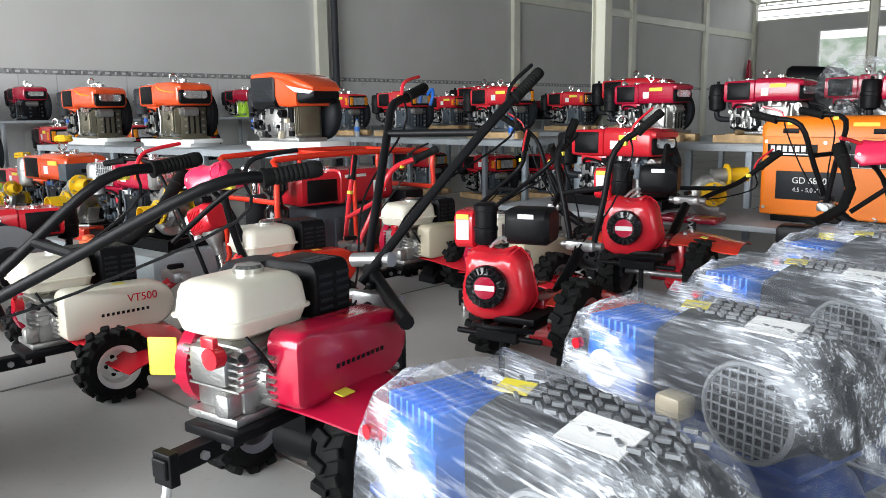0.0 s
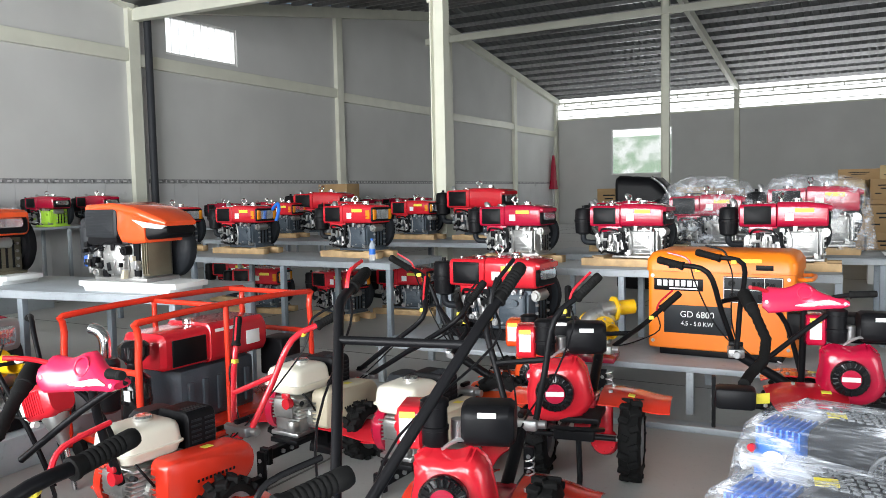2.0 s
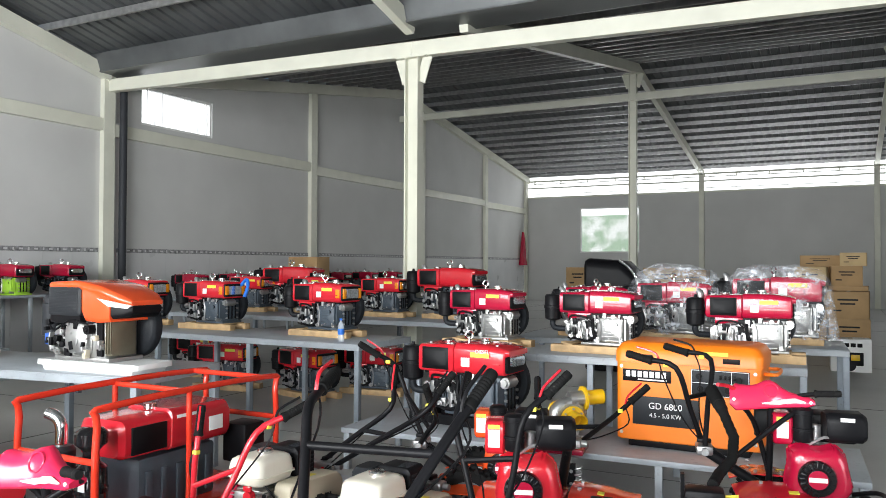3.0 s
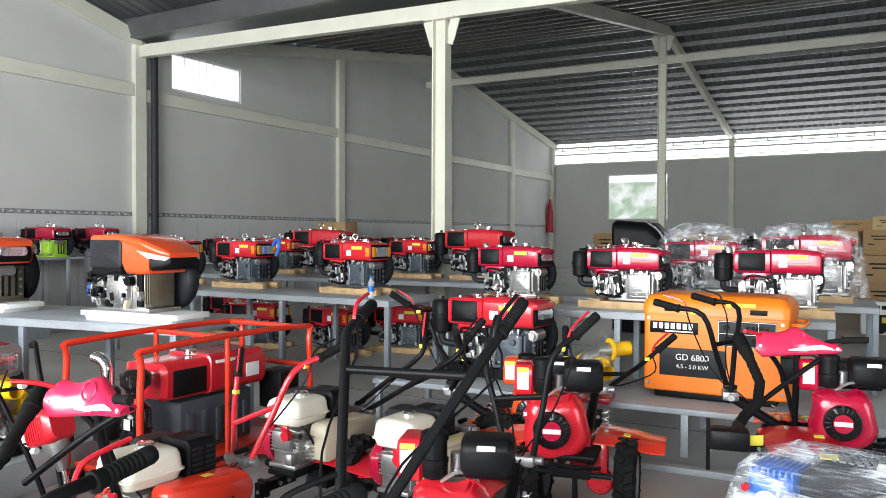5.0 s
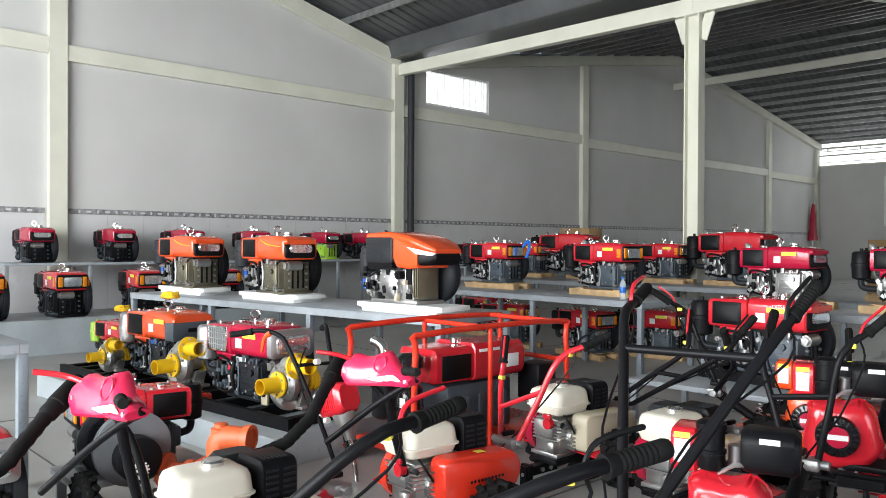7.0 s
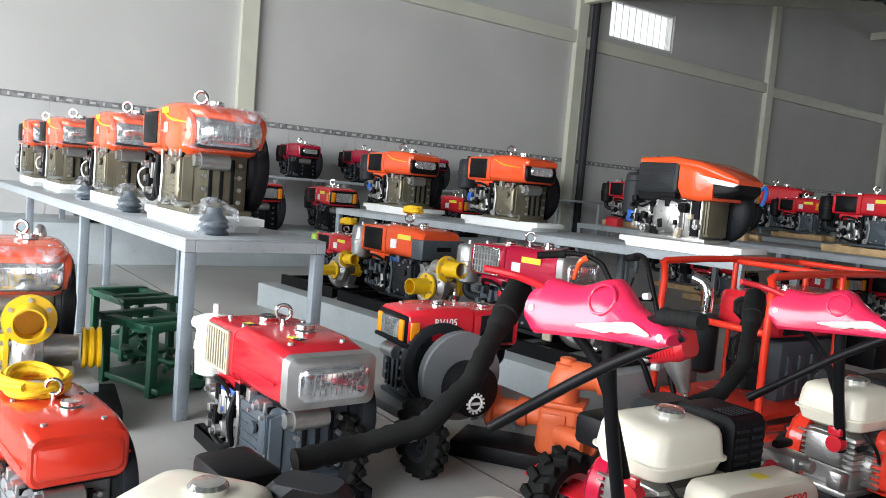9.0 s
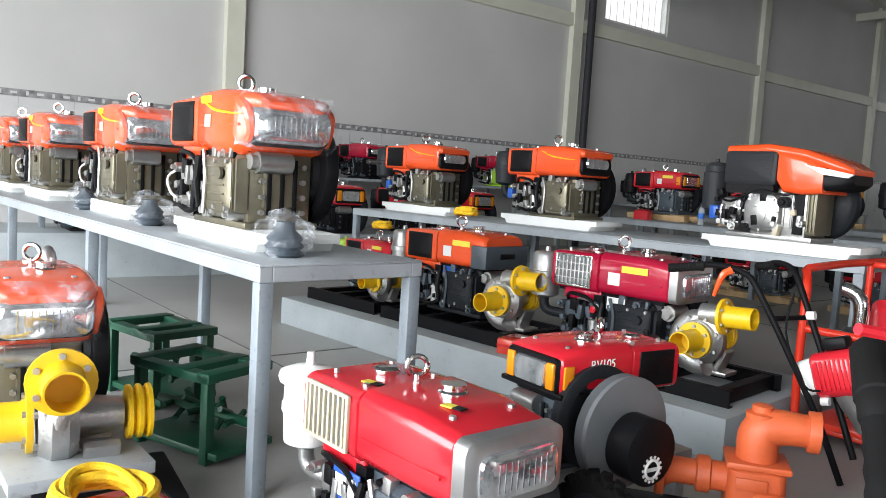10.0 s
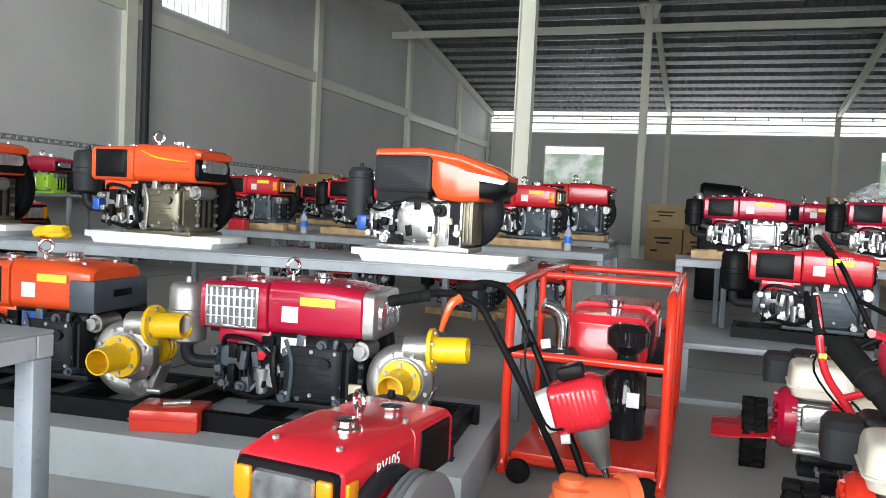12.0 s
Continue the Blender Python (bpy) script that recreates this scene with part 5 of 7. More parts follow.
def front_guard(e):
    """Black front frame: side bars, a nose plate with two ears and a prop leg."""
    bm = bmesh.new()
    for s in (-1, 1):
        box(bm, (0.36, s * 0.075, 0.315), (0.3, 0.03, 0.03), 0.004)
    box(bm, (0.50, 0, 0.315), (0.05, 0.2, 0.05), 0.008)
    part("front_frame", bm, BLACK, e, "", False)
    part("nose_loop", tubeb([(0.44, -0.13, 0.33), (0.55, -0.09, 0.36), (0.58, 0, 0.365), (0.55, 0.09, 0.36), (0.44, 0.13, 0.33)], 0.013, 8), BLACK, e)
    part("cross_tube", cylb((0.5, -0.2, 0.31), (0.5, 0.2, 0.31), 0.013, seg=10), BLACK, e)
    part("prop_leg", tubeb([(0.5, 0.02, 0.3), (0.53, 0.03, 0.12), (0.56, 0.03, 0.005)], 0.014, 8, 0), BLACK, e)


def tiller(name, m, label, kind="petrol", cover=CRIMSON, red=CRIMSON, grips=(), tank=CREAMTANK, wheels=True, text="", cover_text="", bumper=True, stem_red=False, rotor=False, fend=RED, lift=0.0, red_bars=False, white_rim=MESHGREY, wheel=(0.2, 0.26, 0.0), turn=0.0, head_y=0.0):
    """Walk-behind tiller; +x is forward, handlebars run back from the gearbox."""
    e = empty(name, m, label, "tiller", "tillers")
    r, wy, wx = wheel
    if wheels:
        for s in (-1, 1):
            lug_wheel(e, (wx, s * wy, r), r, 0.11, white_rim if s < 0 else STEEL)
        part("axle", cylb((wx, -wy, r), (wx, wy, r), 0.018, seg=10), STEEL, e)
    running = set(e.children)
    bm = loftb([(-0.05, 0.0, 0.27, 0.11, 0.26, 0.05), (0.05, 0.0, 0.27, 0.11, 0.26, 0.05)], "y")
    cyl(bm, (0, -0.08, 0.2), (0, 0.08, 0.2), 0.07, seg=16)
    box(bm, (0.05, 0, 0.37), (0.24, 0.1, 0.06), 0.01)
    part("gearbox", bm, red if kind == "diesel" else BLACK, e)
    part("engine_bed", boxb((0.16, 0, 0.345), (0.42, 0.2, 0.03), 0.006), BLACK, e)
    if kind == "petrol":
        petrol_engine(e, (0.2, 0.03, 0.36), red, tank, text)
        belt_cover(e, cover, cover_text)
    else:
        before = set(e.children)
        diesel_head(e, (0.2, head_y, 0.36), red)
        spin = Matrix.Translation((0.2, head_y, 0)) @ Matrix.Rotation(radians(turn), 4, "Z") @ Matrix.Translation((-0.2, -head_y, 0))
        for ob in set(e.children) - before:
            ob.matrix_basis = spin
    for s in (-1, 1):
        wing(e, s, 0.07, wy + 0.19, fend)
    # hitch bar with pierced upright at the rear, bumper at the front
    if bumper:
        bm = boxb((-0.28, 0, 0.27), (0.4, 0.05, 0.05), 0.004)
        box(bm, (-0.48, 0, 0.27), (0.022, 0.05, 0.30), 0.003)
        part("hitch", bm, BLACK, e, "", False)
        bm = bmesh.new()
        for k in range(4):
            cyl(bm, (-0.495, 0, 0.15 + k * 0.075), (-0.465, 0, 0.15 + k * 0.075), 0.011, seg=8)
        for k in range(2):
            cyl(bm, (-0.2 - k * 0.1, -0.032, 0.27), (-0.2 - k * 0.1, 0.032, 0.27), 0.012, seg=6)
        part("hitch_bolts", bm, STEEL, e)
        if kind == "diesel":
            front_guard(e)
        else:
            part("front_bar", boxb((0.40, 0, 0.31), (0.26, 0.055, 0.055), 0.006), BLACK, e, "", False)
            part("front_plate", boxb((0.505, 0.0, 0.305), (0.03, 0.07, 0.09), 0.004), BLACK, e, "", False)
            for k in range(2):
                part("bolt", cylb((0.34 + k * 0.07, -0.04, 0.31), (0.34 + k * 0.07, 0.04, 0.31), 0.013, seg=6), STEEL, e)
            part("prop_leg", tubeb([(0.5, 0.0, 0.29), (0.52, 0.0, 0.2), (0.51, 0.0, 0.06 - min(0, lift))], 0.014, 8, 0), CHROME, e, "bare steel prop leg")
    if rotor:
        bm = latheb([(0.0, -0.03), (0.06, -0.03), (0.075, -0.01), (0.075, 0.01), (0.06, 0.03), (0, 0.03)], pose(0.09, 0.09, 0.17 - lift, 90, 0, 90), 16)
        bolt_ring(bm, (0.12, 0.09, 0.17 - lift), 0.05, 6, 0.008, (1, 0, 0))
        box(bm, (0.09, 0.09, 0.28), (0.06, 0.09, 0.2), 0.02)
        part("hub_case", bm, red, e, "red bolted chain case")
    part("stem", tubeb([(-0.06, 0, 0.38), (-0.26, 0, 0.5), (-0.36, 0, 0.56)], 0.028, 10), RED if stem_red else BLACK, e)
    bm = boxb((-0.36, 0, 0.57), (0.09, 0.15, 0.05), 0.01)
    cyl(bm, (-0.36, -0.11, 0.57), (-0.36, 0.11, 0.57), 0.02, seg=10)
    part("handle_clamp", bm, STEEL, e)
    part("clamp_knob", boxb((-0.36, 0, 0.615), (0.08, 0.03, 0.025), 0.008), BLACK, e)
    part("spring", tubeb([(0.02 * math.cos(k * 1.2) - 0.12, 0.09 + 0.02 * math.sin(k * 1.2), 0.3 + k * 0.006) for k in range(34)], 0.004, 5, 0), STEEL, e)
    for ob in set(e.children) - running:
        ob.matrix_basis = Matrix.Translation((0, 0, lift)) @ ob.matrix_basis
    if grips:
        handlebars(e, m, (-0.36, 0, 0.57 + lift), grips, mtl=RED if red_bars else BLACK)
    return e


def fairing_bar(name, m, label, hose=True):
    """Handle console: moulded red fairing between handlebars on a stand, +x towards the driver."""
    e = empty(name, m, label, "handle console", "handle consoles")
    bm = bmesh.new()
    rings = []
    for k in range(15):
        u = -1 + 2 * k / 14
        y = 0.26 * u
        top = 0.035 + 0.06 * math.exp(-(u / 0.3) ** 2) - 0.035 * u
        low = -0.085 + 0.025 * u
        up, h = (top + low) / 2, (top - low) * (0.55 if k in (0, 14) else 1.0)
        rings.append([Vector((0.05 * math.copysign(abs(a) ** 0.7, a) - 0.35 * (up + b * h * 0.5) + 0.03 * abs(u), y, up + math.copysign(abs(b) ** 0.8, b) * h * 0.5)) for a, b in [(math.cos(q), math.sin(q)) for q in [2 * math.pi * i / 14 for i in range(14)]]])
    skin(bm, rings)
    f = part("fairing", bm, PINK, e, "glossy pink-red moulded fairing")
    bm = bmesh.new()
    for k in range(3):
        tube(bm, [(0.074 - 0.006 * k, -0.06 + 0.06 * k, -0.05 + 0.014 * k), (0.083, 0.05 + 0.045 * k, -0.036 + 0.008 * k), (0.090, 0.14 + 0.032 * k, -0.016 - 0.006 * k)], [0.003, 0.016, 0.003], 6)
    part("white_flash", bm, STICKER, f, "white swoosh stripes")
    bm = ringb((0.042, 0, 0.035), 0.045, 0.005, (1, 0, 0.35))
    part("dial_ring", bm, PINK, f)
    for s in (-1, 1):
        bm = cylb((0.06, s * 0.235, -0.03), (0.088, s * 0.235, -0.028), 0.011, seg=10)
        part("screw", bm, STEEL, f)
    return e

# ---- machines of other kinds ----
def generator(m):
    e = empty("generator", m, "orange silent diesel generator on a low platform", "generator")
    W, D, Hh = 0.98, 0.55, 0.75
    part("body", loftb([(0.05, 0, 0, W - 0.02, D - 0.02, 0.03), (0.06, 0, 0, W, D, 0.04), (0.60, 0, 0, W, D, 0.04)], "z"), GENORANGE, e)
    part("lid", loftb([(0.603, 0, 0, W + 0.02, D + 0.02, 0.05), (0.68, 0, 0, W + 0.02, D + 0.02, 0.06), (0.73, 0, 0, W - 0.04, D - 0.05, 0.06), (0.745, 0, 0, W - 0.12, D - 0.13, 0.06)], "z"), GENORANGE, e)
    part("base", boxb((0, 0, 0.026), (W - 0.16, D - 0.06, 0.05), 0.006), BLACK, e)
    y = -D / 2 - 0.003
    part("name_panel", boxb((-0.27, y, 0.51), (0.34, 0.006, 0.085), 0.002), BLACK, e, "black panel with white block marks")
    bm = bmesh.new()
    for k in range(7):
        box(bm, (-0.402 + k * 0.042, y - 0.004, 0.52), (0.03, 0.003, 0.042), 0.002)
    box(bm, (-0.23, y - 0.004, 0.483), (0.2, 0.003, 0.010))
    part("name_marks", bm, STICKER, e)
    part("rating_panel", boxb((-0.14, y, 0.265), (0.46, 0.006, 0.20), 0.003), CHARCOAL, e)
    words("lettering", "GD 6800", 0.062, pose(-0.14, y - 0.004, 0.30, 90, 0, 0), STICKER, e)
    words("lettering", "4.5 - 5.0 KW", 0.042, pose(-0.14, y - 0.004, 0.235, 90, 0, 0), STICKER, e)
    p = part("control_panel", boxb((0.225, y, 0.49), (0.38, 0.012, 0.18), 0.004), CHARCOAL, e, "dark control panel with sockets and switches")
    bm = bmesh.new()
    for x, z in ((0.09, 0.535), (0.10, 0.45), (0.28, 0.45), (0.35, 0.52)):
        cyl(bm, (x, y - 0.006, z), (x, y - 0.02, z), 0.022, seg=14)
    for k in range(4):
        box(bm, (0.23 + 0.03 * k, y - 0.01, 0.535), (0.018, 0.012, 0.03), 0.002)
    part("sockets", bm, BLACK, p)
    bm = bmesh.new()
    for z in (0.405, 0.49, 0.575):
        box(bm, (0.225, y - 0.008, z), (0.37, 0.003, 0.004))
    for x in (0.04, 0.17, 0.3, 0.41):
        box(bm, (x, y - 0.008, 0.49), (0.004, 0.003, 0.17))
    part("panel_lines", bm, STICKER, p)
    for x in (-0.28, 0.3):
        part("latch", boxb((x, -D / 2 - 0.013, 0.645), (0.11, 0.01, 0.035), 0.003), BLACK, e)
    part("warning_sticker", boxb((0.2, -D / 2 - 0.0125, 0.69), (0.16, 0.004, 0.025)), YELLOWTAG, e)
    part("side_handle", tubeb([(W / 2, -0.15, 0.56), (W / 2 + 0.08, -0.15, 0.56), (W / 2 + 0.08, 0.15, 0.56), (W / 2, 0.15, 0.56)], 0.013, 8, 3), GENORANGE, e)
    bm = bmesh.new()
    for x, z in ((-0.45, 0.1), (0.1, 0.1), (0.45, 0.1), (-0.05, 0.565), (0.45, 0.57), (-0.45, 0.57)):
        cyl(bm, (x, -D / 2, z), (x, -D / 2 - 0.008, z), 0.012, seg=10)
    part("bolts", bm, STEEL, e)
    return e


def compressor(m, seed):
    """Belt-driven compressor on its tank, bound in stretch film; its long side faces -y."""
    rnd = random.Random(seed)
    e = empty("air_compressor", m, "blue air compressor bound in clear stretch film", "air compressor", "wrapped compressors")
    bm = latheb([(0.0, -0.42), (0.09, -0.41), (0.14, -0.36), (0.15, -0.3), (0.15, 0.3), (0.14, 0.36), (0.09, 0.41), (0, 0.42)], pose(0, 0, 0.22, 0, 90, 0), 24)
    part("air_tank", bm, NAVY, e, "dark blue air tank")
    for sx in (-0.28, 0.28):
        part("foot", boxb((sx, 0, 0.045), (0.06, 0.26, 0.09), 0.006), NAVY, e)
    part("deck", boxb((0, 0, 0.375), (0.74, 0.32, 0.02), 0.004), NAVY, e)
    bm = loftb([(-0.33, -0.02, 0.46, 0.22, 0.16, 0.03), (-0.31, -0.02, 0.48, 0.25, 0.2, 0.05), (-0.16, -0.02, 0.48, 0.25, 0.2, 0.05), (-0.14, -0.02, 0.46, 0.22, 0.16, 0.03)])
    for k in range(8):
        box(bm, (-0.32 + k * 0.024, -0.02, 0.56), (0.01, 0.22, 0.10), 0.003)
    part("pump_head", bm, BLUE, e, "bright blue pump head")
    bm = latheb([(0, 0), (0.055, 0), (0.055, 0.006), (0, 0.006)], pose(-0.24, -0.155, 0.47, 90, 0, 0), 28)
    part("badge", bm, STICKER, e, "round white badge")
    part("badge_bar", boxb((-0.24, -0.166, 0.47), (0.075, 0.004, 0.028), 0.003), BLACK, e)
    bm = loftb([(-0.14, 0.05, 0.5, 0.22, 0.2, 0.04), (-0.05, 0.05, 0.53, 0.26, 0.27, 0.05), (0.2, 0.05, 0.52, 0.27, 0.26, 0.06), (0.38, 0.05, 0.49, 0.25, 0.2, 0.06)])
    part("belt_guard", bm, CHARCOAL, e, "dark belt guard")
    bm = bmesh.new()
    for k in range(13):
        for j in range(5):
            box(bm, (-0.09 + k * 0.033 + (j % 2) * 0.016, -0.02 + j * 0.034, 0.667), (0.024, 0.008, 0.008), rz=28 if (k + j) % 2 else -28)
    part("guard_mesh", bm, MESHGREY, e, "woven wire mesh top")
    bm = latheb([(0.0, 0.0), (0.05, 0.0), (0.055, 0.02), (0.11, 0.025), (0.125, 0.02), (0.13, -0.06), (0, -0.06)], pose(0.23, -0.13, 0.49, 90, 0, 0), 28)
    part("motor", bm, CHARCOAL, e)
    bm = ringb((0.23, -0.16, 0.49), 0.118, 0.008, (0, 1, 0), 6, 28)
    for k in range(9):
        o = -0.096 + k * 0.024
        h = math.sqrt(0.112 ** 2 - o * o)
        box(bm, (0.23 + o, -0.16, 0.49), (0.005, 0.006, 2 * h))
        box(bm, (0.23, -0.16, 0.49 + o), (2 * h, 0.006, 0.005))
    part("fan_grille", bm, MESHGREY, e, "round square-meshed fan grille")
    part("switch_box", boxb((0.03, -0.17, 0.45), (0.08, 0.07, 0.06), 0.01), BEIGE, e)
    bm = latheb([(0, 0), (0.034, 0), (0.036, 0.02), (0, 0.02)], pose(-0.37, -0.10, 0.44, 90, 0, -40), 20)
    part("gauge", bm, STICKER, e, "white pressure gauge")
    part("red_knob", cylb((-0.32, -0.17, 0.53), (-0.32, -0.19, 0.53), 0.016, seg=12), RED, e)
    part("paper_label", boxb((0.20, -0.02, 0.668), (0.13, 0.09, 0.003), rx=12, rz=10), STICKER, e)
    part("yellow_sticker", boxb((-0.05, 0.0, 0.672), (0.07, 0.05, 0.003), rx=8, rz=24), YELLOWTAG, e)
    secs = [(0.10, 0.88, 0.38), (0.25, 0.90, 0.40), (0.40, 0.86, 0.40), (0.52, 0.83, 0.385), (0.62, 0.77, 0.34), (0.68, 0.68, 0.27), (0.70, 0.5, 0.15)]
    rings = []
    for z, w, d in secs:
        rg = []
        for u, v in rrect(w, d, 0.07, 9):
            wob = 0.012 * noise.noise(Vector((u * 7 + seed * 3, v * 7, z * 9)))
            dip = -0.10 * max(0, z - 0.5) * (1 if u < -0.2 else 0) * 2.0
            rg.append(Vector((u * (1 + wob), v * (1 + wob * 2) + 0.005, z + dip + 0.03 * noise.noise(Vector((u * 11, v * 11, z * 5 + seed))))))
        rings.append(rg)
    bm = bmesh.new()
    skin(bm, rings)
    part("stretch_film", bm, FILM, e, "tight shiny film with drawn strands")
    return e


def cage_set(m, w, d, h, label):
    """Red tubular carrying frame with a diesel engine and mufflers; origin at a floor corner."""
    e = empty("framed_engine", m, label, "framed engine")
    r = 0.02
    for x in (0, w):
        pts = [(x, 0.0, 0.14), (x, 0.0, h - 0.1), (x, 0.1, h), (x, d - 0.1, h), (x, d, h - 0.1), (x, d, 0.14), (x, d - 0.07, 0.07), (x, 0.07, 0.07)]
        part("hoop", tubeb(pts, r, 10, 4, True), VERMILION, e)
        part("hoop_stay", tubeb([(x, d * 0.45, 0.07), (x, d * 0.45, h)], r * 0.85, 10, 0), VERMILION, e)
    for y in (0.0, d):
        part("mid_rail", tubeb([(0, y, h * 0.66), (w, y, h * 0.66)], r * 0.95, 10, 0), VERMILION, e)
        part("low_rail", tubeb([(0, y + (0.07 if y == 0 else -0.07), 0.09), (w, y + (0.07 if y == 0 else -0.07), 0.09)], r * 0.9, 10, 0), VERMILION, e)
    part("top_rail", tubeb([(0, d * 0.45, h), (w, d * 0.45, h)], r * 0.85, 10, 0), VERMILION, e)
    part("top_rail", tubeb([(0, d - 0.12, h), (w, d - 0.12, h)], r * 0.9, 10, 0), VERMILION, e)
    part("floor_tray", boxb((w / 2, d / 2, 0.12), (w - 0.05, d - 0.05, 0.03), 0.005), VERMILION, e)
    for x in (0.06, w - 0.06):
        for y in (0.02, d - 0.02):
            part("castor", latheb([(0, -0.018), (0.05, -0.018), (0.055, 0), (0.05, 0.018), (0, 0.018)], pose(x, y, 0.055, 90, 0, 0), 18), RUBBER, e)
    part("engine_block", boxb((w / 2, d * 0.5, 0.30), (0.34, 0.62, 0.34), 0.025), GREYCAST, e)
    for k in range(5):
        part("casting_rib", boxb((w / 2 + 0.175, d * 0.5 - 0.24 + k * 0.12, 0.28), (0.02, 0.05, 0.22), 0.008), GREYCAST, e)
    y0, y1, xc = 0.24, d - 0.32, w / 2 + 0.04
    hd = part("engine_hood", loftb([(y0, xc, 0.60, 0.32, 0.17, 0.04), (y0 + 0.03, xc, 0.61, 0.37, 0.22, 0.05), (y0 + 0.36, xc, 0.61, 0.38, 0.23, 0.05), (y0 + 0.365, xc, 0.615, 0.395, 0.25, 0.05), (y1 - 0.05, xc, 0.61, 0.39, 0.24, 0.05), (y1, xc, 0.60, 0.33, 0.18, 0.04)], "y"), RED, e, "long glossy red engine hood")
    part("radiator_screen", boxb((xc + 0.187, y0 + 0.2, 0.60), (0.016, 0.26, 0.16), 0.005), BLACK, hd)
    part("white_label", boxb((xc + 0.198, y1 - 0.16, 0.60), (0.004, 0.12, 0.09), 0.001), STICKER, hd)
    part("name_strip", boxb((xc + 0.197, y0 + 0.5, 0.69), (0.004, 0.2, 0.02), 0.001), STICKER, hd)
    part("fuel_cap", cylb((xc, d * 0.42, 0.73), (xc, d * 0.42, 0.76), 0.04, seg=16), CHROME, e)
    part("control_box", boxb((w - 0.12, d - 0.18, 0.42), (0.2, 0.2, 0.26), 0.015), BLACK, e, "black control box")
    part("front_muffler", latheb([(0.05, 0.30), (0.078, 0.32), (0.08, 0.6), (0.06, 0.625), (0, 0.63)], pose(0.2, 0.12, -0.04), 22), CHARCOAL, e, "dark upright muffler")
    part("exhaust_elbow", tubeb([(0.2, 0.12, 0.57), (0.2, 0.12, 0.69), (0.17, 0.11, 0.745), (0.12, 0.09, 0.765)], 0.034, 12), CHROME, e)
    bm = latheb([(0.04, 0.2), (0.085, 0.22), (0.088, 0.33), (0.092, 0.335), (0.092, 0.36), (0.088, 0.365), (0.085, 0.47), (0.045, 0.50), (0.042, 0.56), (0.085, 0.6), (0.088, 0.66), (0.06, 0.685), (0, 0.69)], pose(w - 0.17, 0.1, 0.03), 24)
    a = part("oil_bath_filter", bm, GLOSSBLACK, e, "glossy black oil-bath air filter")
    part("filter_label", boxb((w - 0.13, 0.008, 0.42), (0.05, 0.004, 0.06)), STICKER, a)
    return e


def brushcutter(m):
    """Portable engine with bent black handles; origin at the floor below the motor."""
    e = empty("portable_auger_engine", m, "portable red two-stroke engine with bent black handlebars", "handheld engine")
    bm = loftb([(-0.11, 0, 0, 0.16, 0.16, 0.03), (-0.10, 0, 0, 0.18, 0.18, 0.04), (0.05, 0, 0, 0.19, 0.19, 0.05), (0.09, 0, 0, 0.15, 0.15, 0.05)])
    for k in range(8):
        box(bm, (-0.08 + k * 0.018, -0.096, 0), (0.008, 0.006, 0.12))
    p = part("engine_cowl", bm, RED, e, "ribbed red engine cowl")
    p.matrix_basis = pose(0, 0, 0.66, 0, -18, 0)
    q = part("starter_housing", loftb([(-0.17, 0, -0.01, 0.15, 0.15, 0.04), (-0.112, 0, 0, 0.15, 0.15, 0.03)]), WHITE, e, "white starter housing")
    q.matrix_basis = pose(0, 0, 0.66, 0, -18, 0)
    part("filter_cap", boxb((-0.05, 0.0, 0.77), (0.1, 0.09, 0.05), 0.015, ry=-18), BLACK, e)
    part("gear_neck", latheb([(0.07, 0.0), (0.06, -0.05), (0.035, -0.12), (0.028, -0.16), (0, -0.16)], pose(0.03, 0, 0.58, 0, -22, 0), 16), ALU, e)
    part("drive_tube", tubeb([(0.09, 0, 0.43), (0.13, 0, 0.28), (0.15, 0, 0.19)], 0.014, 10), CHROME, e)
    part("handlebar", tubeb([(0.03, -0.03, 0.2), (-0.1, -0.06, 0.5), (-0.33, -0.12, 0.93), (-0.40, -0.15, 1.02), (-0.50, -0.21, 1.045), (-0.60, -0.28, 1.03)], 0.014, 10), BLACK, e)
    part("handlebar", tubeb([(0.05, 0.03, 0.3), (-0.06, 0.06, 0.55), (-0.25, 0.13, 0.93), (-0.32, 0.17, 1.03), (-0.41, 0.23, 1.05), (-0.50, 0.29, 1.03)], 0.014, 10), BLACK, e)
    part("crossbar", tubeb([(-0.28, -0.107, 0.84), (-0.205, 0.113, 0.84)], 0.011, 8, 0), BLACK, e)
    grip(e, (-0.66, -0.32, 1.015), (-0.8, -0.55, -0.15), 0.15, 0.02)
    grip(e, (-0.55, 0.325, 1.015), (-0.8, 0.55, -0.15), 0.15, 0.02)
    part("throttle_lever", tubeb([(-0.44, -0.18, 1.03), (-0.47, -0.2, 1.0), (-0.5, -0.2, 0.91)], [0.02, 0.014, 0.008], 8), ORANGE, e, "orange throttle lever")
    bm = bmesh.new()
    for x, z in ((-0.14, 0.87), (-0.09, 0.66), (-0.05, 0.53)):
        cyl(bm, (x - 0.016, -0.06, z), (x + 0.016, -0.06, z + 0.006), 0.018, seg=10)
    part("cable_ties", bm, STICKER, e)
    part("throttle_cable", tubeb([(-0.2, -0.1, 0.96), (-0.2, -0.15, 0.8), (-0.12, -0.13, 0.6), (-0.06, -0.1, 0.58)], 0.005, 6), BLACK, e)
    return e


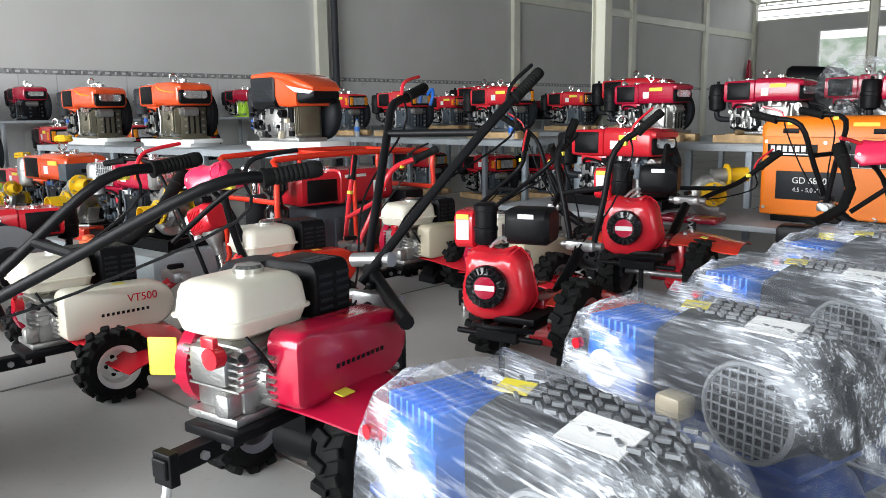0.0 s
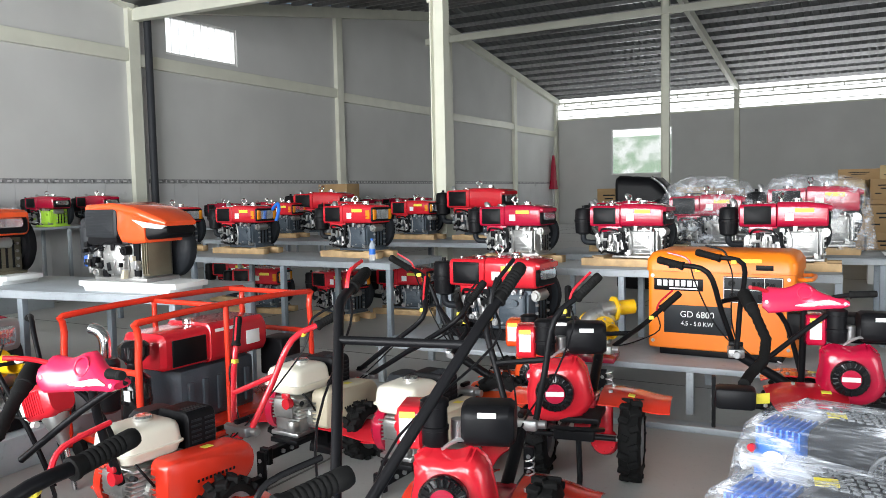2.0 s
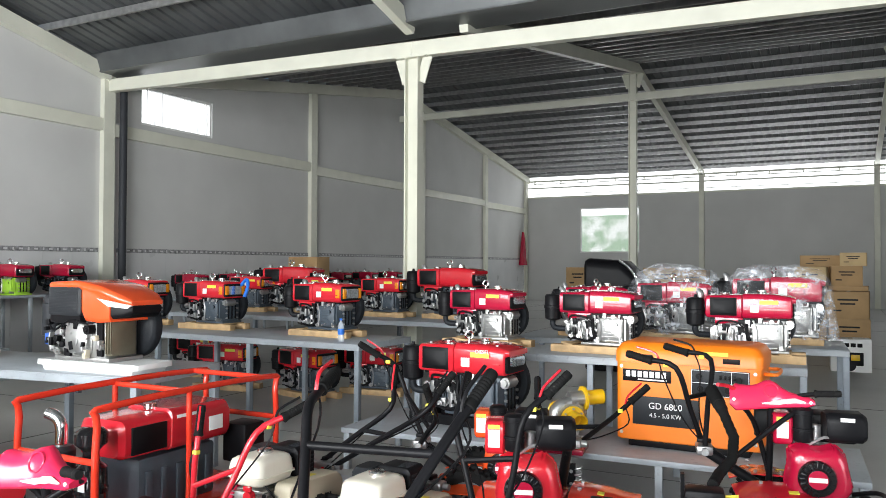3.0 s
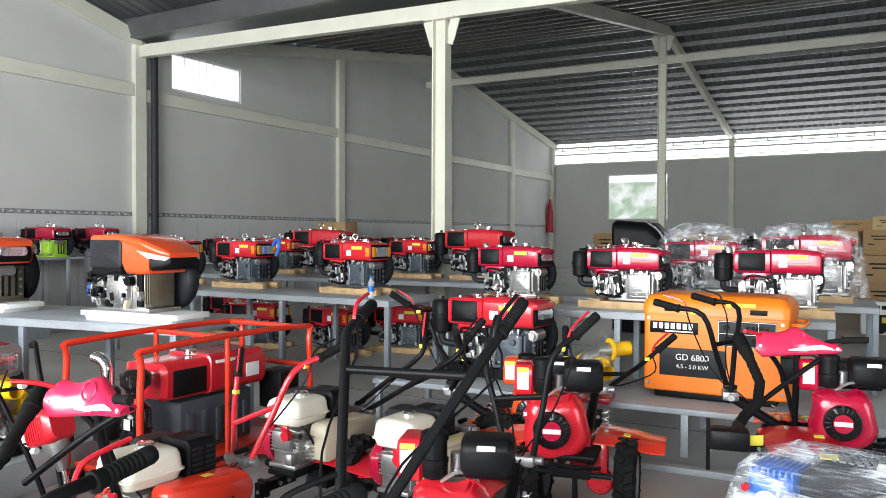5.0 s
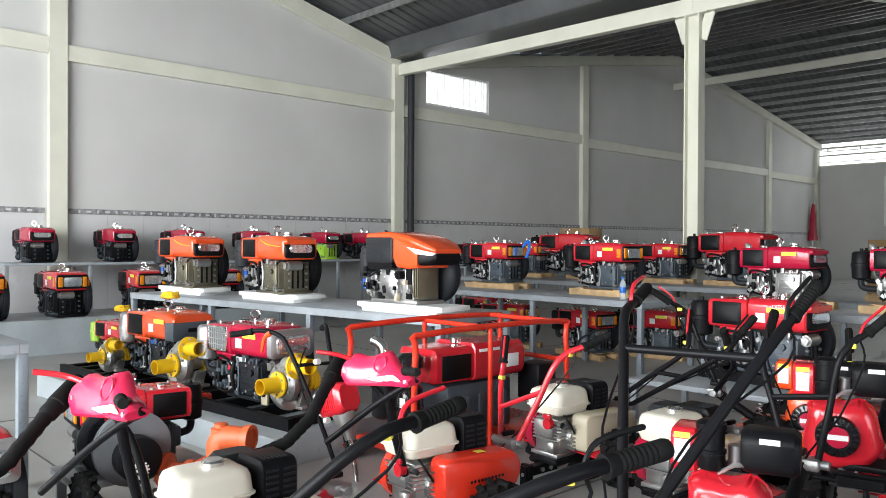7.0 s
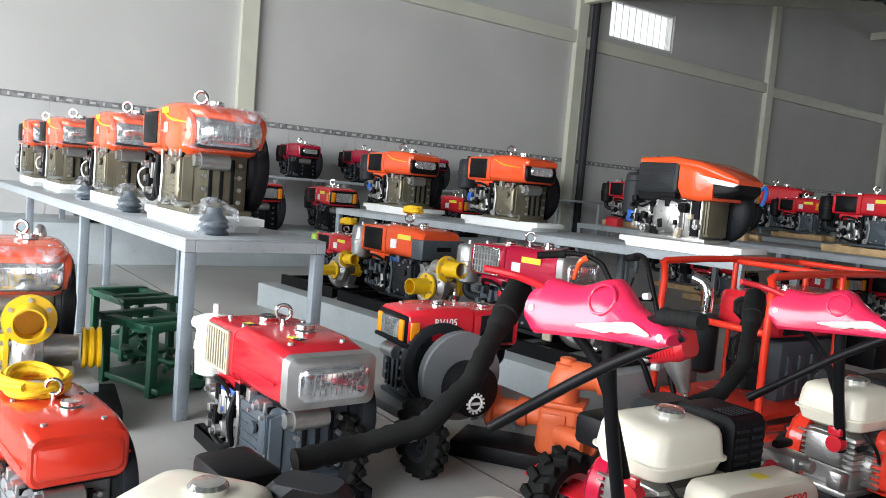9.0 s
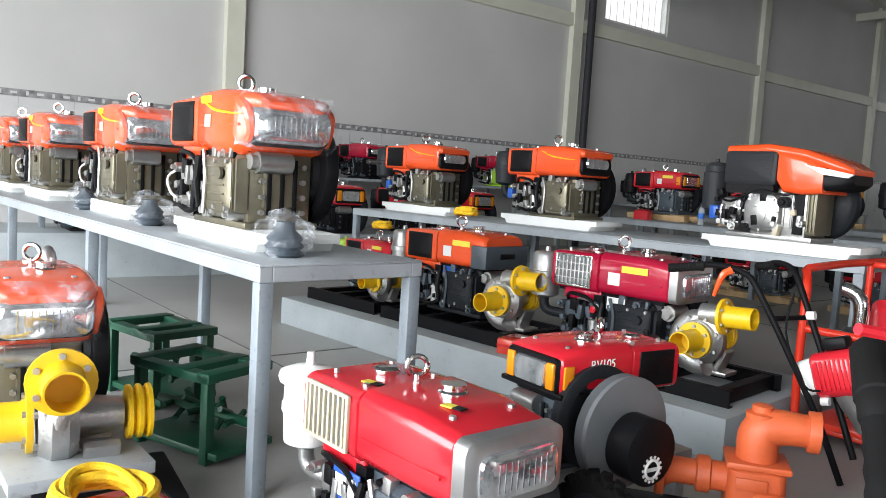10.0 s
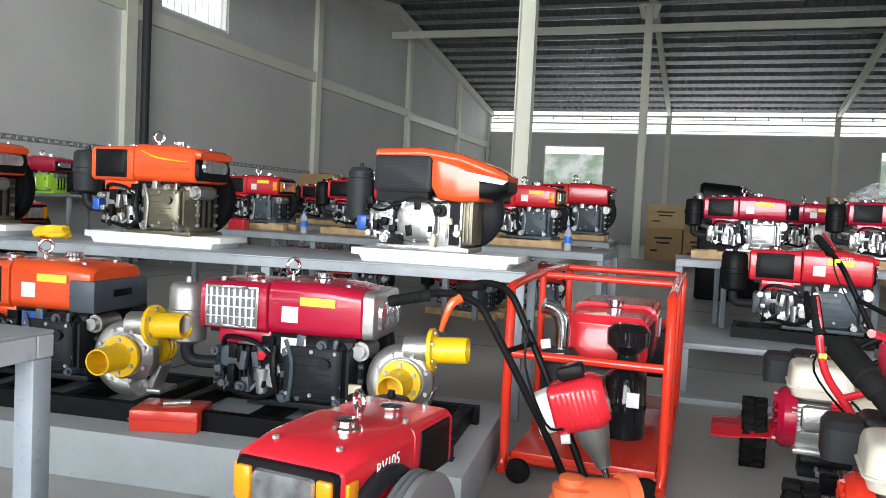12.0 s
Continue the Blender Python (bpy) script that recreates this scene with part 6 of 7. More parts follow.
def gear_pump(m):
    """Orange cast pump: drive flange, bolted neck, square body with an upright elbow and a side branch; shaft along +x."""
    e = empty("gear_pump", m, "orange cast-iron pump with an upright elbow outlet", "water pump")
    bm = latheb([(0.0, 0), (0.085, 0), (0.092, 0.008), (0.092, 0.03), (0.06, 0.036), (0.045, 0.06), (0.045, 0.13), (0.062, 0.135), (0.062, 0.175), (0.05, 0.18), (0.05, 0.23), (0, 0.23)], pose(-0.13, 0, 0.22, 0, 90, 0), 24)
    part("drive_neck", bm, RUST, e)
    bm = bmesh.new()
    bolt_ring(bm, (-0.132, 0, 0.22), 0.07, 6, 0.009, (-1, 0, 0))
    part("bolts", bm, STEEL, e)
    bm = loftb([(0.08, 0.19, 0, 0.17, 0.16, 0.03), (0.10, 0.19, 0, 0.19, 0.18, 0.035), (0.27, 0.19, 0, 0.18, 0.17, 0.035), (0.285, 0.19, 0, 0.15, 0.14, 0.03)], "z", 5)
    box(bm, (0.19, 0, 0.29), (0.2, 0.18, 0.022), 0.006)
    part("pump_body", bm, RUST, e)
    part("cast_plate", boxb((0.17, -0.092, 0.235), (0.1, 0.008, 0.04), 0.004), RUST, e)
    bm = tubeb([(0.19, 0, 0.28), (0.19, 0, 0.37), (0.215, 0, 0.405), (0.27, -0.005, 0.415), (0.34, -0.01, 0.415)], [0.066, 0.068, 0.066, 0.058, 0.052], 18)
    part("elbow", bm, RUST, e)
    part("elbow_collar", latheb([(0.052, 0), (0.066, 0), (0.068, 0.012), (0.068, 0.036), (0.05, 0.04), (0.045, 0.02), (0, 0.02)], pose(0.335, -0.01, 0.415, 0, 90, -4), 20), RUST, e)
    part("top_plug", latheb([(0.05, 0.42), (0.052, 0.455), (0.034, 0.46), (0.034, 0.48), (0.02, 0.485), (0, 0.485)], pose(0.195, 0, 0), 18), RUST, e)
    part("side_branch", tubeb([(0.2, -0.06, 0.17), (0.27, -0.11, 0.17), (0.32, -0.145, 0.17)], [0.05, 0.046, 0.04], 16), RUST, e)
    part("branch_collar", latheb([(0.038, 0), (0.056, 0), (0.058, 0.03), (0.042, 0.034), (0.036, 0.015), (0, 0.015)], pose(0.31, -0.138, 0.17, 0, 90, -35), 18), RUST, e)
    part("base_frame", boxb((0.05, 0, 0.045), (0.62, 0.26, 0.07), 0.008), BLACK, e)
    return e


def wheel_pair(m, r):
    e = empty("transport_wheels", m, "black rubber transport wheels under a pump set", "wheels")
    for s in (-1, 1):
        lug_wheel(e, (0, s * 0.18, r), r, 0.06, DARKCAST, 18)
    part("axle", cylb((0, -0.16, r), (0, 0.16, r), 0.012, seg=8), STEEL, e)


def green_frame(m, label):
    e = empty("machine_frame", m, label, "machine frame", "green frames")
    for x in (-0.2, 0.2):
        for y in (-0.14, 0.14):
            part("leg", boxb((x, y, 0.16), (0.04, 0.04, 0.32), 0.003), GREEN, e)
    for y in (-0.14, 0.14):
        part("rail", boxb((0, y, 0.34), (0.46, 0.06, 0.035), 0.003), GREEN, e)
    for x in (-0.2, 0.06, 0.2):
        part("cross_member", boxb((x, 0, 0.345), (0.07, 0.34, 0.035), 0.003), GREEN, e)
    bm = bmesh.new()
    for k in range(9):
        a = k * 0.8
        tube(bm, [(-0.18 + k * 0.045, 0.07 * math.cos(a), 0.15 + 0.07 * math.sin(a)), (-0.16 + k * 0.045, 0.03, 0.15), (-0.14 + k * 0.045, -0.07 * math.cos(a), 0.15 - 0.07 * math.sin(a))], 0.013, 6)
    cyl(bm, (-0.25, 0, 0.15), (0.3, 0, 0.15), 0.02, seg=10)
    part("rotor", bm, GREEN, e)
    part("lower_tray", boxb((0.02, 0, 0.04), (0.5, 0.3, 0.03), 0.004), GREEN, e)
    return e


def rope_coil(m, R=0.13, turns=5):
    """Hanks of thick rope laid round loosely, each turn a little off the last."""
    n = turns * 14
    pts = []
    for k in range(n):
        a = 2 * math.pi * k / 14
        w = 1 + 0.16 * math.sin(k * 0.23) + 0.06 * math.sin(a * 2 + k * 0.1)
        pts.append((R * w * math.cos(a) + 0.012 * math.sin(k * 0.31), R * 0.72 * w * math.sin(a), 0.014 + 0.035 * k / n + 0.008 * math.sin(a * 1.5)))
    ob = part("rope_coil", tubeb(pts, [0.0125 + 0.0012 * (k % 2) for k in range(n)], 8, 3), ROPE, None)
    ob.matrix_basis = m
    return tagged(ob, "coil of yellow twisted starter rope", "rope")


def carton(m, w, d, h, mtl, label, mark=True):
    e = empty("cardboard_box", m, label, "cardboard box", "stacked cartons")
    part("box", boxb((0, 0, h / 2), (w, d, h), 0.006), mtl, e)
    part("tape", boxb((0, 0, h + 0.001), (0.06, d + 0.002, 0.002)), BEIGE, e)
    if mark:
        bm = bmesh.new()
        for k, (ww, zz) in enumerate(((0.5, 0.7), (0.36, 0.55), (0.2, 0.3))):
            box(bm, (0.0 if k < 2 else -w * 0.25, -d / 2 - 0.001, h * zz), (w * ww, 0.002, h * 0.06))
        part("print", bm, DARKCAST, e, "printed dark bars")
    return e


def steel_shelf(m, w, d, levels, label):
    e = empty("steel_shelf", m, label, "shelf")
    for x in (0.02, w - 0.02):
        for y in (0.02, d - 0.02):
            part("post", boxb((x, y, levels[-1] / 2 + 0.1), (0.04, 0.04, levels[-1] + 0.2), 0.002), CREAM, e)
    for z in levels:
        part("shelf_board", boxb((w / 2, d / 2, z), (w - 0.09, d - 0.01, 0.04), 0.003), TABLE, e)
    return e


def low_platform(m, w, d, h, label):
    e = empty("low_platform", m, label, "platform", "low platforms")
    part("top", boxb((w / 2, d / 2, h - 0.02), (w, d, 0.04), 0.004), TABLE, e)
    n = max(2, int(w / 1.1) + 1)
    for k in range(n):
        for y in (0.04, d - 0.04):
            part("leg", boxb((0.04 + (w - 0.08) * k / (n - 1), y, (h - 0.04) / 2), (0.05, 0.05, h - 0.04), 0.003), TABLE, e)
    return e


def S(m, s):
    return m @ Matrix.Scale(s, 4)


# ---- first table: three orange engines on foam ----
ZT = 0.83
k1 = engine("table_engine", S(pose(-5.44, 2.68, ZT + 0.075, 0, 0, 2), 1.16), "orange diesel engine with film-wrapped lamp on white foam", ORANGE, OLIVE, "screen", "wrapped", None, False, group="orange engines", sticker=False)
part("yellow_flash", tubeb([(0.0, -0.181, 0.45), (0.1, -0.183, 0.415), (0.22, -0.18, 0.40), (0.3, -0.172, 0.395)], [0.003, 0.006, 0.004, 0.002], 6), YELLOW, k1, "yellow decal streak")
part("side_lever", boxb((-0.02, -0.19, 0.15), (0.035, 0.02, 0.2), 0.006, ry=12), BLACK, k1)
part("yellow_badge", loftb([(-0.181, 0.03, 0.452, 0.09, 0.028, 0.008), (-0.184, 0.03, 0.452, 0.085, 0.024, 0.008)], "y"), YELLOW, k1, "yellow decal with red strokes")
part("pale_print", boxb((0.05, -0.183, 0.375), (0.05, 0.003, 0.045), 0.002), CREAM, k1)
part("lamp_wire", tubeb([(-0.26, -0.15, 0.2), (-0.3, -0.19, 0.16), (-0.24, -0.2, 0.1), (-0.2, -0.17, 0.07)], 0.005, 6), WHITE, k1, "loose white wire")
for x, y, a in ((-7.02, 2.66, 1), (-8.75, 2.6, 3), (-9.95, 2.55, 0)):
    copy_thing(k1, pose(x, y, ZT + 0.075, 0, 0, a))
foam = sleepers(pose(-5.38, 2.68, ZT), 1.0, 0.34, 0.075, FOAM, "foam_support", "white foam block under an orange engine", True)
for x, y in ((-6.97, 2.66), (-8.7, 2.6), (-9.9, 2.55)):
    copy_thing(foam, pose(x, y, ZT))
rnd = random.Random(11)
for x, y in ((-4.80, 2.56), (-6.2, 2.5), (-7.4, 2.48)):
    e = empty("wrapped_pulley", pose(x, y, ZT), "grooved dark pulley in a clear plastic bag", "pulley", "bagged pulleys")
    part("pulley", latheb([(0.06, 0.0), (0.075, 0.01), (0.06, 0.025), (0.075, 0.04), (0.06, 0.055), (0.07, 0.07), (0.04, 0.1), (0.035, 0.13), (0, 0.13)], None, 20), GREYCAST, e)
    bm = bmesh.new()
    bmesh.ops.create_icosphere(bm, subdivisions=4, radius=0.1)
    for v in bm.verts:
        v.co = Vector((v.co.x, v.co.y, max(-0.078, v.co.z * 0.9))) * (1 + 0.3 * noise.noise(v.co * 16) + 0.12 * noise.noise(v.co * 50))
        v.co.z += 0.085
    part("plastic_bag", bm, CLEAR, e, "crumpled clear bag", False)

# ---- second table ----
k4 = engine("table_engine", S(pose(-6.58, 5.88, ZT + 0.07, 0, 0, 0), 1.18), "orange diesel engine with dark air cleaner on white foam", ORANGE, OLIVE, "screen", "plain", CHARCOAL, False, group="orange engines", sticker=False)
part("yellow_flash", tubeb([(0.0, -0.181, 0.45), (0.1, -0.183, 0.415), (0.22, -0.18, 0.40), (0.3, -0.172, 0.395)], [0.003, 0.006, 0.004, 0.002], 6), YELLOW, k4, "yellow decal streak")
part("fuel_valve", boxb((-0.33, -0.12, 0.15), (0.05, 0.05, 0.07), 0.01), DIALBLUE, k4, "small blue fuel valve")
copy_thing(k4, pose(-8.10, 5.67, ZT + 0.07, 0, 0, 2))
hooded_engine("hooded_engine", S(pose(-4.73, 5.99, ZT + 0.075, 0, 0, 2), 1.13), "large orange engine with a sweeping bonnet on white foam")
for x, y in ((-8.05, 5.67), (-6.53, 5.87), (-4.66, 5.98)):
    copy_thing(foam, pose(x, y, ZT, 0, 0, 4))

# ---- red engines on the rear tables ----
er = engine("red_engine", S(pose(-6.62, 9.15, ZT + 0.08, 0, 0, -4), 1.05), "red diesel engine with amber lamp on pale timber", RED, GREYCAST, "screen", "amber", BLACK, True, group="red engines")
spots = [(-4.85, 9.05, -6, 0.0), (-8.6, 12.1, -3, 0.0), (-7.35, 12.2, -8, 0.0), (-5.95, 12.1, -4, 0.0), (-7.9, 9.15, -2, 0.0), (-8.0, 10.4, 5, -0.83), (-5.6, 9.7, -12, -0.83), (-6.9, 9.7, 8, -0.83), (-5.0, 10.3, 6, -0.83)]
for x, y, a, dz in spots:
    copy_thing(er, pose(x, y, ZT + 0.08 + dz, 0, 0, a))
tim = sleepers(pose(-6.62, 9.15, ZT), 0.85, 0.36, 0.068, TIMBER)
for x, y, a, dz in spots:
    copy_thing(tim, pose(x, y, ZT + dz, 0, 0, a))
big = engine("red_engine", S(pose(-4.85, 12.15, ZT + 0.08, 0, 0, -4), 1.38), "large red diesel engine with a black domed air cleaner", RED, GREYCAST, "screen", "none", BLACK, True, group="red engines", sticker=False)
copy_thing(tim, pose(-4.85, 12.15, ZT, 0, 0, -4))
copy_thing(big, pose(-8.0, 12.45, ZT + 0.08, 0, 0, 4))
part("blue_hose", tubeb([(0.3, 0.1, 0.4), (0.42, 0.1, 0.5), (0.46, 0.08, 0.42), (0.44, 0.05, 0.3)], 0.02, 8), BLUE, er, "blue hose loop")
ew = engine("white_red_engine", S(pose(-1.72, 8.95, ZT + 0.075, 0, 0, -3), 1.0), "red diesel engine with bare aluminium crankcase on timber", CRIMSON, ALU, "screen", "plain", BLACK, True, group="red engines")
wspots = [(-2.85, 8.95, -6), (-2.2, 10.55, 4), (-0.45, 8.98, 3)]
for x, y, a in wspots:
    copy_thing(ew, pose(x, y, ZT + 0.075, 0, 0, a))
for x, y, a in wspots + [(-1.72, 8.95, -3), (-1.35, 10.6, 0), (-0.35, 10.7, 0)]:
    copy_thing(tim, pose(x, y, ZT, 0, 0, a))
for x, y, a, sc in ((-1.35, 10.6, -4, 1.12), (-0.35, 10.7, 2, 1.25)):
    ob = copy_thing(ew, pose(x, y, ZT + 0.075, 0, 0, a))
    ob.matrix_basis = S(pose(x, y, ZT + 0.075, 0, 0, a), sc)
    ob["label"] = "red diesel engine under a loose clear plastic sheet"
    bm = bmesh.new()
    rings = []
    for z, w, d in ((0.0, 1.12, 0.62), (0.25, 1.08, 0.6), (0.5, 0.98, 0.52), (0.66, 0.8, 0.4), (0.72, 0.5, 0.2)):
        rings.append([Vector((u * (1 + 0.12 * noise.noise(Vector((u * 6, v * 6, z * 4 + x)))), v * (1 + 0.12 * noise.noise(Vector((v * 6, u * 6, z * 4 + x)))), z + 0.07 * noise.noise(Vector((u * 5, v * 5, x))))) for u, v in rrect(w, d, 0.08, 8)])
    skin(bm, rings)
    sh = part("plastic_sheet", bm, CLEAR, None, "", False)
    sh.matrix_basis = pose(x, y, ZT + 0.07, 0, 0, a)
    tagged(sh, "loose clear plastic dust sheet over an engine", "plastic sheet", "dust sheets")

# back row along the gable wall
plinth(pose(-10.05, 2.2, 0, 0, 0, 90), 6.6, 1.2, 0.44, "long grey painted plinth beside the gable wall")
lowred = engine("red_engine", S(pose(-10.5, 6.1, 0.44, 0, 0, -6), 1.2), "red diesel engine with yellow lamp on a grey plinth", RED, BLACK, "screen", "amber", DARKCAST, False, group="red engines")
for y in (3.2, 4.1, 5.05, 7.2, 8.2):
    copy_thing(lowred, pose(-10.55, y, 0.44, 0, 0, -6 + y))
low_platform(pose(-11.55, 4.6, 0, 0, 0, 90), 7.8, 0.8, 1.1, "high grey steel bench along the gable wall")
hi = engine("red_engine", S(pose(-11.95, 6.25, 1.1, 0, 0, 0), 1.05), "red and black diesel engine on the high wall bench", CRIMSON, BLACK, "screen", "plain", BLACK, True, group="red engines", sticker=False)
for y, a in ((7.35, 4), (8.6, -5), (11.0, 3), (5.1, 0)):
    copy_thing(hi, pose(-11.95, y, 1.1, 0, 0, a))
engine("green_engine", S(pose(-11.95, 10.05, 1.1, 0, 0, 2), 1.05), "small red engine with lime green cover on the wall bench", CRIMSON, LIME, "screen", "plain", BLACK, True, group="red engines", sticker=False)
low_platform(pose(-11.7, 13.6, 0, 0, 0, 90), 10.0, 0.8, 0.9, "long grey steel bench under the high window")
for k in range(7):
    ob = copy_thing(hi, pose(-12.1, 14.2 + k * 1.35, 0.9, 0, 0, -8 + 5 * (k % 4)))
    ob["label"] = "dark red engine on the bench below the high window"

# ---- pump plinth ----
PA = 6.0
plinth(pose(-7.44, 3.88, 0, 0, 0, PA), 3.52, 1.15, 0.2, "pale blue-grey concrete plinth carrying pump sets")
PM = pose(-7.44, 3.88, 0.2, 0, 0, PA)
for x, w in ((0.5, 0.8), (1.55, 1.15), (2.8, 1.3)):
    skid(PM @ pose(x, 0.45, 0), w, 0.62)
ep = engine("pump_engine", S(PM @ pose(2.66, 0.50, 0.085), 1.10), "dark red diesel engine with chrome grille on a black skid", CRIMSON, DARKCAST, "chrome", "bezel", STEEL, False, group="pump engines", side=STICKER)
part("red_tap", latheb([(0.0, 0), (0.022, 0), (0.022, 0.01), (0, 0.012)], at_y(-0.075, -0.165, 0.2), 6), RED, ep, "small red tap")
part("key_switch", boxb((0.3, -0.16, 0.06), (0.06, 0.02, 0.12), 0.004), BEIGE, ep, "cream key-switch plate")
part("key_dial", cylb((0.3, -0.17, 0.07), (0.3, -0.18, 0.07), 0.02, seg=14), BLACK, ep)
eo = engine("pump_engine", S(PM @ pose(1.35, 0.55, 0.085), 1.12), "orange diesel engine with a grey end box on a black skid", ORANGE, DARKCAST, "screen", "box", STEEL, False, group="pump engines", side=DIALBLUE)
e0 = engine("pump_engine", S(PM @ pose(0.42, 0.6, 0.085), 0.8), "small red pump engine with a white filter", RED, DARKCAST, "screen", "plain", LIME, False, group="pump engines")
volute_pump("water_pump", S(PM @ pose(1.98, 0.28, 0.085), 1.05), "aluminium water pump with yellow flanged pipes")
volute_pump("water_pump", S(PM @ pose(3.2, 0.34, 0.085), 1.02), "aluminium water pump with yellow flanged pipes on the plinth end")
volute_pump("water_pump", S(PM @ pose(0.85, 0.25, 0.085), 0.8), "small aluminium water pump with yellow pipes")
for x, y, z in ((1.35, 0.55, 0.72), (0.42, 0.6, 0.55)):
    rope_coil(PM @ pose(x, y, z), 0.07, 5)
e = empty("tool_case", PM @ pose(2.25, 0.18, 0.0, 0, 0, 12), "flat red metal tool case with a latch", "tool case")
part("case", boxb((0, 0, 0.045), (0.28, 0.2, 0.09), 0.01), VERMILION, e)
part("handle", cylb((-0.03, -0.02, 0.098), (0.07, 0.02, 0.098), 0.012, seg=10), STEEL, e)
part("seam", boxb((0, 0, 0.05), (0.284, 0.204, 0.006)), RED, e)

# ---- red engines on the floor near the walk ----
er1 = engine("floor_engine", S(pose(-3.88, 2.55, 0.06, 0, 0, 2), 1.04), "red diesel engine with brass grille and chrome lamp surround", RED, GREYCAST, "brass", "bezel", WHITE, False, group="pump engines", sticker=False)
for x, y, a in ((-0.13, -0.09, 8), (0.18, -0.06, 12)):
    st = part("warning_sticker", boxb((x, y, 0.4875 if x > 0 else 0.4775), (0.035, 0.03, 0.003), rz=a), YELLOWTAG, er1)
    part("warning_print", boxb((x + 0.033, y + 0.006, 0.4875 if x > 0 else 0.4775), (0.03, 0.028, 0.003), rz=a), BLACK, st)
part("rating_plate", boxb((-0.1, -0.168, 0.2), (0.13, 0.006, 0.10), 0.002), DIALBLUE, er1, "blue rating plate")
part("plate_print", boxb((-0.1, -0.1725, 0.2), (0.1, 0.003, 0.06), 0.001), STICKER, er1)
part("air_cleaner_lid", latheb([(0.0, 0.50), (0.012, 0.50), (0.014, 0.46), (0.06, 0.452), (0.092, 0.44), (0.096, 0.425), (0.092, 0.41), (0.085, 0.408)], pose(-0.43, -0.10, 0.0), 24), WHITE, er1, "domed white lid with a wing nut")
skid(pose(-3.9, 2.55, -0.02), 0.9, 0.4, "black skid under a red engine on the floor")
wheel_pair(pose(-3.62, 2.86, 0), 0.15)
e = engine("floor_engine", S(pose(-3.97, 3.38, 0.21, 0, 0, -95), 0.85), "red diesel engine with amber-framed lamp and grey flywheel", RED, GREYCAST, "screen", "amber", BLACK, False, group="pump engines", sticker=False)
words("lettering", "RV105", 0.05, pose(0.12, 0.1825, 0.42, 90, 0, 180), STICKER, e)
part("black_band", boxb((0.14, 0, 0.305), (0.4, 0.372, 0.02), 0.004), BLACK, e)
part("belt_wheel", latheb([(0.03, 0), (0.215, 0), (0.225, 0.01), (0.205, 0.02), (0.225, 0.03), (0.205, 0.04), (0.225, 0.05), (0.225, 0.07), (0.18, 0.075), (0.06, 0.06), (0, 0.06)], pose(0.05, 0.20, 0.16, -90, 0, 0), 36), MESHGREY, e, "large grey grooved belt wheel")
part("belt_guard", latheb([(0.12, 0), (0.13, 0.005), (0.13, 0.12), (0.12, 0.125), (0, 0.125)], pose(0.05, 0.28, 0.12, -90, 0, 0), 28), BLACK, e, "black drum guard with a white cog mark")
bm = ringb((0.05, 0.408, 0.06), 0.036, 0.006, (0, 1, 0), 6, 24)
for k in range(14):
    a = 2 * math.pi * k / 14
    box(bm, (0.05 + 0.048 * math.cos(a), 0.408, 0.06 + 0.048 * math.sin(a)), (0.01, 0.004, 0.01), ry=-math.degrees(a))
box(bm, (0.05, 0.409, 0.06), (0.05, 0.004, 0.014))
part("cog_mark", bm, STICKER, e)
low_platform(pose(-4.19, 3.05, 0), 0.42, 0.7, 0.21, "low black frame under a red engine")
gear_pump(pose(-3.62, 3.54, -0.008, 0, 0, 36))
brushcutter(pose(-3.56, 4.47, -0.185, 0, 0, 6))
cage_set(pose(-3.93, 4.82, 0, 0, 0, 0), 0.65, 1.45, 0.85, "red tubular frame holding a red engine and black filters")

# near corner: red engine, orange engine, yellow pump, rope and green frames
en = engine("floor_engine", S(pose(-3.71, 1.73, 0.0, 0, 0, 6), 0.82), "bright red engine with chrome cap beside the walkway", VERMILION, MESHGREY, "screen", "off", None, False, group="pump engines", sticker=False)
rope_coil(pose(-3.87, 1.69, 0.395), 0.12, 6)
oe = engine("floor_engine", S(pose(-5.45, 1.83, 0.2, 0, 0, -4), 1.08), "orange engine with a wide faceted lamp under the table", ORANGE, OLIVE, "screen", "wrapped", None, True, group="orange engines", sticker=False)
low_platform(pose(-5.9, 1.62, 0), 1.3, 0.42, 0.2, "low black frame under an orange engine")
pm = volute_pump("water_pump", S(pose(-4.84, 1.80, 0.10, 0, 0, -8), 1.22), "aluminium pump with a large yellow flange")
part("bracket_plate", boxb((0.05, 0.1, -0.04), (0.36, 0.4, 0.08), 0.01), BLACK, pm)
green_frame(pose(-5.22, 2.42, 0, 0, 0, 20), "dark green welded machine frame on the floor")
green_frame(pose(-5.98, 2.5, 0, 0, 0, 12), "dark green welded machine frame under the table")

# ---- platform with the generator ----
low_platform(pose(-3.3, 7.1, 0, 0, 0, 3), 3.7, 0.95, 0.33, "long pale low steel platform")
bm = boxb((1.85, -0.12, 0.02), (3.9, 0.12, 0.04), 0.004)
ob = part("floor_skid", bm, TABLE, None)
ob.matrix_basis = pose(-3.4, 6.9, 0, 0, 0, 3)
tagged(ob, "pale steel strip lying along the floor", "steel strip")
generator(pose(-0.72, 7.82, 0.33, 0, 0, -1))
ev = engine("platform_engine", S(pose(-2.45, 7.75, 0.42, 0, 0, -4), 1.18), "red diesel engine with black radiator on the low platform", RED, GREYCAST, "screen", "none", BLACK, False, group="red engines")
words("lettering", "DIESEL", 0.035, pose(0.17, -0.1805, 0.44, 90, 0, 0), STICKER, ev)
skid(pose(-2.45, 7.75, 0.33, 0, 0, -4), 1.0, 0.42, "black skid on the low platform")
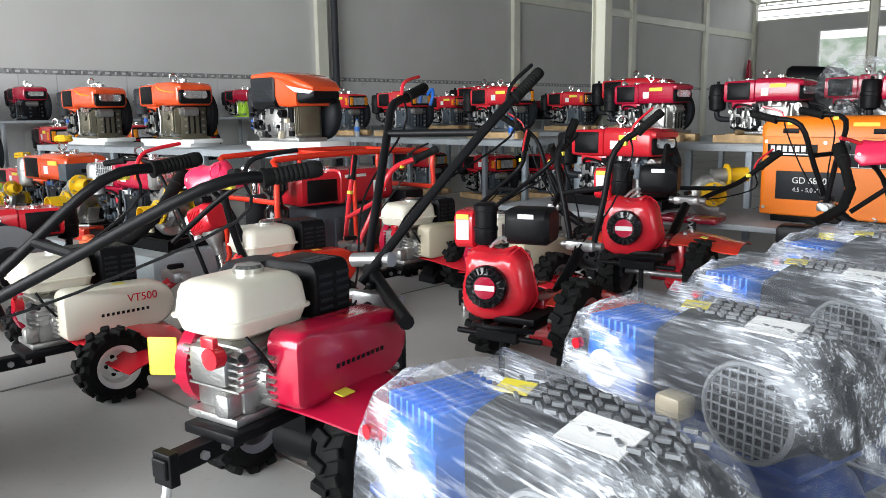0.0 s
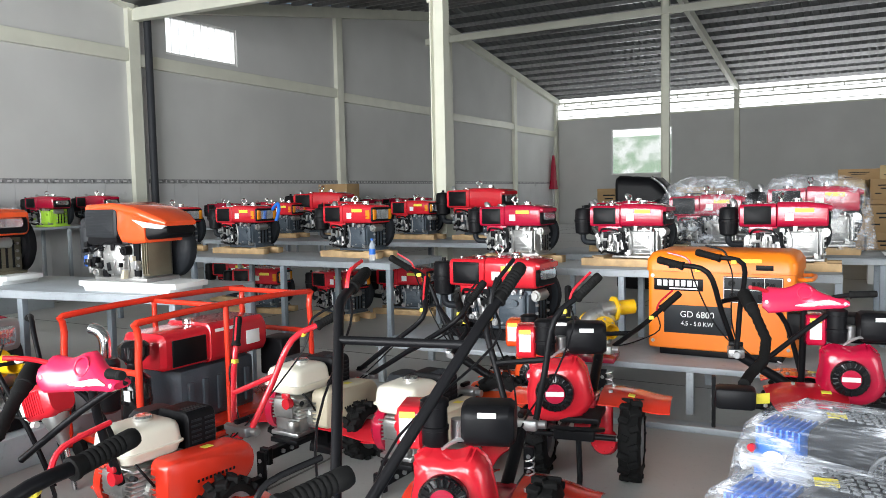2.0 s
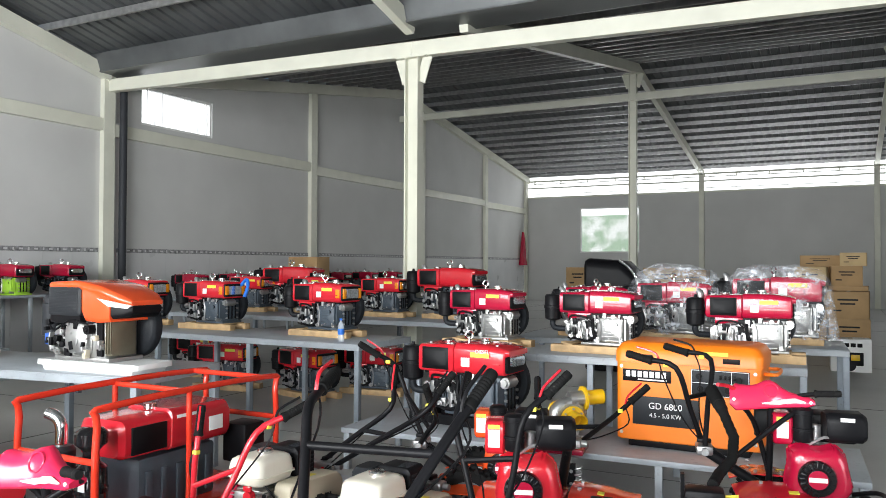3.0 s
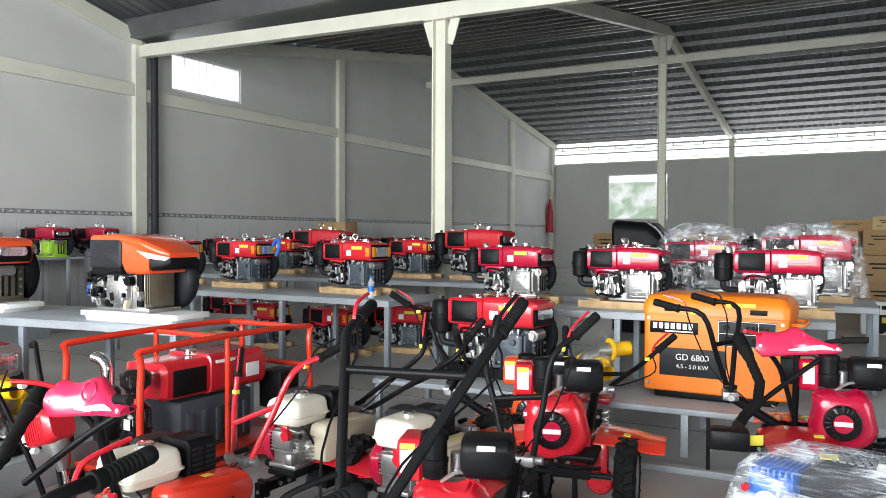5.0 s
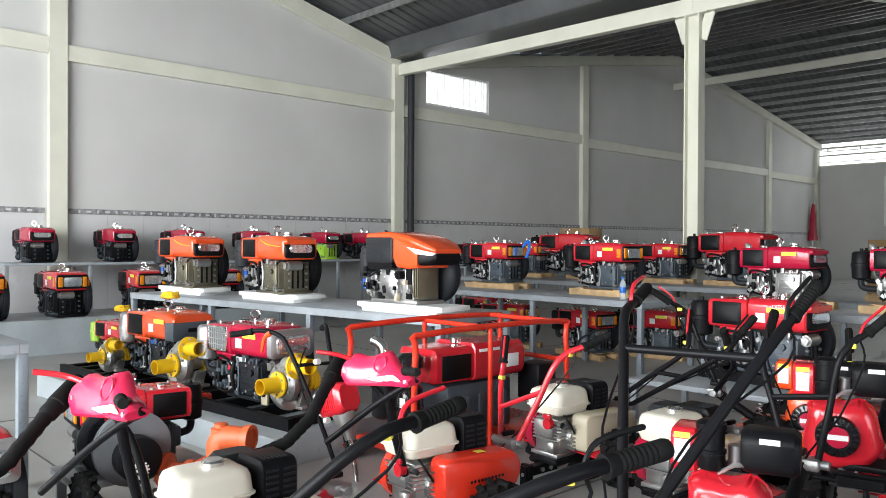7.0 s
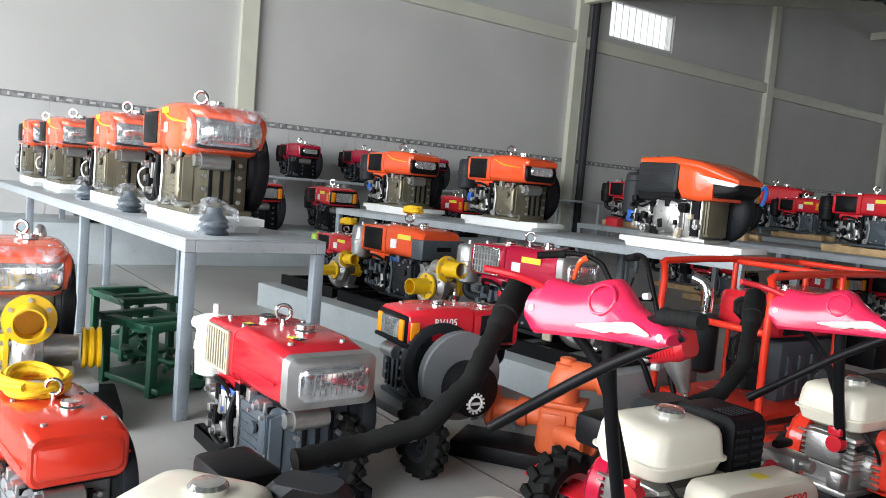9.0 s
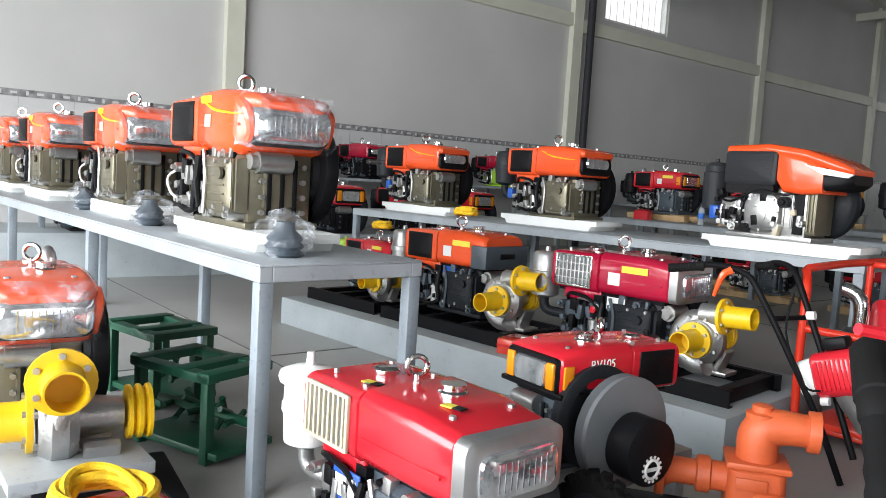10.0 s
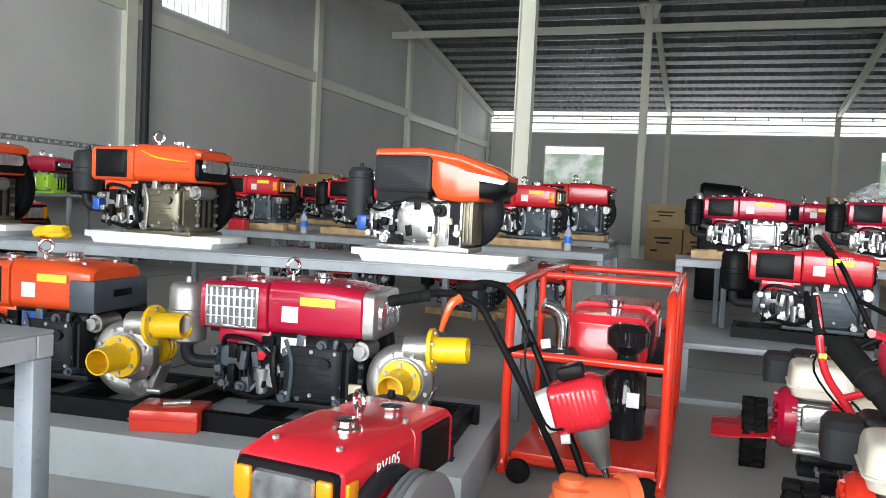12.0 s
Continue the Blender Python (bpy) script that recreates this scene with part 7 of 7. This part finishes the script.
volute_pump("water_pump", S(pose(-1.55, 7.5, 0.33, 0, 0, 40), 1.05), "white water pump with a yellow flange on the platform")
ob = part("red_tray", boxb((0, 0, 0.02), (0.42, 0.26, 0.04), 0.008), CRIMSON, None)
ob.matrix_basis = pose(-1.55, 7.2, 0.33, 0, 0, 8)
tagged(ob, "flat dark red metal tray on the low platform", "tray")

# ---- tillers ----
def aim(a, b):
    return tuple(Vector(b) - Vector(a))


MIR = Matrix.Diagonal((-1, 1, 1, 1))
tiller("petrol_tiller", pose(-0.87, 3.25, 0, 0, 0, 100) @ MIR, "petrol tiller with cream tank and crimson belt cover", "petrol", CRIMSON, CRIMSON, (), fend=CRIMSON, lift=-0.05, wheel=(0.17, 0.24, 0.02))
tall = bpy.data.objects["petrol_tiller"]
for pts, gp, gd, col in (([(-1.04, 3.66, 0.58), (-1.09, 3.72, 0.66), (-1.252, 3.965, 1.058), (-1.29, 4.025, 1.155), (-1.315, 4.1, 1.19), (-1.366, 4.29, 1.242)], (-1.366, 4.29, 1.242), (-0.05, 0.19, 0.055), RED), ([(-1.0, 3.60, 0.56), (-0.95, 3.70, 0.69), (-0.821, 4.032, 1.064), (-0.752, 4.28, 1.281)], (-0.752, 4.28, 1.281), (0.07, 0.25, 0.217), BLACK)):
    inv = tall.matrix_basis.inverted()
    lp = [inv @ Vector(p) for p in pts]
    part("handlebar", tubeb(lp, 0.017, 10), BLACK, tall)
    grip(tall, inv @ Vector(gp), inv.to_3x3() @ Vector(gd), 0.16, 0.022)
    part("lever", tubeb([lp[-1] + Vector((0, 0, 0.0)) + (lp[-2] - lp[-1]).normalized() * q + Vector((0, 0, h)) for q, h in ((0.2, 0.01), (0.17, 0.06), (0.05, 0.055))], 0.007, 6), col, tall)
    q = lp[-1] + (lp[-2] - lp[-1]).normalized() * 0.18
    part("cable", tubeb([q, q + Vector((0, 0, -0.12)), lp[1] * 0.6 + q * 0.4 + Vector((0.05, 0.06, -0.05)), lp[1] + Vector((0.05, 0.02, -0.08)), lp[0] + Vector((0.1, 0.0, -0.1))], 0.0045, 5), BLACK, tall)
inv = tall.matrix_basis.inverted()
part("crossbar", tubeb([inv @ Vector((-1.252, 3.965, 1.058)), inv @ Vector((-0.821, 4.032, 1.064))], 0.0145, 10, 0), BLACK, tall)
part("handle_stem", tubeb([inv @ Vector(p) for p in ((-0.62, 3.45, 0.52), (-0.85, 3.58, 0.55), (-1.03, 3.66, 0.6))], 0.024, 10), BLACK, tall)
part("handle_clamp", cylb(inv @ Vector((-1.11, 3.66, 0.62)), inv @ Vector((-0.93, 3.68, 0.64)), 0.026, seg=12), STEEL, tall)
tagv = part("price_tag", boxb((0, 0, 0), (0.085, 0.004, 0.11), 0.004), YELLOWTAG, None)
tagv.matrix_basis = pose(-1.02, 2.88, 0.47, 0, 0, 38)
tagged(tagv, "yellow card tag hanging from a tiller", "tag")
tiller("petrol_tiller", pose(-2.51, 3.32, 0, 0, 0, 88) @ MIR, "petrol tiller with cream tank and cream belt cover", "petrol", CREAMTANK, CRIMSON, (), cover_text="VT500", stem_red=True, white_rim=WHITE, lift=-0.2, wheel=(0.145, 0.46, 0.14))
tiller("petrol_tiller", pose(-2.52, 4.42, 0, 0, 0, 86) @ MIR, "petrol tiller with cream tank and bright red belt cover", "petrol", VERMILION, VERMILION, (((-2.75, 5.04, 0.88), (-0.15, 0.3, 0.9)), ((-2.13, 5.15, 0.93), (0.35, 0.6, 0.3))), stem_red=True, fend=VERMILION, red_bars=True, lift=-0.2, wheel=(0.15, 0.3, 0.0))
tiller("petrol_tiller", pose(-2.62, 5.60, 0, 0, 0, 88) @ MIR, "petrol tiller with white tank and beige belt cover", "petrol", BEIGE, CRIMSON, (((-2.2, 6.1, 1.0), (-0.2, 0.5, 0.6)), ((-1.75, 6.0, 1.0), (0.3, 0.5, 0.6))), stem_red=True, lift=-0.19, wheel=(0.16, 0.28, 0.0))
tiller("petrol_tiller", pose(-1.90, 5.64, 0, 0, 0, 88) @ MIR, "petrol tiller with cream tank and yellow stickers", "petrol", BEIGE, CRIMSON, (), lift=-0.23, wheel=(0.15, 0.26, 0.0))
tiller("diesel_tiller", pose(-1.105, 4.85, 0, 0, 0, -80), "diesel tiller with red cowling and black recoil disc", "diesel", RED, RED, (((-0.877, 5.444, 1.125), (0.45, 0.5, 0.55)), ((-1.42, 5.5, 1.08), (-0.1, 0.6, 0.6))), rotor=True, fend=VERMILION, lift=-0.11, wheel=(0.2, 0.21, 0.15), turn=100, head_y=-0.15)
tiller("diesel_tiller", pose(-1.13, 6.04, 0, 0, 0, -80), "diesel tiller with red cowling and black air cleaner", "diesel", RED, RED, (((-0.85, 6.95, 0.86), (0.5, 0.4, 0.5)), ((-1.5, 6.7, 0.9), (-0.2, 0.5, 0.6))), rotor=True, fend=VERMILION, lift=0.01, wheel=(0.21, 0.24, 0.15), turn=100, head_y=-0.15)
tiller("diesel_tiller", pose(-1.84, 6.51, 0, 0, 0, 15), "orange diesel tiller with orange tank and mudguards", "diesel", ORANGE, ORANGE, (((-2.6, 6.3, 1.1), (-0.5, -0.6, 0.5)), ((-1.91, 5.95, 0.92), (0.1, -0.6, 0.7))), fend=ORANGE, lift=-0.1)
tiller("diesel_tiller", pose(-0.12, 6.75, 0.0, 0, 0, 12), "tiller with red console and black battery boxes", "diesel", CRIMSON, CRIMSON, (((-0.9, 6.6, 1.1), (-0.9, 0.1, 0.2)), ((-0.75, 6.95, 1.12), (-0.9, 0.2, 0.2))))
for x in (-0.12, 0.18):
    ob = part("battery_box", boxb((0, 0, 0.07), (0.24, 0.18, 0.16), 0.012), BLACK, None)
    ob.matrix_basis = pose(x, 7.06, 0.62, 0, 0, 6)
    tagged(ob, "black plastic battery box with white marks on a tiller", "battery", "battery boxes")
tiller("petrol_tiller", pose(-1.70, 2.13, 0, 0, 0, 40) @ MIR, "petrol tiller with cream tank on a red stem", "petrol", CREAMTANK, CRIMSON, lift=-0.04, grips=(((-1.14, 3.10, 1.01), (0.0, 0.97, 0.15)), ((-0.60, 3.14, 1.0), (0.3, 0.92, 0.12))), stem_red=True)

tiller("petrol_tiller", S(pose(-2.36, 1.86, 0, 0, 0, 40), 0.85) @ MIR, "petrol tiller with cream tank beside the walkway", "petrol", CREAMTANK, CRIMSON, (), lift=-0.08, wheel=(0.17, 0.24, 0.0))

# moulded consoles with thick rubber-covered handles
for x, y, z, a, lab in ((-2.46, 2.76, 0.88, -86, "pink-red handle console with white flashes and black bars"), (-2.50, 3.96, 0.835, -86, "glossy pink-red handle console over a tiller"), (-0.12, 6.72, 0.9, -80, "plain red handle console beside the generator")):
    f = fairing_bar("handle_console", S(pose(x, y, z, 0, 0, a), 0.84), lab)
    part("side_bar", tubeb([(0.02, 0.26, -0.02), (0.1, 0.05, -0.16), (0.2, -0.25, -0.40)], 0.017, 10), BLACK, f)
    part("side_bar", tubeb([(0.0, -0.24, -0.03), (-0.1, -0.1, -0.2), (-0.16, 0.0, -(z - 0.42) / 0.86)], 0.017, 10), BLACK, f)
    inv = f.matrix_basis.inverted()
    run = [inv @ Vector((x + dx, y + dy, z + dz)) for dx, dy, dz in ((-0.24, -0.15, -0.08), (-0.16, -0.29, -0.20), (-0.155, -0.42, -0.29), (-0.20, -0.56, -0.335), (-0.21, -0.74, -0.355))]
    g0, g1 = run[0], inv @ Vector((x - 0.34, y + 0.02, z + 0.035))
    d = (g1 - g0).normalized()
    m4 = Matrix.Translation(g0) @ d.to_track_quat("Z", "Y").to_matrix().to_4x4()
    part("thick_grip", latheb([(0.03, -0.02), (0.04, 0.0), (0.04, 0.05), (0.045, 0.055), (0.045, 0.2), (0.036, 0.215), (0, 0.216)], m4, 18), RUBBER, f, "thick foam handle grip")
    hose = []
    for a, b in zip(run, run[1:]):
        hose += [a + (b - a) * q / 9 for q in range(9)]
    part("hose_cover", tubeb(hose, [0.03 + 0.004 * (k % 2) for k in range(len(hose))], 12, 0), RUBBER, f, "ribbed black hose cover")
    part("intake_box", boxb(tuple(inv @ Vector((x - 0.23, y - 0.84, z - 0.39))), (0.16, 0.22, 0.12), 0.025), BLACK, f, "black plastic intake box")
    part("price_tag", boxb(tuple(inv @ Vector((x - 0.12, y - 0.78, z - 0.40))), (0.004, 0.1, 0.06), 0.001, rz=25), YELLOWTAG, f, "yellow card price tag")
    grip(f, (0.16, 0.40, 0.05), (0.35, 0.9, 0.1), 0.16, 0.022)
    part("grip_bar", tubeb([(0.0, 0.1, -0.02), (0.06, 0.22, 0.02), (0.13, 0.32, 0.04)], 0.015, 8), BLACK, f)
    bm = tubeb([(0.02, -0.2, 0.02), (0.1, -0.28, 0.06), (0.2, -0.34, 0.08)], 0.013, 8)
    part("lever", bm, RED, f)
    part("support_column", tubeb([(0.0, 0, -0.03), (-0.05, 0, -0.3), (-0.15, 0, -(z - 0.32) / 0.86)], 0.022, 10), BLACK, f)

# ---- wrapped compressors ----
for k, (x, y, a) in enumerate(((-0.05, 2.88, -13), (-0.078, 3.665, -13), (-0.092, 4.41, -14), (-0.10, 5.17, -14))):
    # each stands so that its round badge lies at (x, y)
    d = Matrix.Rotation(radians(a), 4, "Z") @ Vector((-0.23, -0.15, 0))
    compressor(S(pose(x - d.x, y - d.y, 0.0, 0, 0, a), 0.95), k + 1)

# ---- far side: cartons, shelf, odd things ----
rnd = random.Random(8)
for x, y, z, w, d, h, mt in ((-0.35, 20.2, 0, 0.6, 0.6, 0.55, 0), (-0.35, 20.2, 0.552, 0.6, 0.6, 0.5, 0), (-0.35, 20.2, 1.054, 0.6, 0.6, 0.55, 1), (0.35, 20.0, 0, 0.75, 0.7, 0.55, 0), (0.35, 20.0, 0.552, 0.75, 0.7, 0.55, 0), (0.35, 20.6, 0.0, 0.75, 0.5, 1.2, 0), (0.3, 20.6, 1.202, 0.6, 0.5, 0.42, 0), (0.45, 20.6, 1.624, 0.5, 0.5, 0.28, 1), (-0.2, 21.2, 0, 0.9, 0.6, 1.6, 0), (-0.2, 21.2, 1.602, 0.8, 0.6, 0.25, 0),
                            (-6.7, 24.3, 0, 0.7, 0.5, 0.9, 0), (-6.7, 24.3, 0.902, 0.7, 0.5, 0.65, 0), (-4.3, 24.4, 0, 1.0, 0.6, 0.9, 0), (-4.3, 24.4, 0.902, 1.0, 0.6, 0.65, 1), (-3.4, 24.3, 0, 0.7, 0.6, 0.8, 0), (-3.4, 24.3, 0.802, 0.7, 0.6, 0.7, 0), (-2.6, 24.5, 0, 0.7, 0.6, 1.2, 0), (-11.6, 17.6, 0.9, 0.9, 0.5, 0.9, 0)):
    carton(pose(x, y, z, 0, 0, rnd.uniform(-4, 4)), w, d, h, CARTONLIGHT if mt else CARTON, "plain brown cardboard box with dark print in a stack")
cw = carton(pose(0.34, 15.6, 0, 0, 0, 3), 0.56, 0.4, 0.5, WHITE, "white carton with a picture of an engine", False)
bm = boxb((0.05, -0.2015, 0.2), (0.24, 0.003, 0.2), 0.01)
cyl(bm, (-0.02, -0.2, 0.1), (-0.02, -0.2035, 0.1), 0.09, seg=18)
part("picture", bm, BLACK, cw)
part("picture_yellow", boxb((0.06, -0.2045, 0.22), (0.12, 0.003, 0.09), 0.004), YELLOW, cw)
bm = bmesh.new()
for k in range(4):
    box(bm, (-0.15 + k * 0.09, -0.2015, 0.41), (0.07, 0.003, 0.06), 0.003)
part("picture_marks", bm, BLACK, cw)
steel_shelf(pose(0.75, 8.7, 0, 0, 0, 4), 1.8, 0.6, (0.35, 0.8, 1.48), "cream steel shelf loaded with small engines")
for x, z in ((1.05, 0.825), (1.75, 0.825), (1.1, 1.505), (1.8, 1.505), (1.2, 0.375)):
    ob = copy_thing(hi, pose(x, 9.03, z, 0, 0, 80))
    ob.matrix_basis = S(pose(x, 9.03, z, 0, 0, 10), 0.62)
    ob["label"] = "small red and black engine on a cream shelf"
e = empty("vehicle_canopy", pose(-2.85, 14.0, 0), "black moulded vehicle bonnet standing behind the tables", "vehicle bonnet")
bm = loftb([(-0.45, 0, 1.35, 0.8, 0.7, 0.1), (-0.4, 0, 1.36, 0.9, 0.74, 0.15), (0.1, 0, 1.34, 0.9, 0.70, 0.15), (0.35, 0, 1.22, 0.85, 0.45, 0.12), (0.5, 0, 1.12, 0.8, 0.2, 0.08)])
part("shell", bm, BLACK, e)
part("edge_trim", tubeb([(0.1, -0.4, 1.69), (0.28, -0.42, 1.55), (0.45, -0.41, 1.25)], 0.025, 8), CHROME, e)
part("body", boxb((0, 0, 0.55), (0.9, 0.8, 1.1), 0.05), BLACK, e)
e = empty("furled_flag", pose(-12.6, 34.7, 0), "furled dark red flag leaning in the corner", "flag")
part("pole", cylb((0, 0, 0), (0, 0, 3.2), 0.02, seg=8), STEEL, e)
part("cloth", loftb([(1.6, 0, 0, 0.3, 0.5, 0.1), (2.0, 0, 0, 0.22, 0.4, 0.1), (2.6, 0, 0, 0.18, 0.3, 0.08), (3.1, 0, 0, 0.08, 0.12, 0.03)], "z"), CRIMSON, e)
e = empty("water_bottle", pose(-7.1, 8.72, ZT), "clear plastic water bottle with a blue label", "bottle")
part("bottle", latheb([(0.03, 0.0), (0.034, 0.01), (0.034, 0.15), (0.026, 0.18), (0.013, 0.2), (0.013, 0.215), (0, 0.215)], None, 16), BOTTLE, e)
part("label", latheb([(0.0345, 0.07), (0.035, 0.075), (0.035, 0.125), (0.0345, 0.13)], None, 16), BLUE, e)
part("cap", cylb((0, 0, 0.215), (0, 0, 0.235), 0.015, seg=12), BLUE, e)
e2 = copy_thing(e, pose(-4.35, 8.6, ZT))
ob = part("red_canister", loftb([(0.0, 0, 0, 0.2, 0.12, 0.02), (0.1, 0, 0, 0.2, 0.12, 0.02), (0.12, 0, 0, 0.12, 0.06, 0.02)], "z"), RED, None)
ob.matrix_basis = pose(-7.9, 8.75, ZT)
tagged(ob, "small red plastic canister on a table", "canister")
